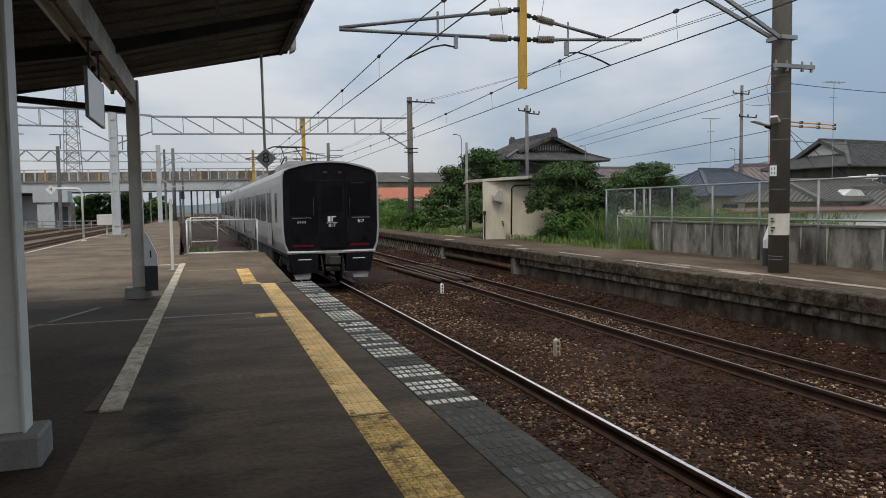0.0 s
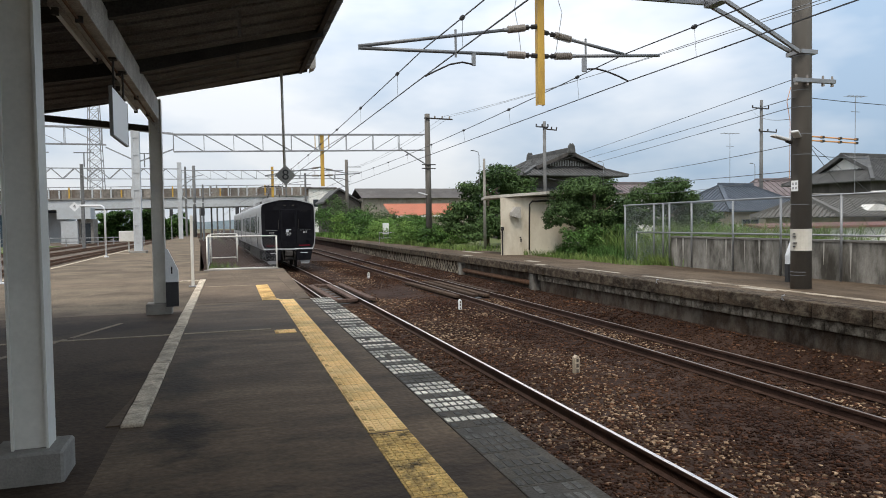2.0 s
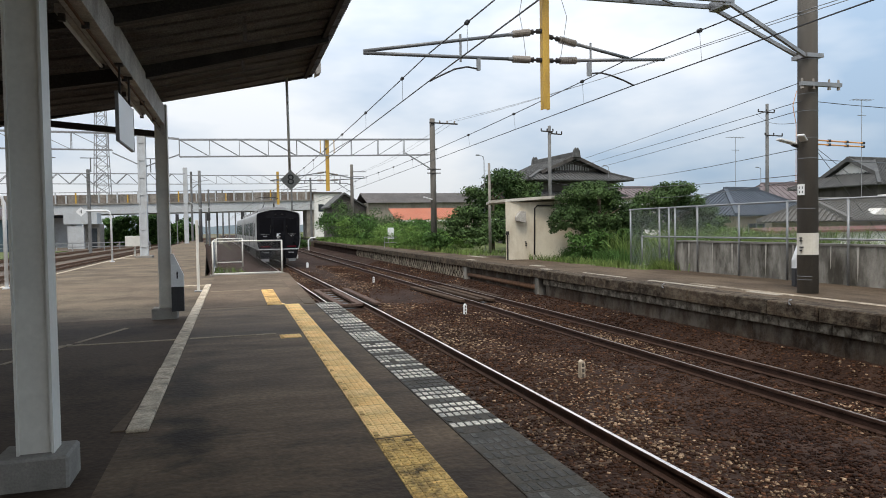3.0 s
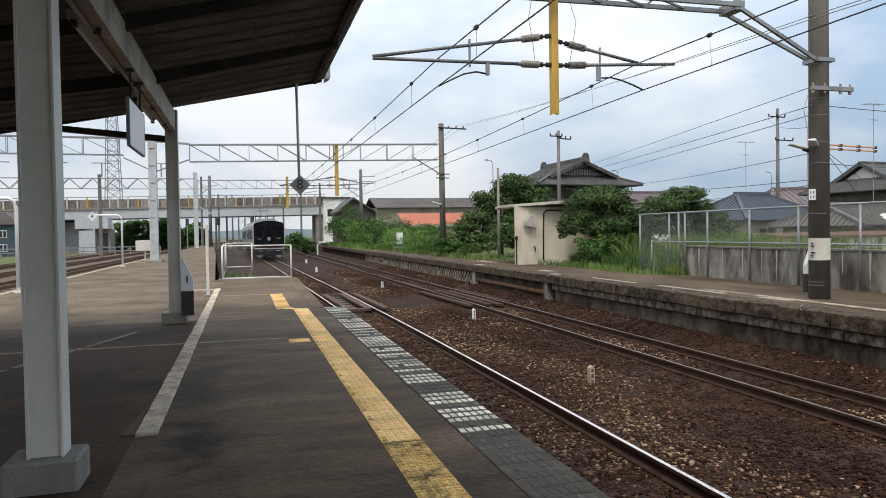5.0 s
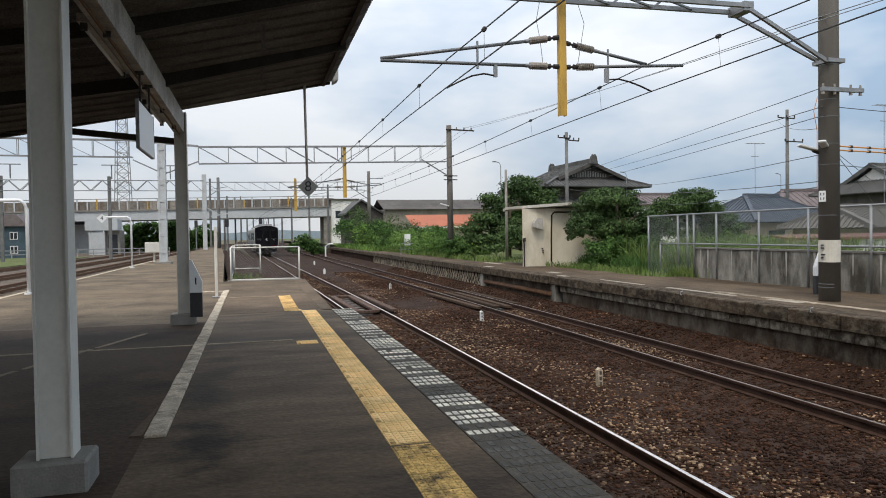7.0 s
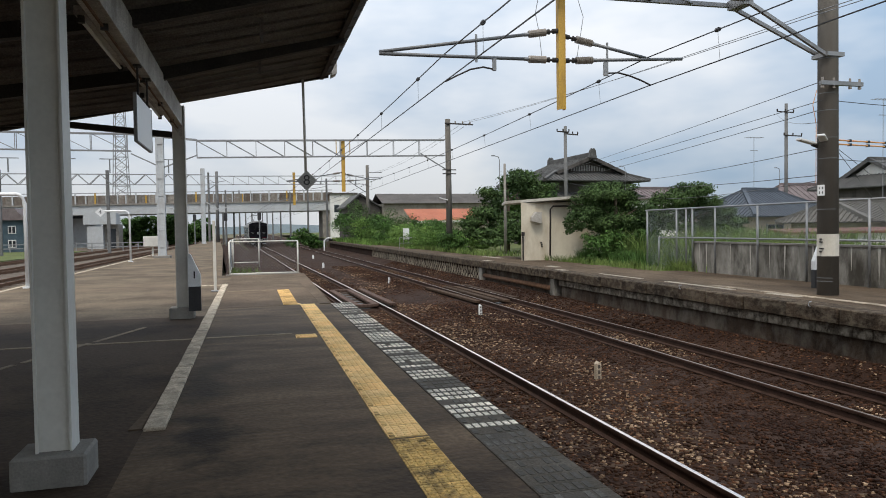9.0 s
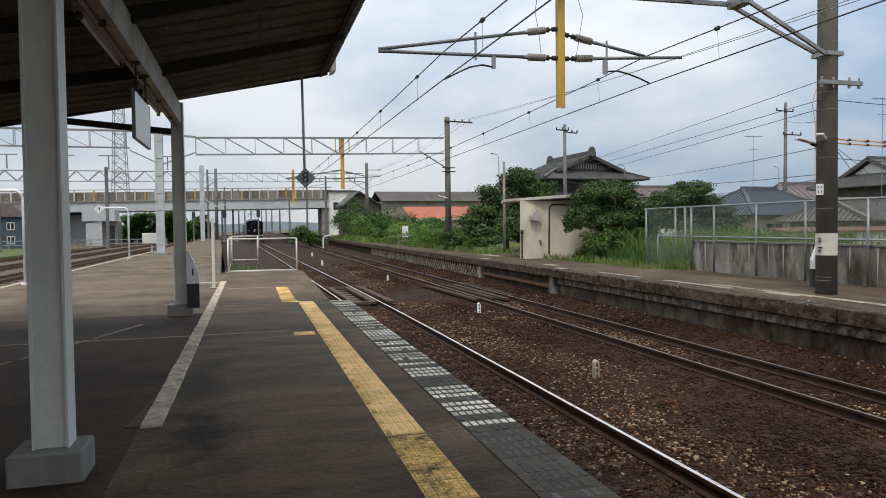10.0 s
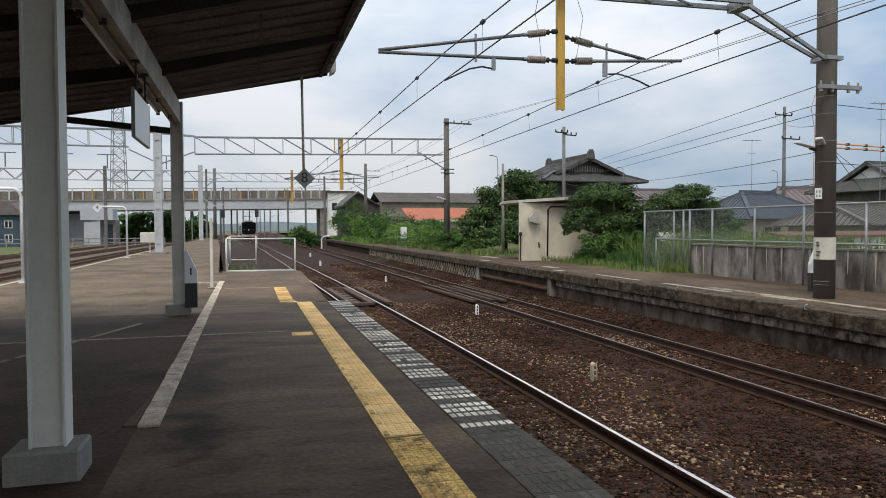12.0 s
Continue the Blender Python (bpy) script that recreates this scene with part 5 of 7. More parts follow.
def body_outline(inset=0.0):
    """Half-rounded cross-section, clockwise from the lower edge, around x = 0 and z over the rail."""
    w = 1.47 - inset
    right = [(w * 0.90, 0.98), (w * 0.975, 1.30), (w, 1.75), (w, 2.5), (w, 3.05), (w * 0.99, 3.28), (w * 0.955, 3.42 - inset * 0.4), (w * 0.86, 3.50 - inset * 0.7), (w * 0.64, 3.60 - inset), (w * 0.34, 3.69 - inset), (0, 3.72 - inset)]
    return [(-x, z) for x, z in right[:-1]] + right[::-1]


def wheelset(parent, y):
    bogie = new("bogie")
    bogie.parent = parent
    bm = B()
    for sx in (-1, 1):
        box(bm, sx * 0.95 - 0.07, sx * 0.95 + 0.07, y - 1.5, y + 1.5, 0.42, 0.68, 0.03)
        for dy in (-1.05, 1.05):
            box(bm, sx * 0.95 - 0.13, sx * 0.95 + 0.13, y + dy - 0.2, y + dy + 0.2, 0.3, 0.58, 0.03)
    box(bm, -0.9, 0.9, y - 0.25, y + 0.25, 0.5, 0.85)
    part("bogie_frame", bm, TRAIN_UNDER, bogie)
    for dy in (-1.05, 1.05):
        bm = B()
        tube(bm, [(-0.5, y + dy, 0.38), (0.5, y + dy, 0.38)], 0.08, 8)
        for sx in (-1, 1):
            tube(bm, [(sx * 0.50, y + dy, 0.38), (sx * 0.60, y + dy, 0.38)], 0.46, 20)
        part("wheelset", bm, TRAIN_UNDER, bogie)


def make_car(y0, rear_end, pantograph):
    """A car from y0 forward; its rear end is dressed as the black nose."""
    c = thing("train_car", "silver electric train car with glossy black end", "train", "cars of the departing train")
    y1 = y0 + CAR_LENGTH
    bm = B()
    prism(bm, body_outline(), y0 + 0.12, y1)
    part("body", bm, TRAIN_SILVER, c, "brushed silver body shell")
    bm = B()
    top = [(x * 0.93, z + 0.03) for x, z in body_outline() if z > 3.3]
    prism(bm, top + [(0, 3.2)], y0 + 0.5, y1 - 0.3)
    part("roof", bm, TRAIN_ROOF, c, "dull grey roof")
    for k in range(2):
        bm = B()
        yy = y0 + 3.6 + 8.6 * k
        prism(bm, [(-0.95, 3.55), (-0.9, 3.86), (-0.7, 3.95), (0.7, 3.95), (0.9, 3.86), (0.95, 3.55)], yy, yy + 2.6)
        part("air_conditioner", bm, TRAIN_ROOF, c)
    # doors and windows down both sides
    for sx in (-1, 1):
        def pane(name, ya, yb, za, zb, mat, out):
            b2 = B()
            box(b2, min(sx * 1.44, sx * (1.47 + out)), max(sx * 1.44, sx * (1.47 + out)), ya, yb, za, zb, 0.004)
            return part(name, b2, mat, c)
        for k in range(3):
            yd = y0 + 2.5 + 6.4 * k
            d = pane("door", yd, yd + 1.3, 1.15, 2.98, TRAIN_SILVER, 0.012)
            for o in (0.12, 0.74):
                b2 = B()
                box(b2, min(sx * 1.46, sx * 1.486), max(sx * 1.46, sx * 1.486), yd + o, yd + o + 0.44, 1.85, 2.85, 0.003)
                part("door_window", b2, SIDE_GLASS, d)
            b2 = B()
            for o in (-0.02, 0.635, 1.30):
                box(b2, min(sx * 1.45, sx * 1.484), max(sx * 1.45, sx * 1.484), yd + o, yd + o + 0.025, 1.15, 2.98)
            part("door_seal", b2, BLACK_PAINT, d)
        for k in range(2):
            yd = y0 + 4.35 + 6.4 * k
            pane("window", yd, yd + 1.9, 1.88, 2.86, SIDE_GLASS, 0.006)
            pane("window", yd + 2.05, yd + 4.0, 1.88, 2.86, SIDE_GLASS, 0.006)
        pane("window", y0 + 0.95, y0 + 1.5, 1.9, 2.8, SIDE_GLASS, 0.006)
        pane("window", y0 + 17.2, y0 + 18.9, 1.88, 2.86, SIDE_GLASS, 0.006)
    # underfloor gear
    bm = B()
    box(bm, -1.25, 1.25, y0 + 0.4, y1 - 0.2, 0.86, 1.0)
    for k in range(5):
        yy = y0 + 5.0 + 1.95 * k
        box(bm, -1.22, -0.25, yy, yy + 1.6, 0.30, 0.9, 0.04)
        box(bm, 0.3, 1.22, yy + 0.1, yy + 1.4, 0.34, 0.9, 0.04)
    part("underfloor_gear", bm, TRAIN_UNDER, c, "grimy black underfloor equipment")
    wheelset(c, y0 + 2.9)
    wheelset(c, y1 - 2.9)
    if rear_end:
        make_nose(c, y0)
    else:
        bm = B()
        box(bm, -1.0, 1.0, y0 - 0.55, y0 + 0.14, 1.1, 3.1)
        part("gangway", bm, BLACK_PAINT, c)
    if pantograph:
        yy = y0 + 8.2
        bm = B()
        box(bm, -0.8, 0.8, yy - 0.6, yy + 1.6, 3.74, 3.86)
        for sx in (-1, 1):
            tube(bm, [(sx * 0.45, yy + 1.3, 3.85), (sx * 0.35, yy - 0.4, 4.35), (sx * 0.3, yy + 1.0, 4.86)], 0.03, 6)
        tube(bm, [(-0.85, yy + 1.0, 4.80), (-0.6, yy + 1.0, 4.9), (0.6, yy + 1.0, 4.9), (0.85, yy + 1.0, 4.80)], 0.03, 6)
        tube(bm, [(-0.5, yy + 1.25, 4.9), (0.5, yy + 1.25, 4.9)], 0.03, 6)
        for sx in (-0.6, 0.6):
            for dy in (-0.4, 1.4):
                tube(bm, [(sx, yy + dy, 3.66), (sx, yy + dy, 3.8)], 0.07, 8)
        part("pantograph", bm, DARK_STEEL, c, "raised dark pantograph")
    return c


def make_nose(c, y0):
    # silver surround with a black glazed mask set into it
    bm = B()
    outer, inner = body_outline(), body_outline(0.045)
    k = len(outer)
    inner[0], inner[-1] = (inner[0][0], 1.06), (inner[-1][0], 1.06)
    a = [bm.verts.new((x, y0 + 0.12, z)) for x, z in outer]
    b = [bm.verts.new((x * 0.985, y0 - 0.02, z)) for x, z in outer]
    d = [bm.verts.new((x * 0.985, y0 - 0.02, z)) for x, z in inner]
    e = [bm.verts.new((x * 0.98, y0 + 0.06, z)) for x, z in inner]
    for p, q in ((a, b), (b, d), (d, e)):
        for i in range(k):
            bm.faces.new((p[i], p[(i + 1) % k], q[(i + 1) % k], q[i]))
    bmesh.ops.recalc_face_normals(bm, faces=bm.faces[:])
    part("surround", bm, TRAIN_SILVER, c, "pale silver rim round the end")
    bm = B()
    prism(bm, [(x * 0.98, z) for x, z in inner], y0 + 0.02, y0 + 0.2)
    part("end_mask", bm, TRAIN_BLACK, c, "glossy black end mask")
    for xa, xb in ((-1.22, -0.46), (0.50, 1.22)):
        bm = B()
        prism(bm, [(xa, 2.12), (xb, 2.12), (xb, 3.12), (xa * 0.99, 3.10)], y0 + 0.008, y0 + 0.03)
        part("windscreen", bm, NOSE_GLASS, c, "dark windscreen")
    bm = B()
    box(bm, -0.40, 0.44, y0 - 0.03, y0 + 0.03, 1.12, 3.16, 0.03)
    door = part("end_door", bm, TRAIN_BLACK, c)
    bm = B()
    box(bm, -0.3, 0.34, y0 - 0.036, y0 - 0.02, 2.2, 3.0, 0.004)
    part("door_window", bm, NOSE_GLASS, door)
    bm = B()
    box(bm, -0.11, -0.03, y0 - 0.04, y0 - 0.028, 1.92, 2.08, 0.002)
    box(bm, 0.0, 0.03, y0 - 0.04, y0 - 0.028, 1.92, 2.08)
    box(bm, 0.0, 0.14, y0 - 0.04, y0 - 0.028, 2.05, 2.08)
    box(bm, -0.16, 0.18, y0 - 0.04, y0 - 0.028, 1.875, 1.89)
    part("emblem", bm, WHITE_PAINT, door, "small white emblem bars")
    letters("817", 0.14, door, WHITE_PAINT, pose(0.01, y0 - 0.036, 1.80, 90, 0, 0))
    for xa, xb in ((0.62, 1.18), (-1.15, -0.60)):
        bm = B()
        box(bm, xa, xb, y0 - 0.002, y0 + 0.02, 2.03, 2.045)
        part("trim_line", bm, TRAIN_ROOF, c, "thin pale trim line")
    for i in range(4):
        bm = B()
        box(bm, -1.0 + 0.07 * i, -0.962 + 0.07 * i, y0 - 0.002, y0 + 0.02, 1.88, 1.94)
        part("number_bar", bm, TRAIN_ROOF, c)
    letters("817", 0.13, c, WHITE_PAINT, pose(0.9, y0 + 0.006, 1.92, 90, 0, 0))
    for sx in (-1, 1):
        bm = B()
        box(bm, sx * 0.85 - 0.30, sx * 0.85 + 0.30, y0 - 0.006, y0 + 0.02, 1.18, 1.245, 0.004)
        part("tail_lamp", bm, TAIL_RED, c, "dim red tail lamp")
        bm = B()
        tube(bm, [(sx * 1.0, y0 - 0.004, 1.42), (sx * 1.0, y0 + 0.02, 1.42)], 0.085, 14)
        part("headlamp", bm, NOSE_GLASS, c)
        bm = B()
        prism(bm, [(sx * 1.30, 1.02), (sx * 0.32, 1.02), (sx * 0.32, 1.06), (sx * 1.31, 1.065)], y0 - 0.05, y0 + 0.06)
        part("bumper_strip", bm, WHITE_PAINT, c, "white strip under the mask")
        bm = B()
        prism(bm, [(sx * 1.28, 1.01), (sx * 0.42, 1.01), (sx * 0.42, 0.42), (sx * 1.16, 0.42)], y0 - 0.02, y0 + 0.25)
        part("skirt", bm, TRAIN_BLACK, c)
        bm = B()
        box(bm, min(sx * 0.62, sx * 1.0), max(sx * 0.62, sx * 1.0), y0 - 0.028, y0 - 0.01, 0.80, 0.825)
        part("step_trim", bm, WHITE_PAINT, c)
        bm = B()
        prism(bm, [(sx * 1.14, 0.40), (sx * 0.62, 0.40), (sx * 0.66, 0.22), (sx * 1.08, 0.22)], y0 + 0.05, y0 + 0.12)
        part("rail_guard", bm, TRAIN_ROOF, c, "grey plate ahead of the wheels")
    bm = B()
    box(bm, -0.2, 0.2, y0 - 0.05, y0 + 0.4, 0.62, 0.98, 0.04)
    tube(bm, [(0, y0 - 0.35, 0.78), (0, y0 + 0.1, 0.78)], 0.12, 10)
    box(bm, -0.17, 0.17, y0 - 0.5, y0 - 0.32, 0.66, 0.92, 0.03)
    box(bm, -0.2, 0.2, y0 - 0.2, y0 + 0.1, 0.45, 0.58, 0.03)
    for sx in (-0.32, 0.32):
        tube(bm, [(sx, y0 + 0.05, 0.9), (sx, y0 - 0.1, 0.75), (sx * 0.9, y0 - 0.08, 0.45)], 0.025, 6)
    part("coupler", bm, TRAIN_UNDER, c, "grimy steel coupler and hoses")
    for sx in (-0.52, 0.56):
        bm = B()
        tube(bm, [(sx, y0 + 0.02, 2.1), (sx, y0 - 0.03, 2.14), (sx, y0 - 0.03, 2.62), (sx, y0 + 0.02, 2.66)], 0.010, 6)
        part("grab_handle", bm, TRAIN_UNDER, c)
    for sx in (-0.16, 0.28):
        bm = B()
        box(bm, sx - 0.06, sx + 0.06, y0 + 0.005, y0 + 0.03, 3.34, 3.41, 0.006)
        part("marker_lamp", bm, TRAIN_UNDER, c)
    bm = B()
    box(bm, 0.62, 1.05, y0 + 0.005, y0 + 0.03, 3.06, 3.075)
    part("wiper", bm, TRAIN_UNDER, c)


rear_car = make_car(0.0, True, True)
front_car = make_car(0.0, False, False)


# ---------- platform furniture ----------
def make_marker_box(x, y, z, label, slope=1):
    s = thing("position_marker", label, "marker", "position markers")
    bm = B()
    prism(bm, [(x + slope * u, z + w) for u, w in ((-0.10, 0.42), (0.10, 0.42), (0.10, 0.62), (-0.06, 0.98), (-0.10, 0.98))][::slope], y - 0.05, y + 0.05)
    part("upper_panel", bm, WHITE_PAINT, s, "white painted upper part")
    bm = B()
    prism(bm, [(x - 0.10, z), (x + 0.10, z), (x + 0.10, z + 0.418), (x - 0.10, z + 0.418)], y - 0.05, y + 0.05)
    part("lower_panel", bm, BLACK_PAINT, s, "black lower part")
    bm = B()
    box(bm, x - 0.012, x + 0.012, y - 0.056, y - 0.049, z + 0.56, z + 0.68)
    part("marking", bm, BLACK_PAINT, s)


def make_lamp_post(x, y, figure):
    s = thing("pipe_post", "white bent steel pipe post with overhanging arm", "post", "bent pipe posts")
    bm = B()
    tube(bm, [(x, y, -0.01), (x, y, 2.35), (x - 0.05, y, 2.52), (x - 0.18, y, 2.60), (x - 1.25, y, 2.60)], 0.05, 8)
    part("pipe", bm, WHITE_PAINT, s, smooth=True)
    bm = B()
    tube(bm, [(x, y, -0.01), (x, y, 0.03)], 0.12, 12)
    part("foot", bm, WHITE_PAINT, s)
    if figure:
        bm = B()
        h = 0.24
        prism(bm, [(x - 1.35, 2.55 - h), (x - 1.35 + h, 2.55), (x - 1.35, 2.55 + h), (x - 1.35 - h, 2.55)], y - 0.08, y - 0.055)
        pl = part("plate", bm, WHITE_PAINT, s, "white diamond plate")
        letters(figure, 0.28, pl, BLACK_PAINT, pose(x - 1.35, y - 0.083, 2.55, 90, 0, 0))


def make_platform_fence():
    f = thing("platform_end_fence", "white chain-link fence closing the platform end", "fence")

    def panel(a, b, z0, z1):
        a, b = Vector(a), Vector(b)
        for p in (a, b):
            bm = B()
            tube(bm, [p, p + Vector((0, 0, z1))], 0.027, 8)
            part("post", bm, GREY_PAINT, f, smooth=True)
        for z in (z0, z1):
            bm = B()
            tube(bm, [a + Vector((0, 0, z)), b + Vector((0, 0, z))], 0.022, 8)
            part("rail", bm, GREY_PAINT, f, smooth=True)
        d = (b - a).normalized()
        chain_link("wire_mesh", f, GALVANISED, lambda u, v: tuple(a + d * u + Vector((0, 0, v))), (b - a).length, z0, z1, 0.11, 0.003)
    panel((-0.73, 24.3, 0), (1.52, 24.3, 0), 0.05, 1.13)
    panel((-0.73, 24.36, 0), (-0.80, 29.5, 0), 0.05, 1.13)
    panel((-0.74, 29.5, 0), (0.28, 29.5, 0), 0.2, 1.16)
    bm = B()
    box(bm, -0.85, 1.6, 24.2, 24.42, -0.3, 0.03, 0.01)
    tagged(part("fence_footing", bm, CONCRETE, None), "low concrete footing under the end fence", "footing", kind="structure")
    bm = B()
    box(bm, -1.0, 1.35, 24.6, 31, -1.2, -0.15)
    prism(bm, [(-1.0, 31), (1.35, 31), (0.2, 60), (-1.9, 112), (-4.6, 112), (-2.3, 60)], -1.2, -0.55, "z")
    tagged(part("ground_strip", bm, BALLAST, None), "brown gravelly earth beyond the platform end", "ground", kind="structure")
    rng = np.random.default_rng(21)
    x, y = -0.7 + 1.0 * rng.random(260) ** 2.2, 24.6 + 5 * rng.random(260) ** 1.3
    tagged(blades("weeds", x, y, np.full(260, -0.15), 0.22, GRASS, rng=rng, width=0.012), "short weeds behind the end fence", "weeds", kind="stuff")


WORN_FIGURE = surf("worn_figure", (0.07, 0.06, 0.05), (0.14, 0.12, 0.10), 9, 0.8, 0.0)


def make_small_posts():
    s = thing("steel_post", "pale grey steel post at the platform edge", "post")
    bm = B()
    box(bm, -0.935, -0.865, 18.15, 18.22, 0.0, 1.76, 0.006)
    part("shaft", bm, GREY_PAINT, s)
    bm = B()
    box(bm, -1.0, -0.8, 18.08, 18.28, -0.005, 0.015)
    part("foot_plate", bm, GALVANISED, s)
    for x, y, mat, lab in ((5.47, 10.31, KERB, "weathered tan distance post in the ballast"), (6.37, 19.1, WHITE_PAINT, "small white distance post in the ballast"), (6.10, 31.6, WHITE_PAINT, "small white distance post in the ballast")):
        m = thing("distance_post", lab, "marker post", "distance posts in the ballast")
        bm = B()
        prism(bm, [(x - 0.04, -1.2), (x + 0.04, -1.2), (x + 0.04, -0.79), (x, -0.75), (x - 0.04, -0.79)], y - 0.05, y + 0.05)
        part("post", bm, mat, m)
        for k in range(3):
            bm = B()
            box(bm, x - 0.02, x + 0.02, y - 0.055, y - 0.049, -1.04 + 0.09 * k, -0.98 + 0.09 * k)
            part("figure_bar", bm, WORN_FIGURE, m)
    for x, y in ((4.6, 47.0), (5.2, 62.0)):
        m = thing("distance_post", "small white distance post in the ballast", "marker post", "distance posts in the ballast")
        bm = B()
        prism(bm, [(x - 0.07, -1.2), (x + 0.07, -1.2), (x + 0.07, -0.78), (x, -0.7), (x - 0.07, -0.78)], y - 0.05, y + 0.05)
        part("post", bm, WHITE_PAINT, m)


def make_crossing():
    c = thing("track_crossing", "old dark timber boards laid beside the rails", "crossing", kind="structure")
    bm = B()
    box(bm, -0.105, 0.105, -3.0, 3.0, -0.09, 0.0, 0.012)
    me = mesh_of("board", bm, SLEEPER_RED)
    dark = me.copy()
    dark.materials.clear()
    dark.materials.append(SLEEPER)
    for x, y, r in ((4.33, 25.2, 1.4), (3.79, 25.2, 0.9), (3.13, 25.1, 1.6), (7.15, 25.0, 2.2), (7.86, 25.0, 0.8), (8.24, 24.9, 0.6), (8.84, 25.6, 0.3)):
        piece("board", me if x < 6 else dark, c, x, y, RAIL_Z - (0.01 if x < 6 else 0.035), r)
    # Black slabs stand in for the shade down in the gaps.
    bm = B()
    box(bm, 3.24, 3.66, 22.1, 28.1, RAIL_Z - 0.19, RAIL_Z - 0.155)
    part("pit", bm, BLACK_PAINT, c, "black slab for the shade in the gap between the boards")
    for y in (22.2, 28.05):
        bm = B()
        box(bm, 3.05, 3.86, y - 0.09, y + 0.09, RAIL_Z - 0.10, RAIL_Z - 0.012, 0.01)
        part("end_board", bm, SLEEPER_RED, c)
    bm = B()
    box(bm, 7.97, 8.14, 22.0, 28.0, RAIL_Z - 0.19, RAIL_Z - 0.16)
    part("pit", bm, BLACK_PAINT, c)
    bm = B()
    for k in range(7):
        y = 22.4 + 0.85 * k
        box(bm, 3.24, 3.66, y - 0.1, y + 0.1, RAIL_Z - 0.17, RAIL_Z - 0.13)
    part("tie", bm, SLEEPER, c)


SLEEPER_RED = surf("red_brown_timber", (0.06, 0.038, 0.030), (0.115, 0.078, 0.062), 3, 0.85, 0.4, fine=50, stretch=(5, 1, 1), per_object=0.2)
make_marker_box(-0.96, 12.62, 0.13, "white over black marker box fixed beside the column")
make_marker_box(12.36, 12.9, 0.0, "white over black marker box beside the concrete pole", -1)
make_lamp_post(-6.03, 21.6, "")
make_lamp_post(-6.0, 38.5, "4")
make_platform_fence()
make_small_posts()
make_crossing()


# ---------- hut ----------
def make_hut():
    h = thing("trackside_hut", "cream rendered hut with thin flat overhanging roof", "hut")
    bm = B()
    prism(bm, [(11.45, 28.5), (15.2, 28.0), (15.9, 31.8), (13.0, 32.3)], -0.05, 2.55, "z")
    part("wall", bm, HUT_WALL, h)
    bm = B()
    v = [(10.85, 28.9, 2.52), (13.2, 27.6, 2.66), (15.6, 27.4, 2.70), (15.9, 31.9, 2.70), (13.0, 32.6, 2.62), (12.0, 32.4, 2.55)]
    a = [bm.verts.new(p) for p in v]
    b = [bm.verts.new((p[0], p[1], p[2] + 0.12)) for p in v]
    for k in range(6):
        bm.faces.new((a[k], a[(k + 1) % 6], b[(k + 1) % 6], b[k]))
    bm.faces.new(a[::-1])
    bm.faces.new(b)
    part("roof", bm, surf("pale_roof_slab", (0.40, 0.38, 0.34), (0.52, 0.5, 0.45), 1.4, 0.85, 0.1, stain=(0.2, 0.17, 0.13)), h, "thin pale roof slab")
    bm = B()
    prism(bm, [(11.83, 1.72), (12.26, 1.62), (12.26, 2.12), (12.03, 2.14), (11.83, 1.9)], 28.10, 28.36)
    part("vent_hood", bm, surf("hood_grey", (0.33, 0.31, 0.28), (0.42, 0.40, 0.36), 3, 0.8, 0.1), h, "grey vent hood")
    bm = B()
    tube(bm, [(14.3, 28.07, 2.38), (12.87, 28.25, 2.38), (12.75, 28.28, 2.25), (12.72, 28.29, 0.2)], 0.035, 8)
    part("drain_pipe", bm, DARK_STEEL, h, "dark drain pipe", smooth=True)
    bm = B()
    tube(bm, [(11.5, 28.43, 0.0), (11.5, 28.43, 1.0), (11.48, 28.4, 1.12)], 0.035, 6)
    tube(bm, [(11.48, 28.36, 1.1), (11.48, 28.36, 1.26)], 0.075, 8)
    part("meter", bm, DARK_STEEL, h)
    bm = B()
    for x, z in ((12.36, 0.62), (12.33, 0.78), (12.36, 0.70)):
        box(bm, x - 0.03, x + 0.03, 28.33, 28.45, z - 0.025, z + 0.025)
    part("wall_hole", bm, BLACK_PAINT, h)


# ---------- plants ----------
def limbs(parent, base, top, spread, r, rng, n=6):
    bm = B()
    mid = Vector(base).lerp(Vector(top), 0.5) + Vector((rng.normal() * 0.1, rng.normal() * 0.1, 0))
    tube(bm, [base, mid, top], r, 8, r * 0.45)
    part("trunk", bm, BARK, parent, smooth=True)
    bm = B()
    for k in range(n):
        a = 6.283 * k / n + rng.random()
        s = mid.lerp(Vector(top), rng.random() * 0.8)
        e = s + Vector((math.cos(a) * spread, math.sin(a) * spread, spread * (0.4 + 0.5 * rng.random())))
        tube(bm, [s, s.lerp(e, 0.5) + Vector((0, 0, 0.1)), e], r * 0.4, 6, r * 0.12)
    part("limb", bm, BARK, parent)


def make_tree(label, x, y, z0, lumps, count, size, mat, seed, trunk=True):
    rng = np.random.default_rng(seed)
    t = thing("tree" if trunk else "bush", label, "tree" if trunk else "bush", "trees and bushes behind the far platform")
    if trunk:
        hi = max(l[2] for l in lumps)
        limbs(t, (x, y, z0), (x, y, hi), 0.9, 0.13, rng)
    out = []
    for l in lumps:
        for k in range(11):
            d = rng.normal(size=3)
            d /= np.linalg.norm(d)
            far = 0.35 + 0.65 * rng.random()
            f = 0.22 + 0.28 * rng.random()
            out.append((l[0] + d[0] * l[3] * far, l[1] + d[1] * l[4] * far, l[2] + d[2] * l[5] * far, l[3] * f * 1.25, l[4] * f * 1.25, l[5] * f * 0.8))
    leaf_cloud("crown" if trunk else "leaves", out, count, size, mat, t, rng)
    return t


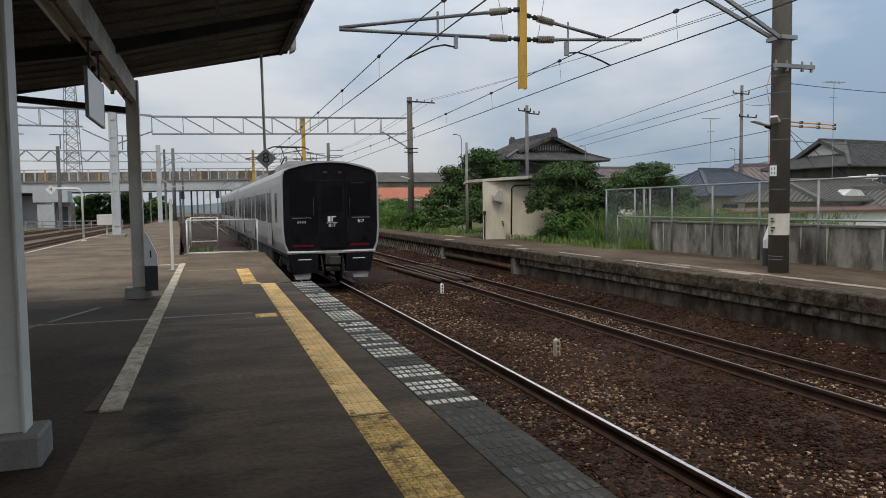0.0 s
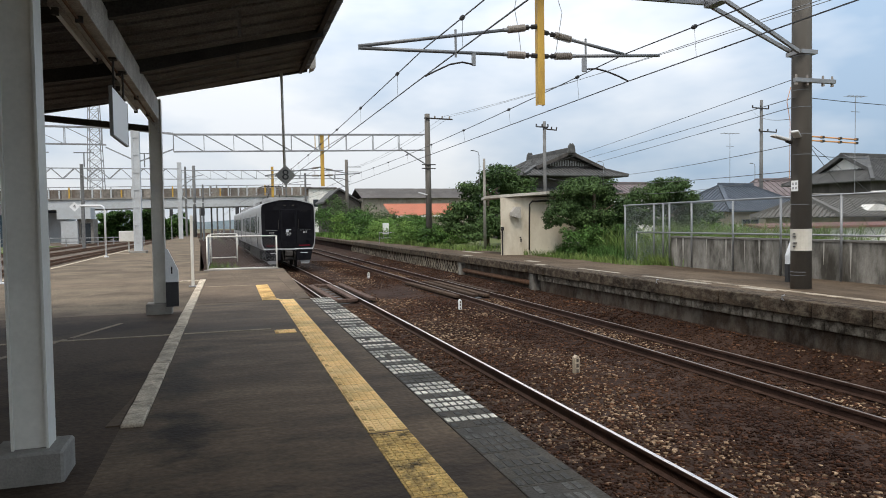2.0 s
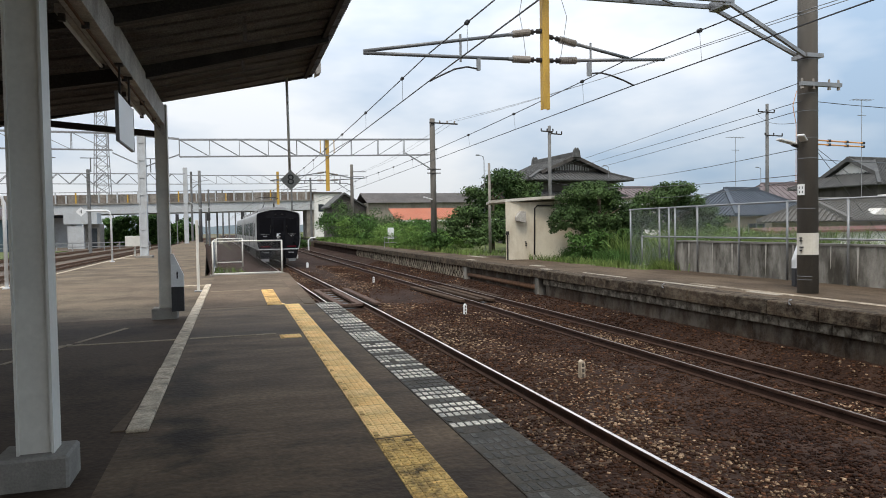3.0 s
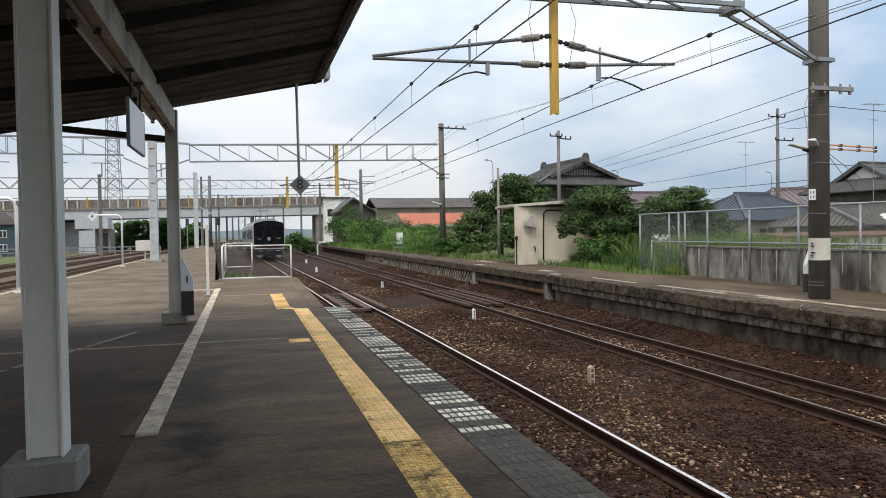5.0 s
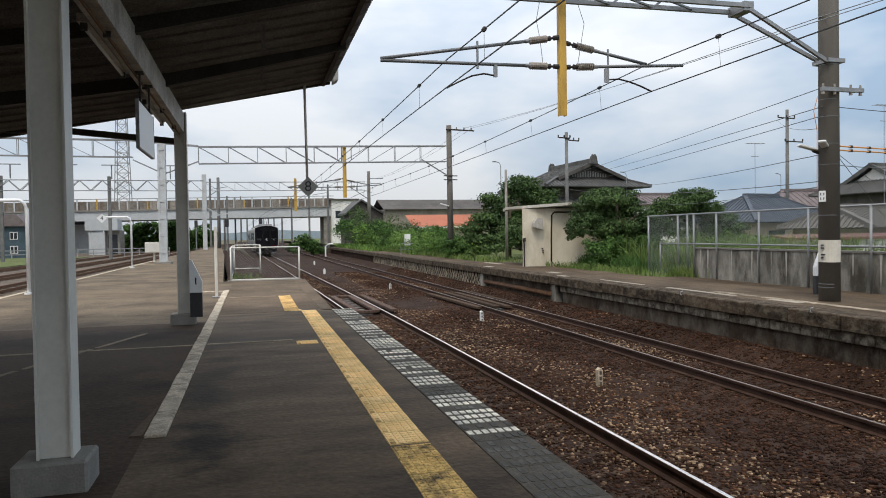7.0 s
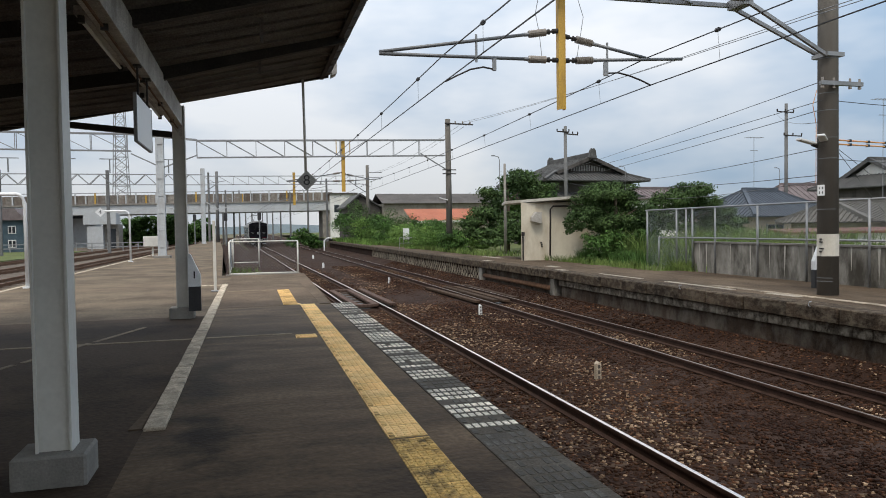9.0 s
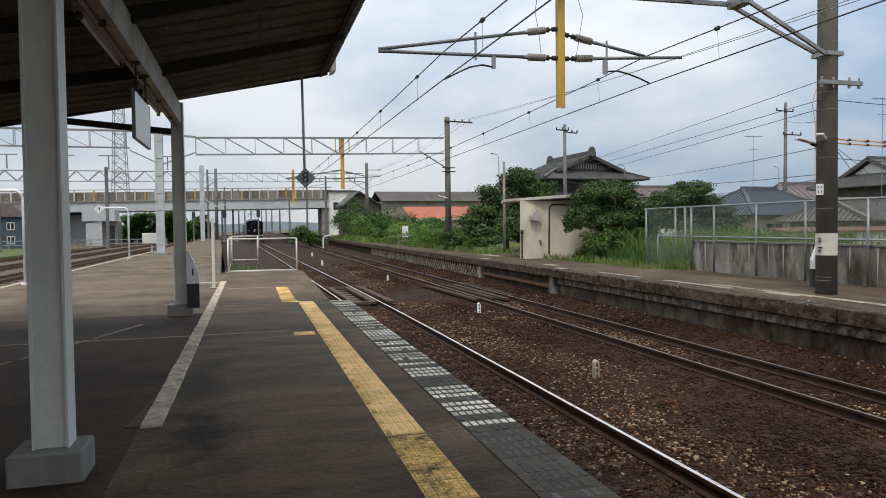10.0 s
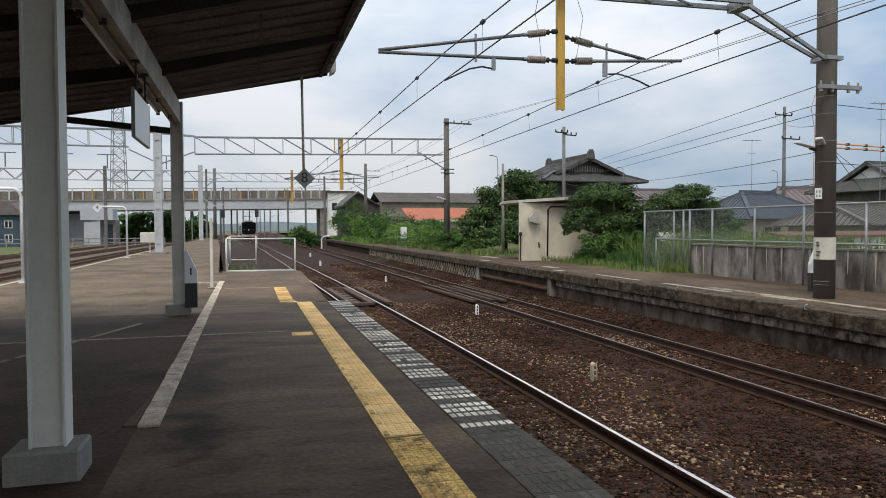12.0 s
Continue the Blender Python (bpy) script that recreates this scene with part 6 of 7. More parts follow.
def make_plants():
    make_tree("broad dark green tree leaning over the hut", 14.8, 26.2, 0, [(14.3, 26.4, 2.8, 0.85, 0.8, 0.6), (15.2, 26.6, 2.75, 0.8, 0.8, 0.6), (13.7, 26.4, 2.2, 0.85, 0.7, 0.5), (15.7, 26.5, 2.1, 0.9, 0.8, 0.75), (13.0, 26.3, 1.7, 0.45, 0.5, 0.4), (12.75, 26.3, 1.4, 0.25, 0.3, 0.3), (14.6, 26.4, 1.9, 1.1, 0.8, 0.8), (15.2, 26.4, 1.2, 1.1, 0.7, 0.8), (14.3, 26.2, 1.1, 0.8, 0.6, 0.7), (16.3, 26.5, 1.3, 0.8, 0.6, 0.8)], 34000, 0.052, LEAF_DARK, 31)
    make_tree("low dark green thicket behind the fence beside the hut", 14.6, 25.6, 0, [(13.5, 25.6, 0.7, 0.6, 0.5, 0.6), (14.5, 25.7, 0.8, 0.8, 0.5, 0.7), (15.5, 25.6, 0.7, 0.7, 0.5, 0.65), (16.3, 25.8, 0.8, 0.6, 0.5, 0.6)], 6500, 0.055, LEAF, 35, trunk=False)
    make_tree("rounded dark green tree behind the fence", 21.2, 30.2, -0.1, [(20.9, 30, 3.2, 0.9, 0.9, 0.65), (21.9, 30.3, 2.95, 0.95, 0.9, 0.8), (20.0, 30, 2.4, 1.0, 0.9, 0.85), (22.9, 30.4, 2.0, 1.1, 0.9, 0.85), (21.2, 30, 1.6, 2.0, 1.0, 1.1), (23.6, 30.2, 1.4, 0.8, 0.8, 0.6), (19.3, 30, 1.6, 0.7, 0.8, 0.7)], 26000, 0.06, LEAF_DARK, 32)
    make_tree("tall dense dark green tree beside the hut", 15.2, 40, 0, [(14.3, 40, 3.0, 1.1, 1.2, 0.9), (15.9, 40.5, 4.25, 1.1, 1.2, 0.8), (17.0, 41, 3.9, 1.3, 1.2, 0.9), (18.0, 41.2, 3.5, 1.0, 1.0, 0.8), (13.4, 39.5, 2.2, 1.2, 1.1, 1.0), (14.8, 39, 1.8, 1.5, 1.2, 1.1), (17.6, 41, 3.0, 1.2, 1.0, 1.0), (13.3, 37.5, 0.9, 1.1, 1.0, 0.8), (14.6, 37.6, 1.0, 1.2, 1.0, 0.9), (16.0, 38.5, 1.4, 1.2, 1.0, 1.1), (12.9, 39.5, 1.5, 0.9, 0.9, 0.8)], 24000, 0.085, LEAF_DARK, 33)
    make_tree("dark green tree on the bank", 17.8, 44, 0, [(17.2, 44, 3.2, 1.5, 1.2, 1.2), (18.6, 44, 3.4, 1.2, 1.2, 1.0)], 3200, 0.13, LEAF, 34)
    for k, (x, y, h, r, mat) in enumerate(((11.9, 41, 0.8, 1.1, LEAF), (12.6, 45, 0.9, 1.3, LEAF_LIGHT), (12.2, 49, 1.0, 1.3, LEAF_LIGHT), (13.6, 52, 1.3, 1.6, LEAF), (12.0, 56, 1.0, 1.5, LEAF_LIGHT), (13.2, 60, 1.5, 1.7, LEAF_LIGHT), (15.5, 56, 1.6, 1.7, LEAF), (12.6, 66, 1.7, 2.0, LEAF), (14.6, 70, 2.3, 2.2, LEAF_DARK), (11.8, 74, 1.6, 2.0, LEAF_LIGHT), (14.0, 78, 2.6, 2.3, LEAF_DARK), (11.5, 84, 2.4, 2.1, LEAF), (13.6, 88, 3.1, 2.4, LEAF_DARK), (16.6, 64, 1.5, 2.0, LEAF), (18.0, 74, 1.8, 2.2, LEAF), (14.9, 47.5, 1.0, 1.5, LEAF_LIGHT))):
        make_tree("dense green bush on the railway bank", x, y, 0, [(x, y, h * 0.7, r, r, h * 0.85), (x + 0.7 * r, y + 0.5, h * 0.4, r * 0.8, r, h * 0.6)] + ([(x - 0.3 * r, y + 0.8, h * 1.3, r * 0.5, r * 0.6, h * 0.4)] if y > 62 and x < 13.7 else []), 5200 if y < 60 else 4200, 0.062 if y < 60 else 0.095, mat, 40 + k, trunk=False)
    make_tree("round green bush beside the line", 6.6, 92, -0.9, [(6.4, 92, 0.4, 1.5, 1.2, 1.3), (8.0, 92.5, 0.1, 1.3, 1.0, 1.0), (5.2, 92, -0.1, 0.9, 1, 0.8)], 2200, 0.16, LEAF, 70, trunk=False)
    make_tree("light green shrub behind the fence", 17.5, 22, 0, [(17.2, 22, 0.9, 0.9, 0.8, 0.6), (18.6, 22.5, 0.8, 1.0, 0.8, 0.6), (16.2, 21, 0.7, 0.7, 0.7, 0.6)], 2800, 0.06, LEAF_LIGHT, 71, trunk=False)
    for k, (x, y) in enumerate(((-14.5, 146), (-17, 148), (-20, 146), (-22.5, 150), (-10.5, 150))):
        make_tree("dark green trees beyond the overbridge", x, y, -1.2, [(x, y, 3.2, 2.0, 2.0, 2.0), (x + 1.4, y, 1.0, 2.0, 1.8, 1.8), (x - 1.0, y, 0.8, 1.8, 1.8, 1.8)], 5200, 0.27, LEAF, 80 + k, trunk=False)
    rng = np.random.default_rng(5)

    def patch(n, x0, x1, y0, y1, h, width, mat, label):
        x, y = x0 + (x1 - x0) * rng.random(3 * n), y0 + (y1 - y0) * rng.random(3 * n)
        keep = (np.sin(x * 2.3 + 1.1 * np.sin(y * 1.7)) + np.sin(y * 2.9 + x) + rng.normal(size=3 * n) * 0.8) > 0.45
        x, y = x[keep][:n], y[keep][:n]
        n = len(x)
        tagged(blades("grass", x, y, np.full(n, -0.06), h, mat, rng=rng, width=width), label, "grass", kind="stuff")
    patch(2600, 12.45, 13.35, 20.0, 30.0, 0.28, 0.012, GRASS, "bright tufted grass along the back of the platform")
    patch(4200, 13.3, 16.5, 22.5, 27.5, 0.5, 0.013, LEAF, "tall green reeds beside the hut")
    patch(4200, 14.2, 20.5, 17.5, 26.0, 1.15, 0.016, GRASS, "tall light green grass behind the wall")
    patch(3000, 11.4, 13.6, 33, 75, 0.33, 0.02, GRASS, "light green grass along the bank")
    patch(500, 13.3, 13.5, 18.2, 20.6, 0.35, 0.012, GRASS, "grass tufts at the fence foot")
    patch(1600, 10.2, 12.4, 62, 92, 0.5, 0.05, LEAF_LIGHT, "weeds on the platform ramp")


make_hut()
make_plants()


# ---------- houses ----------
RIBS = []


def lay_ribs(material, roof):
    """The raised rows of tiles noted by roof_face, each a piece on its roof."""
    for p0, p1 in RIBS:
        bm = B()
        bar(bm, p0, p1, 0.11, 0.07)
        part("roof_rib", bm, material, roof)
    RIBS.clear()


def roof_face(bm, o, along, up, length, r0, r1, rib=0.30, thick=0.07, course=0.3):
    """A tiled slope: eave from o along 'along'; 'up' reaches the ridge; the ridge spans r0 to r1 of the eave."""
    o, along, up = Vector(o), Vector(along).normalized(), Vector(up)
    n = along.cross(up).normalized()
    if n.z < 0:
        n = -n
    q = [o, o + along * length, o + along * r1 + up, o + along * r0 + up]
    if r1 - r0 < 1e-3:
        q = q[:3]
    lo = [bm.verts.new(p) for p in q]
    hi = [bm.verts.new(p + n * thick) for p in q]
    k = len(q)
    for i in range(k):
        bm.faces.new((lo[i], lo[(i + 1) % k], hi[(i + 1) % k], hi[i]))
    bm.faces.new(lo[::-1])
    bm.faces.new(hi)
    u = rib / 2
    while u < length:
        f = 1.0
        if r0 > 0 and u < r0:
            f = min(f, u / r0)
        if r1 < length and u > r1:
            f = min(f, (length - u) / (length - r1))
        if f > 0.06:
            a = o + along * u + n * (thick + 0.02)
            RIBS.append((a - up.normalized() * 0.02, a + up * f))
        u += rib


def make_house(label, x, y, turn, w, d, base, wall_h, roof_h, hip, wall_mat, roof_mat, rib=0.3, over=0.5, gable_mat=None, windows=True, gablet=False):
    """A house with its ridge along its own x; hip: how far the ridge ends are drawn in."""
    h = thing("house", label, "house", "houses beyond the railway", at=pose(x, y, base, 0, 0, turn))
    bm = B()
    box(bm, -w / 2, w / 2, -d / 2, d / 2, 0, wall_h)
    part("wall", bm, wall_mat, h)
    if hip < 0.2:
        for sx in (-1, 1):
            bm = B()
            prism(bm, [(-d / 2, wall_h), (d / 2, wall_h), (0, wall_h + roof_h * d / (d + 2 * over))], sx * (w / 2 - 0.01), sx * (w / 2 - 0.12), "x")
            part("gable", bm, gable_mat or wall_mat, h)
            bm = B()
            box(bm, sx * w / 2 - 0.03, sx * w / 2 + 0.03, -0.35, 0.35, wall_h + roof_h * 0.22, wall_h + roof_h * 0.45)
            part("gable_vent", bm, WALL_TIMBER, h)
    L, D = w + 2 * over, d / 2 + over
    z = wall_h - 0.05
    bm = B()
    for s in (-1, 1):
        roof_face(bm, (-L / 2, s * -D, z), (1, 0, 0), (0, s * D, roof_h), L, hip, L - hip, rib)
    if hip >= 0.2:
        for s in (-1, 1):
            roof_face(bm, (s * L / 2, -D, z), (0, 1, 0), (-s * hip, 0, roof_h), 2 * D, D - 0.001, D + 0.001, rib)
    roof = part("roof", bm, roof_mat, h, "rows of ribbed roof tiles")
    lay_ribs(roof_mat, roof)
    bm = B()
    box(bm, -L / 2 + hip - 0.1, L / 2 - hip + 0.1, -0.16, 0.16, z + roof_h + 0.02, z + roof_h + 0.30, 0.03)
    part("ridge", bm, roof_mat, roof)
    if hip >= 0.2:
        for sx in (-1, 1):
            for sy in (-1, 1):
                bm = B()
                bar(bm, (sx * L / 2, sy * D, z + 0.1), (sx * (L / 2 - hip), 0, z + roof_h + 0.1), 0.24, 0.22)
                part("hip_ridge", bm, roof_mat, roof)
    if gablet:
        f = 0.42
        xg, zg, yg = -L / 2 + hip * f, z + roof_h * f, D * (1 - f)
        bm = B()
        prism(bm, [(-yg * 0.8, zg + 0.05), (yg * 0.8, zg + 0.05), (0, z + roof_h - 0.12)], xg + 0.25, xg + 0.35, "x")
        part("gable", bm, WALL_WHITE, h, "white plaster gable")
        for s in (-1, 1):
            bm = B()
            q = [(xg, s * yg, zg + 0.05), (xg, 0, z + roof_h + 0.05), (-L / 2 + hip, 0, z + roof_h + 0.05)]
            lo, hi = [bm.verts.new(p) for p in q], [bm.verts.new((p[0], p[1], p[2] + 0.12)) for p in q]
            for i in range(3):
                bm.faces.new((lo[i], lo[(i + 1) % 3], hi[(i + 1) % 3], hi[i]))
            bm.faces.new(lo)
            bm.faces.new(hi)
            bmesh.ops.recalc_face_normals(bm, faces=bm.faces[:])
            part("gable_slope", bm, roof_mat, roof)
            bm = B()
            bar(bm, (xg - 0.05, s * yg * 1.05, zg), (xg - 0.05, 0, z + roof_h + 0.12), 0.22, 0.26)
            part("barge_tile", bm, roof_mat, roof)
        bm = B()
        box(bm, xg - 0.1, -L / 2 + hip, -0.16, 0.16, z + roof_h + 0.02, z + roof_h + 0.30, 0.03)
        part("ridge", bm, roof_mat, roof)
    if windows:
        for k in range(2):
            bm = B()
            a = -w / 4 + k * w / 2
            box(bm, a - 0.7, a + 0.7, -d / 2 - 0.02, -d / 2 + 0.03, wall_h - 1.5, wall_h - 0.5)
            win = part("window", bm, GLASS_DARK, h)
            bm = B()
            for e in (-0.72, -0.02, 0.68):
                box(bm, a + e, a + e + 0.05, -d / 2 - 0.05, -d / 2 + 0.0, wall_h - 1.55, wall_h - 0.45)
            part("window_frame", bm, GALVANISED, win)
    return h


def make_big_house():
    h = thing("house", "large old house with dark tiled hip-and-gable roof", "house", "houses beyond the railway", at=pose(26.4, 54.2, 0.0, 0, 0, 2))
    bm = B()
    box(bm, -3.6, 3.6, -3.4, 4.2, 0, 5.0)
    part("wall", bm, WALL_TIMBER, h, "dark timber walls")
    bm = B()
    for zz in (4.55, 4.8):
        box(bm, -3.7, 3.7, -3.5, 4.3, zz, zz + 0.1)
    part("eave_beam", bm, WALL_TIMBER, h)
    z = 5.0
    bm = B()
    # lower skirt
    W, F, K = 4.7, 4.6, 5.3
    run = 2.0
    for s in (-1, 1):
        roof_face(bm, (s * W, -F, z), (0, 1, 0), (-s * run, 0, 0.85), F + K, run, F + K - run, 0.32)
    roof_face(bm, (-W, -F, z), (1, 0, 0), (0, run, 0.85), 2 * W, run, 2 * W - run, 0.32)
    roof_face(bm, (-W, K, z), (1, 0, 0), (0, -run, 0.85), 2 * W, run, 2 * W - run, 0.32)
    skirt = part("skirt_roof", bm, TILE_DARK, h, "lower tiled skirt roof")
    lay_ribs(TILE_DARK, skirt)
    for sx in (-1, 1):
        for y0, y1 in ((-F, -F + run), (K, K - run)):
            bm = B()
            bar(bm, (sx * W, y0, z + 0.14), (sx * (W - run), y1, z + 0.95), 0.26, 0.2)
            part("hip_ridge", bm, TILE_DARK, skirt)
    # upper gable roof
    bm = B()
    up = 1.3
    for s in (-1, 1):
        roof_face(bm, (s * 3.1, -F + run - 0.9, z + 0.72), (0, 1, 0), (-s * 3.1, 0, up), F + K - 2 * run + 1.5, 0.0, F + K - 2 * run + 1.5, 0.32)
    top = part("gable_roof", bm, TILE_DARK, h, "upper tiled gable roof")
    lay_ribs(TILE_DARK, top)
    bm = B()
    box(bm, -0.2, 0.2, -F + run - 1.0, K - run + 0.6, z + 0.72 + up, z + 0.72 + up + 0.38, 0.04)
    part("ridge", bm, TILE_DARK, top)
    for y in (-F + run - 1.0, K - run + 0.6):
        bm = B()
        prism(bm, [(-0.34, z + 1.95), (0.34, z + 1.95), (0.26, z + 2.5), (0.10, z + 2.72), (0, z + 2.56), (-0.10, z + 2.72), (-0.26, z + 2.5)], y - 0.1, y + 0.1)
        part("ridge_end_tile", bm, TILE_DARK, top, "ornamental ridge end tile")
    bm = B()
    for s in (-1, 1):
        bar(bm, (s * 3.1, -F + run - 0.92, z + 0.72), (0, -F + run - 0.92, z + 0.68 + up), 0.1, 0.26)
    part("barge_board", bm, WALL_TIMBER, top)
    bm = B()
    prism(bm, [(-2.5, z + 0.85), (2.5, z + 0.85), (0, z + 1.85)], -F + run - 0.25, -F + run - 0.15)
    g = part("gable_wall", bm, WALL_TIMBER, h)
    bm = B()
    for k in range(14):
        x = -1.5 + 0.23 * k
        top_z = z + 0.98 + (1 - abs(x) / 2.4) * 0.48
        box(bm, x - 0.05, x + 0.05, -F + run - 0.32, -F + run - 0.24, z + 0.95, top_z)
    part("lattice", bm, surf("grey_lattice", (0.25, 0.25, 0.24), (0.33, 0.33, 0.32), 2, 0.8, 0.0), g, "grey lattice in the gable")
    bm = B()
    for s in (-1, 1):
        roof_face(bm, (s * 4.4, -4.3, 3.75), (0, 1, 0), (-s * 1.0, 0, 0.4), 8.8, 0.9, 7.9, 0.32)
    roof_face(bm, (-4.4, -4.3, 3.75), (1, 0, 0), (0, 1.0, 0.4), 8.8, 0.9, 7.9, 0.32)
    lay_ribs(TILE_DARK, part("lower_eave", bm, TILE_DARK, h))


def utility_pole(x, y, z0, z1, arms, label, r=0.13, mat=PALE_POLE):
    p = thing("utility_pole", label, "utility pole", "utility poles")
    bm = B()
    tube(bm, [(x, y, z0), (x, y, z1)], r, 10, r * 0.75)
    part("shaft", bm, mat, p, smooth=True)
    for z, a, b in arms:
        bm = B()
        bar(bm, (x + a, y - 0.1, z), (x + b, y - 0.1, z - 0.04), 0.07, 0.07)
        for t in (a, b, (a + b) / 2):
            tube(bm, [(x + t, y - 0.1, z), (x + t, y - 0.1, z + 0.16)], 0.045, 6)
        part("cross_arm", bm, DARK_STEEL, p)


def antenna(x, y, z0, z1):
    a = thing("tv_antenna", "thin rooftop television aerial", "aerial", "rooftop aerials")
    bm = B()
    tube(bm, [(x, y, z0), (x, y, z1)], 0.016, 5)
    part("mast", bm, GALVANISED, a)
    bm = B()
    bar(bm, (x - 0.7, y, z1 - 0.05), (x + 0.7, y, z1 + 0.0), 0.02, 0.02)
    for k in range(6):
        bar(bm, (x - 0.6 + 0.24 * k, y - 0.25, z1 - 0.03), (x - 0.6 + 0.24 * k, y + 0.25, z1 - 0.03), 0.02, 0.02)
    bar(bm, (x - 0.3, y, z1 - 0.9), (x + 0.3, y, z1 - 0.9), 0.03, 0.03)
    part("elements", bm, GALVANISED, a)


def lamp_pole(x, y, z0, z1):
    p = thing("street_lamp", "thin grey street lamp with a short curved arm", "street lamp", "street lamps")
    bm = B()
    tube(bm, [(x, y, z0), (x, y, z1 - 0.3), (x - 0.06, y, z1 - 0.08), (x - 0.35, y, z1)], 0.026, 6)
    part("post", bm, GALVANISED, p)
    bm = B()
    box(bm, x - 0.52, x - 0.3, y - 0.06, y + 0.06, z1 - 0.035, z1 + 0.03, 0.01)
    part("lamp_head", bm, GALVANISED, p)


def make_houses():
    make_big_house()
    make_house("house with blue-grey tiled hip roof", 31.9, 38, 8, 6.6, 5.2, -0.3, 2.2, 1.65, 2.4, WALL_TAN, TILE_BLUE)
    make_house("house with mauve sheet roof behind the others", 43.4, 47, -15, 5.0, 4.5, -0.3, 3.5, 1.3, 1.4, WALL_WHITE, TILE_MAUVE, rib=0.45)
    make_house("low house with weathered grey tiled roof", 31.1, 28.4, 3, 6.8, 4.6, -0.3, 1.8, 0.95, 0.9, WALL_TAN, TILE_GREY)
    make_house("house with white gable wall and grey tiles", 32.0, 26.6, 96, 4.2, 3.0, -0.3, 1.35, 1.0, 0.0, WALL_WHITE, TILE_GREY, over=0.4)
    make_house("tall house with dark tiled hip roof", 48.6, 40.5, 5, 14.0, 6.4, -0.3, 4.2, 2.0, 4.4, WALL_TIMBER, TILE_DARK, gablet=True)
    make_house("house with pinkish grey roof and white wall", 40.3, 64, 0, 6.5, 5.0, -0.3, 4.4, 1.1, 1.5, WALL_WHITE, TILE_MAUVE, rib=0.5)
    s = thing("lean_to", "long lean-to with red-brown sheet roof", "shed")
    bm = B()
    prism(bm, [(23.8, 1.10), (25.0, 1.24), (25.0, 1.14), (23.8, 1.0)], 21.4, 33.0, "x")
    part("roof", bm, ROOF_RED, s)
    bm = B()
    box(bm, 25.0, 31.6, 24.0, 24.9, -0.3, 1.1)
    part("wall", bm, WALL_WHITE, s)
    s = thing("skylight_box", "white box skylight on the grey roof", "skylight")
    bm = B()
    prism(bm, [(29.6, 1.75), (31.0, 1.75), (30.7, 2.05), (30.1, 2.08)], 26.1, 26.8)
    part("box", bm, WALL_WHITE, s)
    s = thing("water_heater", "white solar water heater tank on a roof", "water heater")
    bm = B()
    tube(bm, [(33.9, 29.6, 2.72), (35.6, 29.6, 2.76)], 0.17, 10)
    box(bm, 35.4, 35.9, 29.4, 29.8, 2.7, 3.0, 0.04)
    part("tank", bm, WALL_WHITE, s, smooth=False)
    bm = B()
    box(bm, 33.8, 35.8, 29.3, 30.1, 2.3, 2.56)
    for x in (34.0, 34.8, 35.6):
        box(bm, x - 0.05, x + 0.05, 29.5, 29.8, -0.3, 2.3)
    part("stand", bm, GALVANISED, s)
    utility_pole(34.4, 38.5, -0.3, 9.4, ((8.85, -0.8, 0.5), (7.3, -0.25, 1.15)), "grey utility pole with cross arms among the houses")
    utility_pole(19.1, 40, -0.1, 7.75, ((7.4, -0.6, 0.2), (7.25, 0.1, 0.8)), "brown utility pole in front of the old house")
    utility_pole(13.6, 36.2, 0.0, 5.0, (), "pale thin concrete pole beside the hut", 0.09, CONCRETE)
    antenna(33.1, 40, 3.0, 7.35)
    antenna(34.0, 30.8, 0.0, 8.3)
    for x, y, z, base in ((44.0, 50, 6.25, -0.3), (29.1, 50, 6.25, -0.3), (14.7, 40, 5.85, 0.0)):
        lamp_pole(x, y, base, z)


def make_house_wires():
    w = thing("house_cables", "dark service cables crossing to the houses", "overhead wire", "overhead wires")
    for a, b, s in (((10.97, 11.4, 4.28), (21.7, 46, 5.45), 0.05), ((11.15, 11.5, 3.95), (21.7, 46, 5.15), 0.05), ((11.2, 11.5, 3.78), (21.7, 46, 4.7), 0.05),
                    ((11.3, 11.5, 3.55), (33.4, 38.3, 8.7), 0.3), ((11.2, 11.5, 3.0), (24.5, 44, 4.6), 0.2), ((11.2, 11.5, 2.45), (19.2, 40, 4.2), 0.3),
                    ((11.2, 11.5, 2.35), (26, 44, 3.6), 0.3),
                    ((11.5, 11.7, 4.0), (24, 13, 4.5), 0.2), ((11.5, 11.7, 2.8), (24, 16, 3.6), 0.2), ((11.6, 11.7, 3.1), (16.5, 14.2, 0.9), 0.0), ((11.6, 11.7, 3.1), (19, 14.5, 0.6), 0.0)):
        bm = B()
        tube(bm, sag_line(a, b, s, 10), 0.008, 4)
        part("cable", bm, WIRE, w)


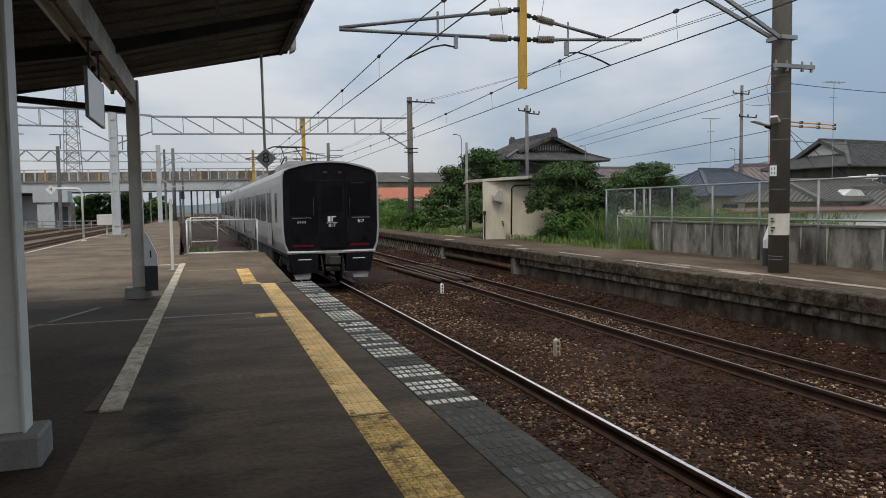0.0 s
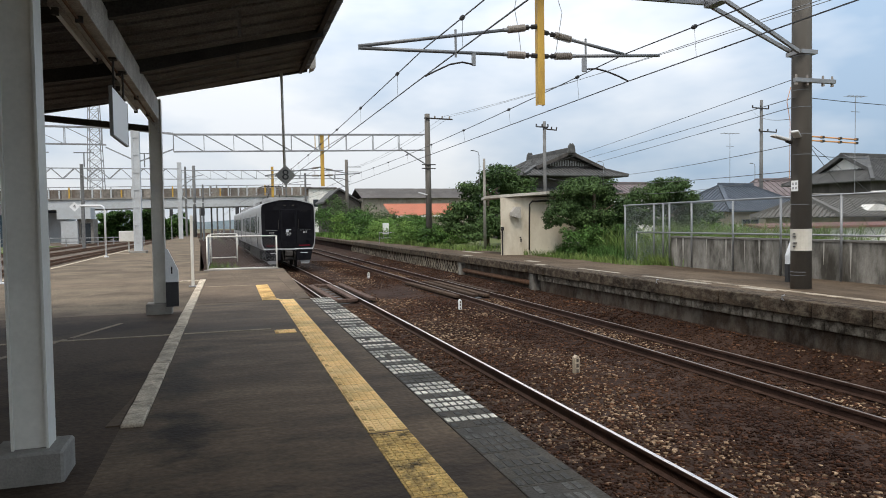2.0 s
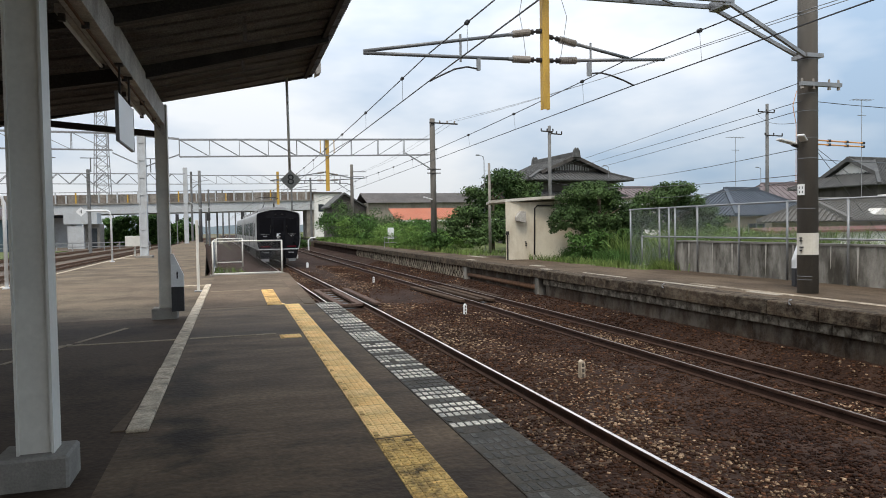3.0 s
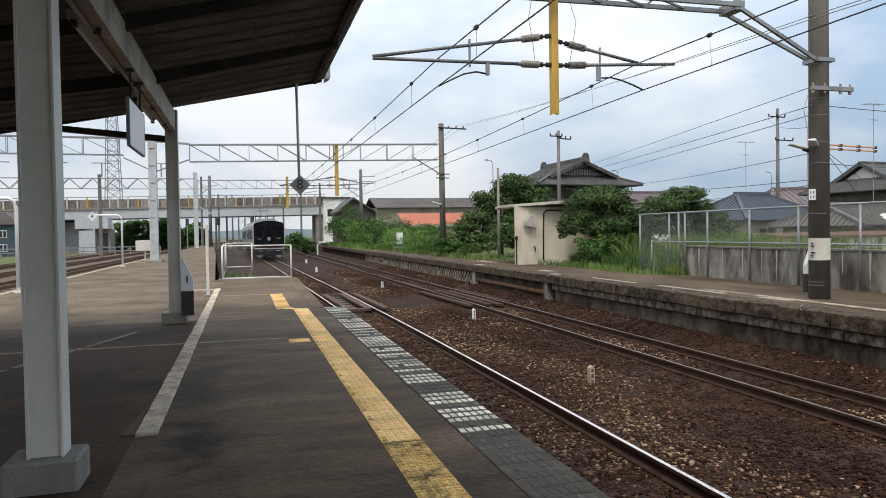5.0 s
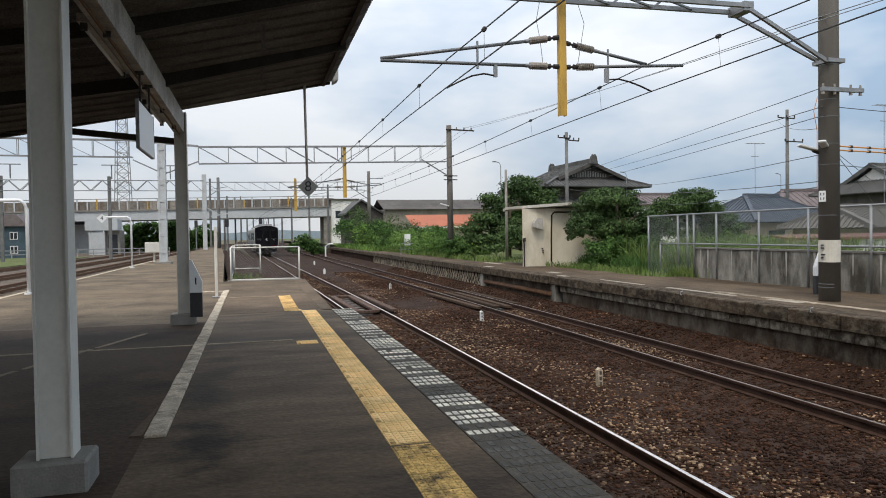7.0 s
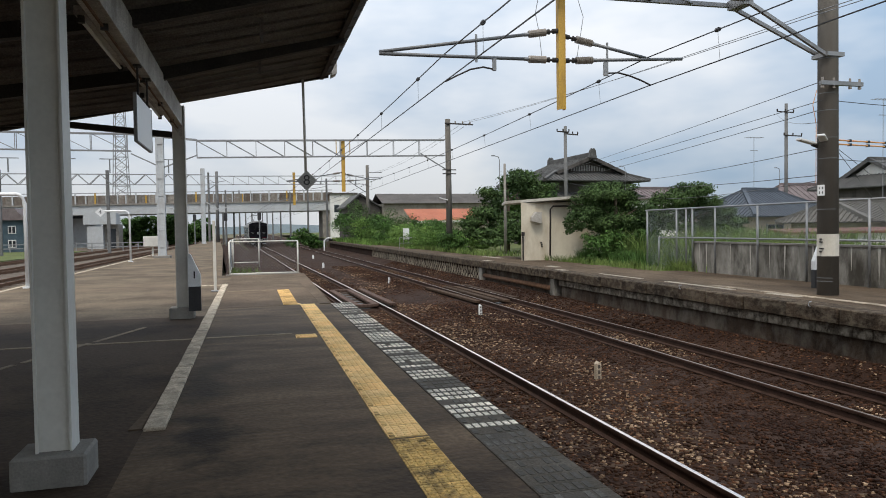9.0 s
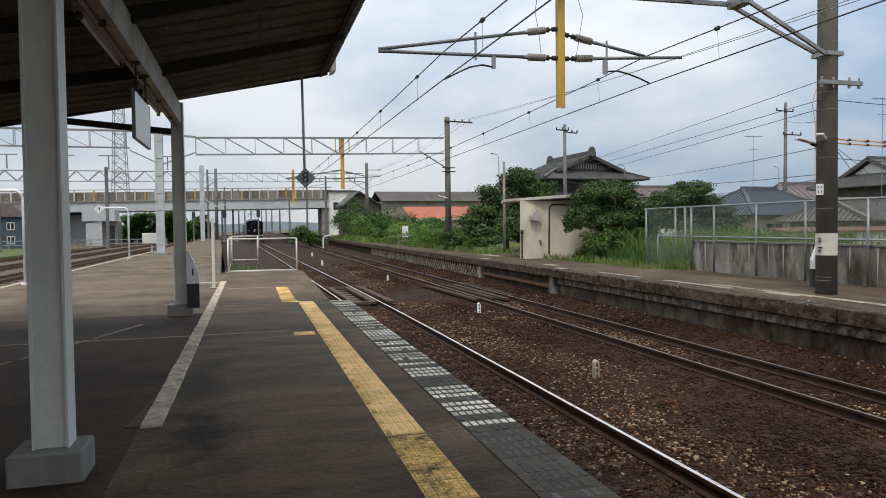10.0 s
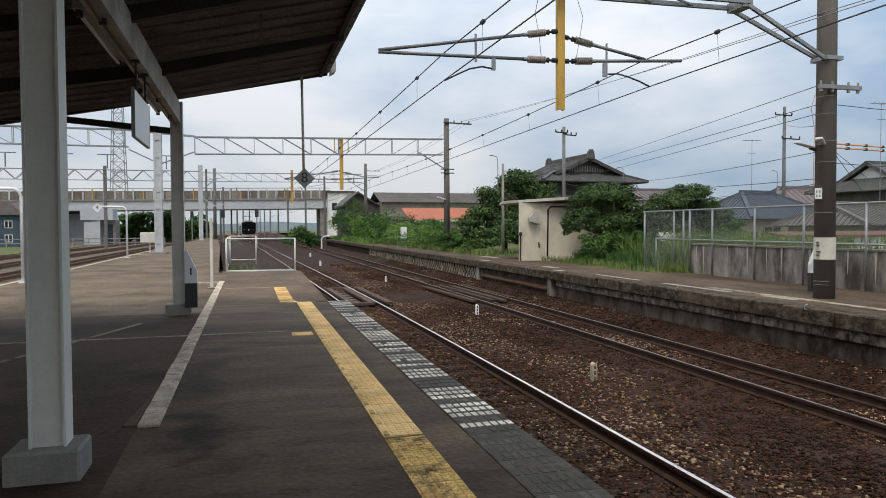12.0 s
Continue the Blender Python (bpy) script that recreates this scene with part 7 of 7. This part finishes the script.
# ---------- distance ----------
def make_distance():
    s = thing("warehouse", "long warehouse with dark grey roof and pale walls", "warehouse")
    bm = B()
    prism(bm, [(97, 6.3), (92, 4.9), (91.8, 4.9), (97, 6.45), (102, 4.9)], 17.0, 34.0, "x")
    part("roof", bm, SHEET_GREY, s, "dark grey sheet roof")
    bm = B()
    box(bm, 17.3, 33.6, 92.4, 101.6, -0.3, 4.95)
    part("wall", bm, WALL_DRAB, s)
    s = thing("shed", "shed with orange-red sheet roof and pale eave", "shed")
    bm = B()
    box(bm, 18.6, 27.0, 80.2, 84, -0.3, 2.3)
    part("wall", bm, WALL_TAN, s)
    bm = B()
    prism(bm, [(79.8, 2.3), (84.4, 3.8), (84.4, 3.9), (79.8, 2.4)], 18.3, 27.3, "x")
    shed_roof = part("roof", bm, RED_ROOF, s, "orange-red ribbed sheet roof")
    bm = B()
    for k in range(30):
        x = 18.45 + 0.3 * k
        bar(bm, (x, 79.8, 2.43), (x, 84.4, 3.93), 0.05, 0.05)
    part("rib", bm, RED_ROOF, shed_roof)
    bm = B()
    box(bm, 18.3, 27.3, 79.62, 79.8, 2.16, 2.38)
    part("eave_board", bm, WALL_WHITE, shed_roof, "pale eave board")
    s = thing("barn", "grey gabled barn beside the warehouse", "barn")
    bm = B()
    prism(bm, [(12.6, -0.3), (17.2, -0.3), (17.2, 4.3), (14.3, 6.1), (12.6, 4.5)], 94, 103)
    part("wall", bm, SHEET_GREY, s)
    bm = B()
    prism(bm, [(12.2, 4.3), (14.3, 6.15), (17.5, 4.2), (17.5, 4.4), (14.3, 6.4), (12.2, 4.55)], 93.6, 103.4)
    part("roof", bm, TILE_DARK, s)
    s = thing("white_building", "plain white building beside the overbridge", "building")
    bm = B()
    box(bm, 14.6, 19.5, 133, 142, -0.5, 8.2)
    part("wall", bm, WALL_WHITE, s)
    bm = B()
    box(bm, 14.3, 19.8, 132.7, 142.3, 8.2, 8.5)
    part("roof", bm, SHEET_GREY, s)
    for k in range(2):
        for r in range(2):
            bm = B()
            box(bm, 15.3 + 1.9 * k, 16.3 + 1.9 * k, 132.95, 133.02, 2.2 + 2.6 * r, 3.6 + 2.6 * r)
            part("window", bm, GLASS_DARK, s)
    # overbridge
    b = thing("overbridge", "long road bridge with rust-stained parapet over the railway", "bridge")
    y = 135.0
    bm = B()
    for k in range(58):
        x = 15.2 - 1.65 * k
        z = 7.05 - 0.014 * (15.2 - x)
        box(bm, x - 1.62, x, y - 0.2, y + 0.2, z, z + 1.65)
        part("parapet", bm, PARAPET, b, "rust-stained concrete parapet panel")
        bm = B()
    prism(bm, [(15.2, 7.1), (15.2, 5.25), (-80, 4.0), (-80, 5.75)], y - 0.5, y + 9)
    part("girder", bm, BRIDGE_GREY, b, "pale grey girder")
    bm = B()
    prism(bm, [(15.4, 7.2), (15.4, 6.95), (-80, 5.6), (-80, 5.85)], y - 0.75, y + 9.3)
    part("deck_edge", bm, CONCRETE, b)
    bm = B()
    bar(bm, (15.2, y, 9.15), (-80, y, 7.8), 0.1, 0.12)
    part("railing", bm, GALVANISED, b)
    for k in range(42):
        x = 14.9 - 1.65 * k + random.uniform(-0.2, 0.2)
        z = 7.0 - 0.014 * (15.2 - x)
        bm = B()
        box(bm, x - 0.12, x + 0.12, y - 0.34, y - 0.2, z + (0.2 if k % 3 else -0.3), z + (2.1 if k % 2 else 1.6))
        part("parapet_post", bm, BRIDGE_GREY if k % 5 else MAST_YELLOW, b, "pale post on the parapet" if k % 5 else "yellow post on the parapet")
    for x, w in ((14.0, 1.4), (-34, 1.4), (-52, 1.4)):
        bm = B()
        box(bm, x - w / 2, x + w / 2, y, y + 8, -1.4, 5.3 - 0.014 * (15 - x))
        part("pier", bm, CONCRETE, b)
    s = thing("stair_tower", "grey concrete stair tower under the bridge", "tower")
    bm = B()
    box(bm, -26.3, -21.4, 124, 128, 2.9, 4.75)
    part("landing", bm, BRIDGE_GREY, s)
    for x in (-25.2, -24.0):
        bm = B()
        box(bm, x - 0.6, x + 0.6, 124.2, 127, -1.4, 2.6)
        part("pier", bm, BRIDGE_GREY, s)
    bm = B()
    box(bm, -23.6, -21.2, 125, 129, -1.4, 2.9)
    part("shaft", bm, CONCRETE, s, "darker concrete shaft")
    bm = B()
    box(bm, -23.0, -21.6, 124.9, 125.05, -1.3, 2.2)
    part("opening", bm, GLASS_DARK, s)
    # dark building with white-framed windows
    s = thing("dark_house", "dark clad house with small white windows", "house")
    bm = B()
    box(bm, -46, -31.4, 112, 120, -1.4, 3.6)
    part("wall", bm, surf("slate_cladding", (0.045, 0.07, 0.085), (0.07, 0.10, 0.12), 1, 0.7, 0.05), s)
    bm = B()
    prism(bm, [(-46.5, 3.5), (-31.0, 3.5), (-32.5, 5.2), (-46.5, 5.2)], 111.5, 120.5)
    part("roof", bm, TILE_MAUVE, s)
    for k in range(5):
        for r in range(2):
            bm = B()
            x = -33.0 - 2.5 * k
            box(bm, x - 0.5, x + 0.5, 111.93, 112.02, -0.4 + 2.0 * r, 0.7 + 2.0 * r)
            win = part("window", bm, WALL_WHITE, s, "white-framed window")
            for e in (-0.42, 0.06):
                bm = B()
                box(bm, x + e, x + e + 0.36, 111.90, 111.94, -0.3 + 2.0 * r, 0.6 + 2.0 * r)
                part("pane", bm, GLASS_DARK, win)
    s = thing("low_building", "low grey building across the yard", "building")
    bm = B()
    box(bm, -32.5, -28.5, 140, 150, -1.4, 4.2)
    part("wall", bm, BRIDGE_GREY, s)
    bm = B()
    prism(bm, [(-33, 4.2), (-28, 4.2), (-30.5, 5.3)], 139.5, 150.5)
    part("roof", bm, TILE_BLUE, s)
    # radio tower
    s = thing("lattice_tower", "tall grey lattice radio tower beyond the yard", "tower")
    bm = B()
    x0, y0, zt = -29.6, 180.0, 36.0
    for a in (-1, 1):
        for c in (-1, 1):
            bar(bm, (x0 + a * 2.0, y0 + c * 2.0, -1.4), (x0 + a * 0.9, y0 + c * 0.9, zt), 0.18, 0.18)
    for k in range(16):
        za, zb = -1.4 + 2.33 * k, 0.93 + 2.33 * k
        ra, rb = 2.0 - 1.1 * k / 16, 2.0 - 1.1 * (k + 1) / 16
        for c in (-1, 1):
            bar(bm, (x0 - ra, y0 + c * ra, za), (x0 + rb, y0 + c * rb, zb), 0.1, 0.1)
            bar(bm, (x0 + ra, y0 + c * ra, za), (x0 - rb, y0 + c * rb, zb), 0.1, 0.1)
            bar(bm, (x0 - rb, y0 + c * rb, zb), (x0 + rb, y0 + c * rb, zb), 0.1, 0.1)
    part("frame_work", bm, GALVANISED, s)
    # yard tracks
    for x in (-8.6, -12.4, -16.2, -20.6):
        t = thing("yard_track", "rusty yard track in brown ballast", "railway track", "yard tracks", "structure")
        for s in (-1, 1):
            bm = B()
            ys = list(range(10, 260, 8))
            pts = [(x + s * 0.566 + 0.00016 * max(v - 40, 0) ** 2 * (-x / 12), v, RAIL_Z - 0.075) for v in ys]
            for a, c in zip(pts, pts[1:]):
                bar(bm, a, c, 0.07, 0.15)
            part("rail", bm, RUST, t)
        bm = B()
        box(bm, -1.0, 1.0, -0.1, 0.1, -0.12, 0.0)
        me = mesh_of("sleeper", bm, SLEEPER)
        for k in range(55):
            v = 24 + 1.3 * k
            piece("sleeper", me, t, x + 0.00016 * max(v - 40, 0) ** 2 * (-x / 12), v, RAIL_Z - 0.15)
    bm = B()
    box(bm, -40, -6.7, -10, 260, -1.32, -1.09)
    tagged(part("yard_bed", bm, YARD, None), "brown ballast of the freight yard", "ballast", kind="structure")
    bm = B()
    box(bm, -120, -22.6, 60, 109, -1.3, -1.0)
    tagged(part("yard_grass", bm, GRASS_GROUND, None), "grass at the edge of the yard", "ground", kind="structure")
    f = thing("yard_barrier", "pale horizontal barrier along the yard", "barrier")
    bm = B()
    for z in (-0.5, 0.05):
        bar(bm, (-60, 104, z), (-12, 110, z), 0.08, 0.13)
    part("rail", bm, GALVANISED, f)
    for k in range(25):
        bm = B()
        bar(bm, (-60 + 2 * k, 104 + 0.25 * k, -1.3), (-60 + 2 * k, 104 + 0.25 * k, 0.15), 0.12, 0.12)
        part("post", bm, GALVANISED, f)
    b = thing("signal_box", "small grey equipment cabinet by the yard", "cabinet")
    bm = B()
    box(bm, -6.5, -5.5, 46.5, 47.2, 0.6, 1.25, 0.02)
    box(bm, -6.05, -5.95, 46.8, 46.9, -0.05, 0.6)
    part("body", bm, GREY_PAINT, b)
    s = thing("notice_board", "small white notice board on the bank", "sign board")
    bm = B()
    box(bm, 11.85, 12.35, 55, 55.06, 0.6, 1.5, 0.01)
    part("board", bm, WHITE_PAINT, s)
    bm = B()
    for x in (11.9, 12.28):
        box(bm, x - 0.02, x + 0.02, 55.06, 55.1, -0.05, 1.4)
    part("leg", bm, GALVANISED, s)
    s = thing("guard_rail", "thin grey pipe guard rail on the platform", "guard rail")
    bm = B()
    tube(bm, [(10.6, 50.5, 0), (10.6, 50.5, 0.8), (12.3, 50.5, 0.8), (12.3, 50.5, 0)], 0.03, 6)
    tube(bm, [(10.6, 50.5, 0.4), (12.3, 50.5, 0.4)], 0.02, 6)
    part("pipe", bm, GALVANISED, s)
    s = thing("line_marker", "short bent white pipe marker beside the line", "marker")
    bm = B()
    tube(bm, [(8.4, 84, -1.1), (8.4, 84, 0.2), (8.7, 84, 0.45), (9.3, 84, 0.5)], 0.09, 8)
    part("pipe", bm, WHITE_PAINT, s)
    for x, y, z in ((1.1, 100, 4.0), (-3.4, 100, 3.9), (-8.9, 120, 4.2), (-7.8, 122, 4.1)):
        s = thing("signal", "dark railway signal head on a post", "signal", "railway signals")
        bm = B()
        tube(bm, [(x, y, -1.3), (x, y, z)], 0.08, 8)
        part("post", bm, GALVANISED, s)
        bm = B()
        box(bm, x - 0.25, x + 0.25, y - 0.15, y + 0.1, z - 1.0, z + 0.1, 0.04)
        part("head", bm, BLACK_PAINT, s)
    rng = np.random.default_rng(17)
    bm = B()
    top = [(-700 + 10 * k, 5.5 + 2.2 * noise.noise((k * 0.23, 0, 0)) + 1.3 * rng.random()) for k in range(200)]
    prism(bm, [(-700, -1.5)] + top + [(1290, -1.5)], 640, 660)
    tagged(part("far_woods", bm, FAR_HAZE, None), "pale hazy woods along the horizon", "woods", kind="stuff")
    tagged(leaf_cloud("far_bank", [(-3.4 + bend(v) * 0.5 + 4.2 + 7 * rng.random() if v % 2 else bend(v) - 9 - 6 * rng.random(), v, -1.0, 1.6, 2.5, 1.0 + rng.random()) for v in range(150, 330, 4)], 7000, 0.4, LEAF, None, rng), "scrub along the distant line", "scrub", kind="stuff")


make_houses()
make_house_wires()
make_distance()


# ---------- what moves ----------
def train_rows(lead):
    rows = []
    for k in range(25):
        t = 0.5 * k
        y = 20.6 + 8.4 * t + 0.2 * t * t + lead
        ya, yb = y + 2.9, y + CAR_LENGTH - 2.9
        xa, xb = TRACK1 + bend(ya), TRACK1 + bend(yb)
        turn = math.degrees(math.atan2(-(xb - xa), yb - ya))
        x = xa + (xb - xa) * (y - ya) / (yb - ya)
        rows.append((t, pose(x - 0.03, y, RAIL_Z + 0.08, 0, 0, turn)))
    return rows


def motions():
    walk(rear_car, train_rows(0.0))
    walk(front_car, train_rows(CAR_LENGTH + CAR_GAP))


motions()
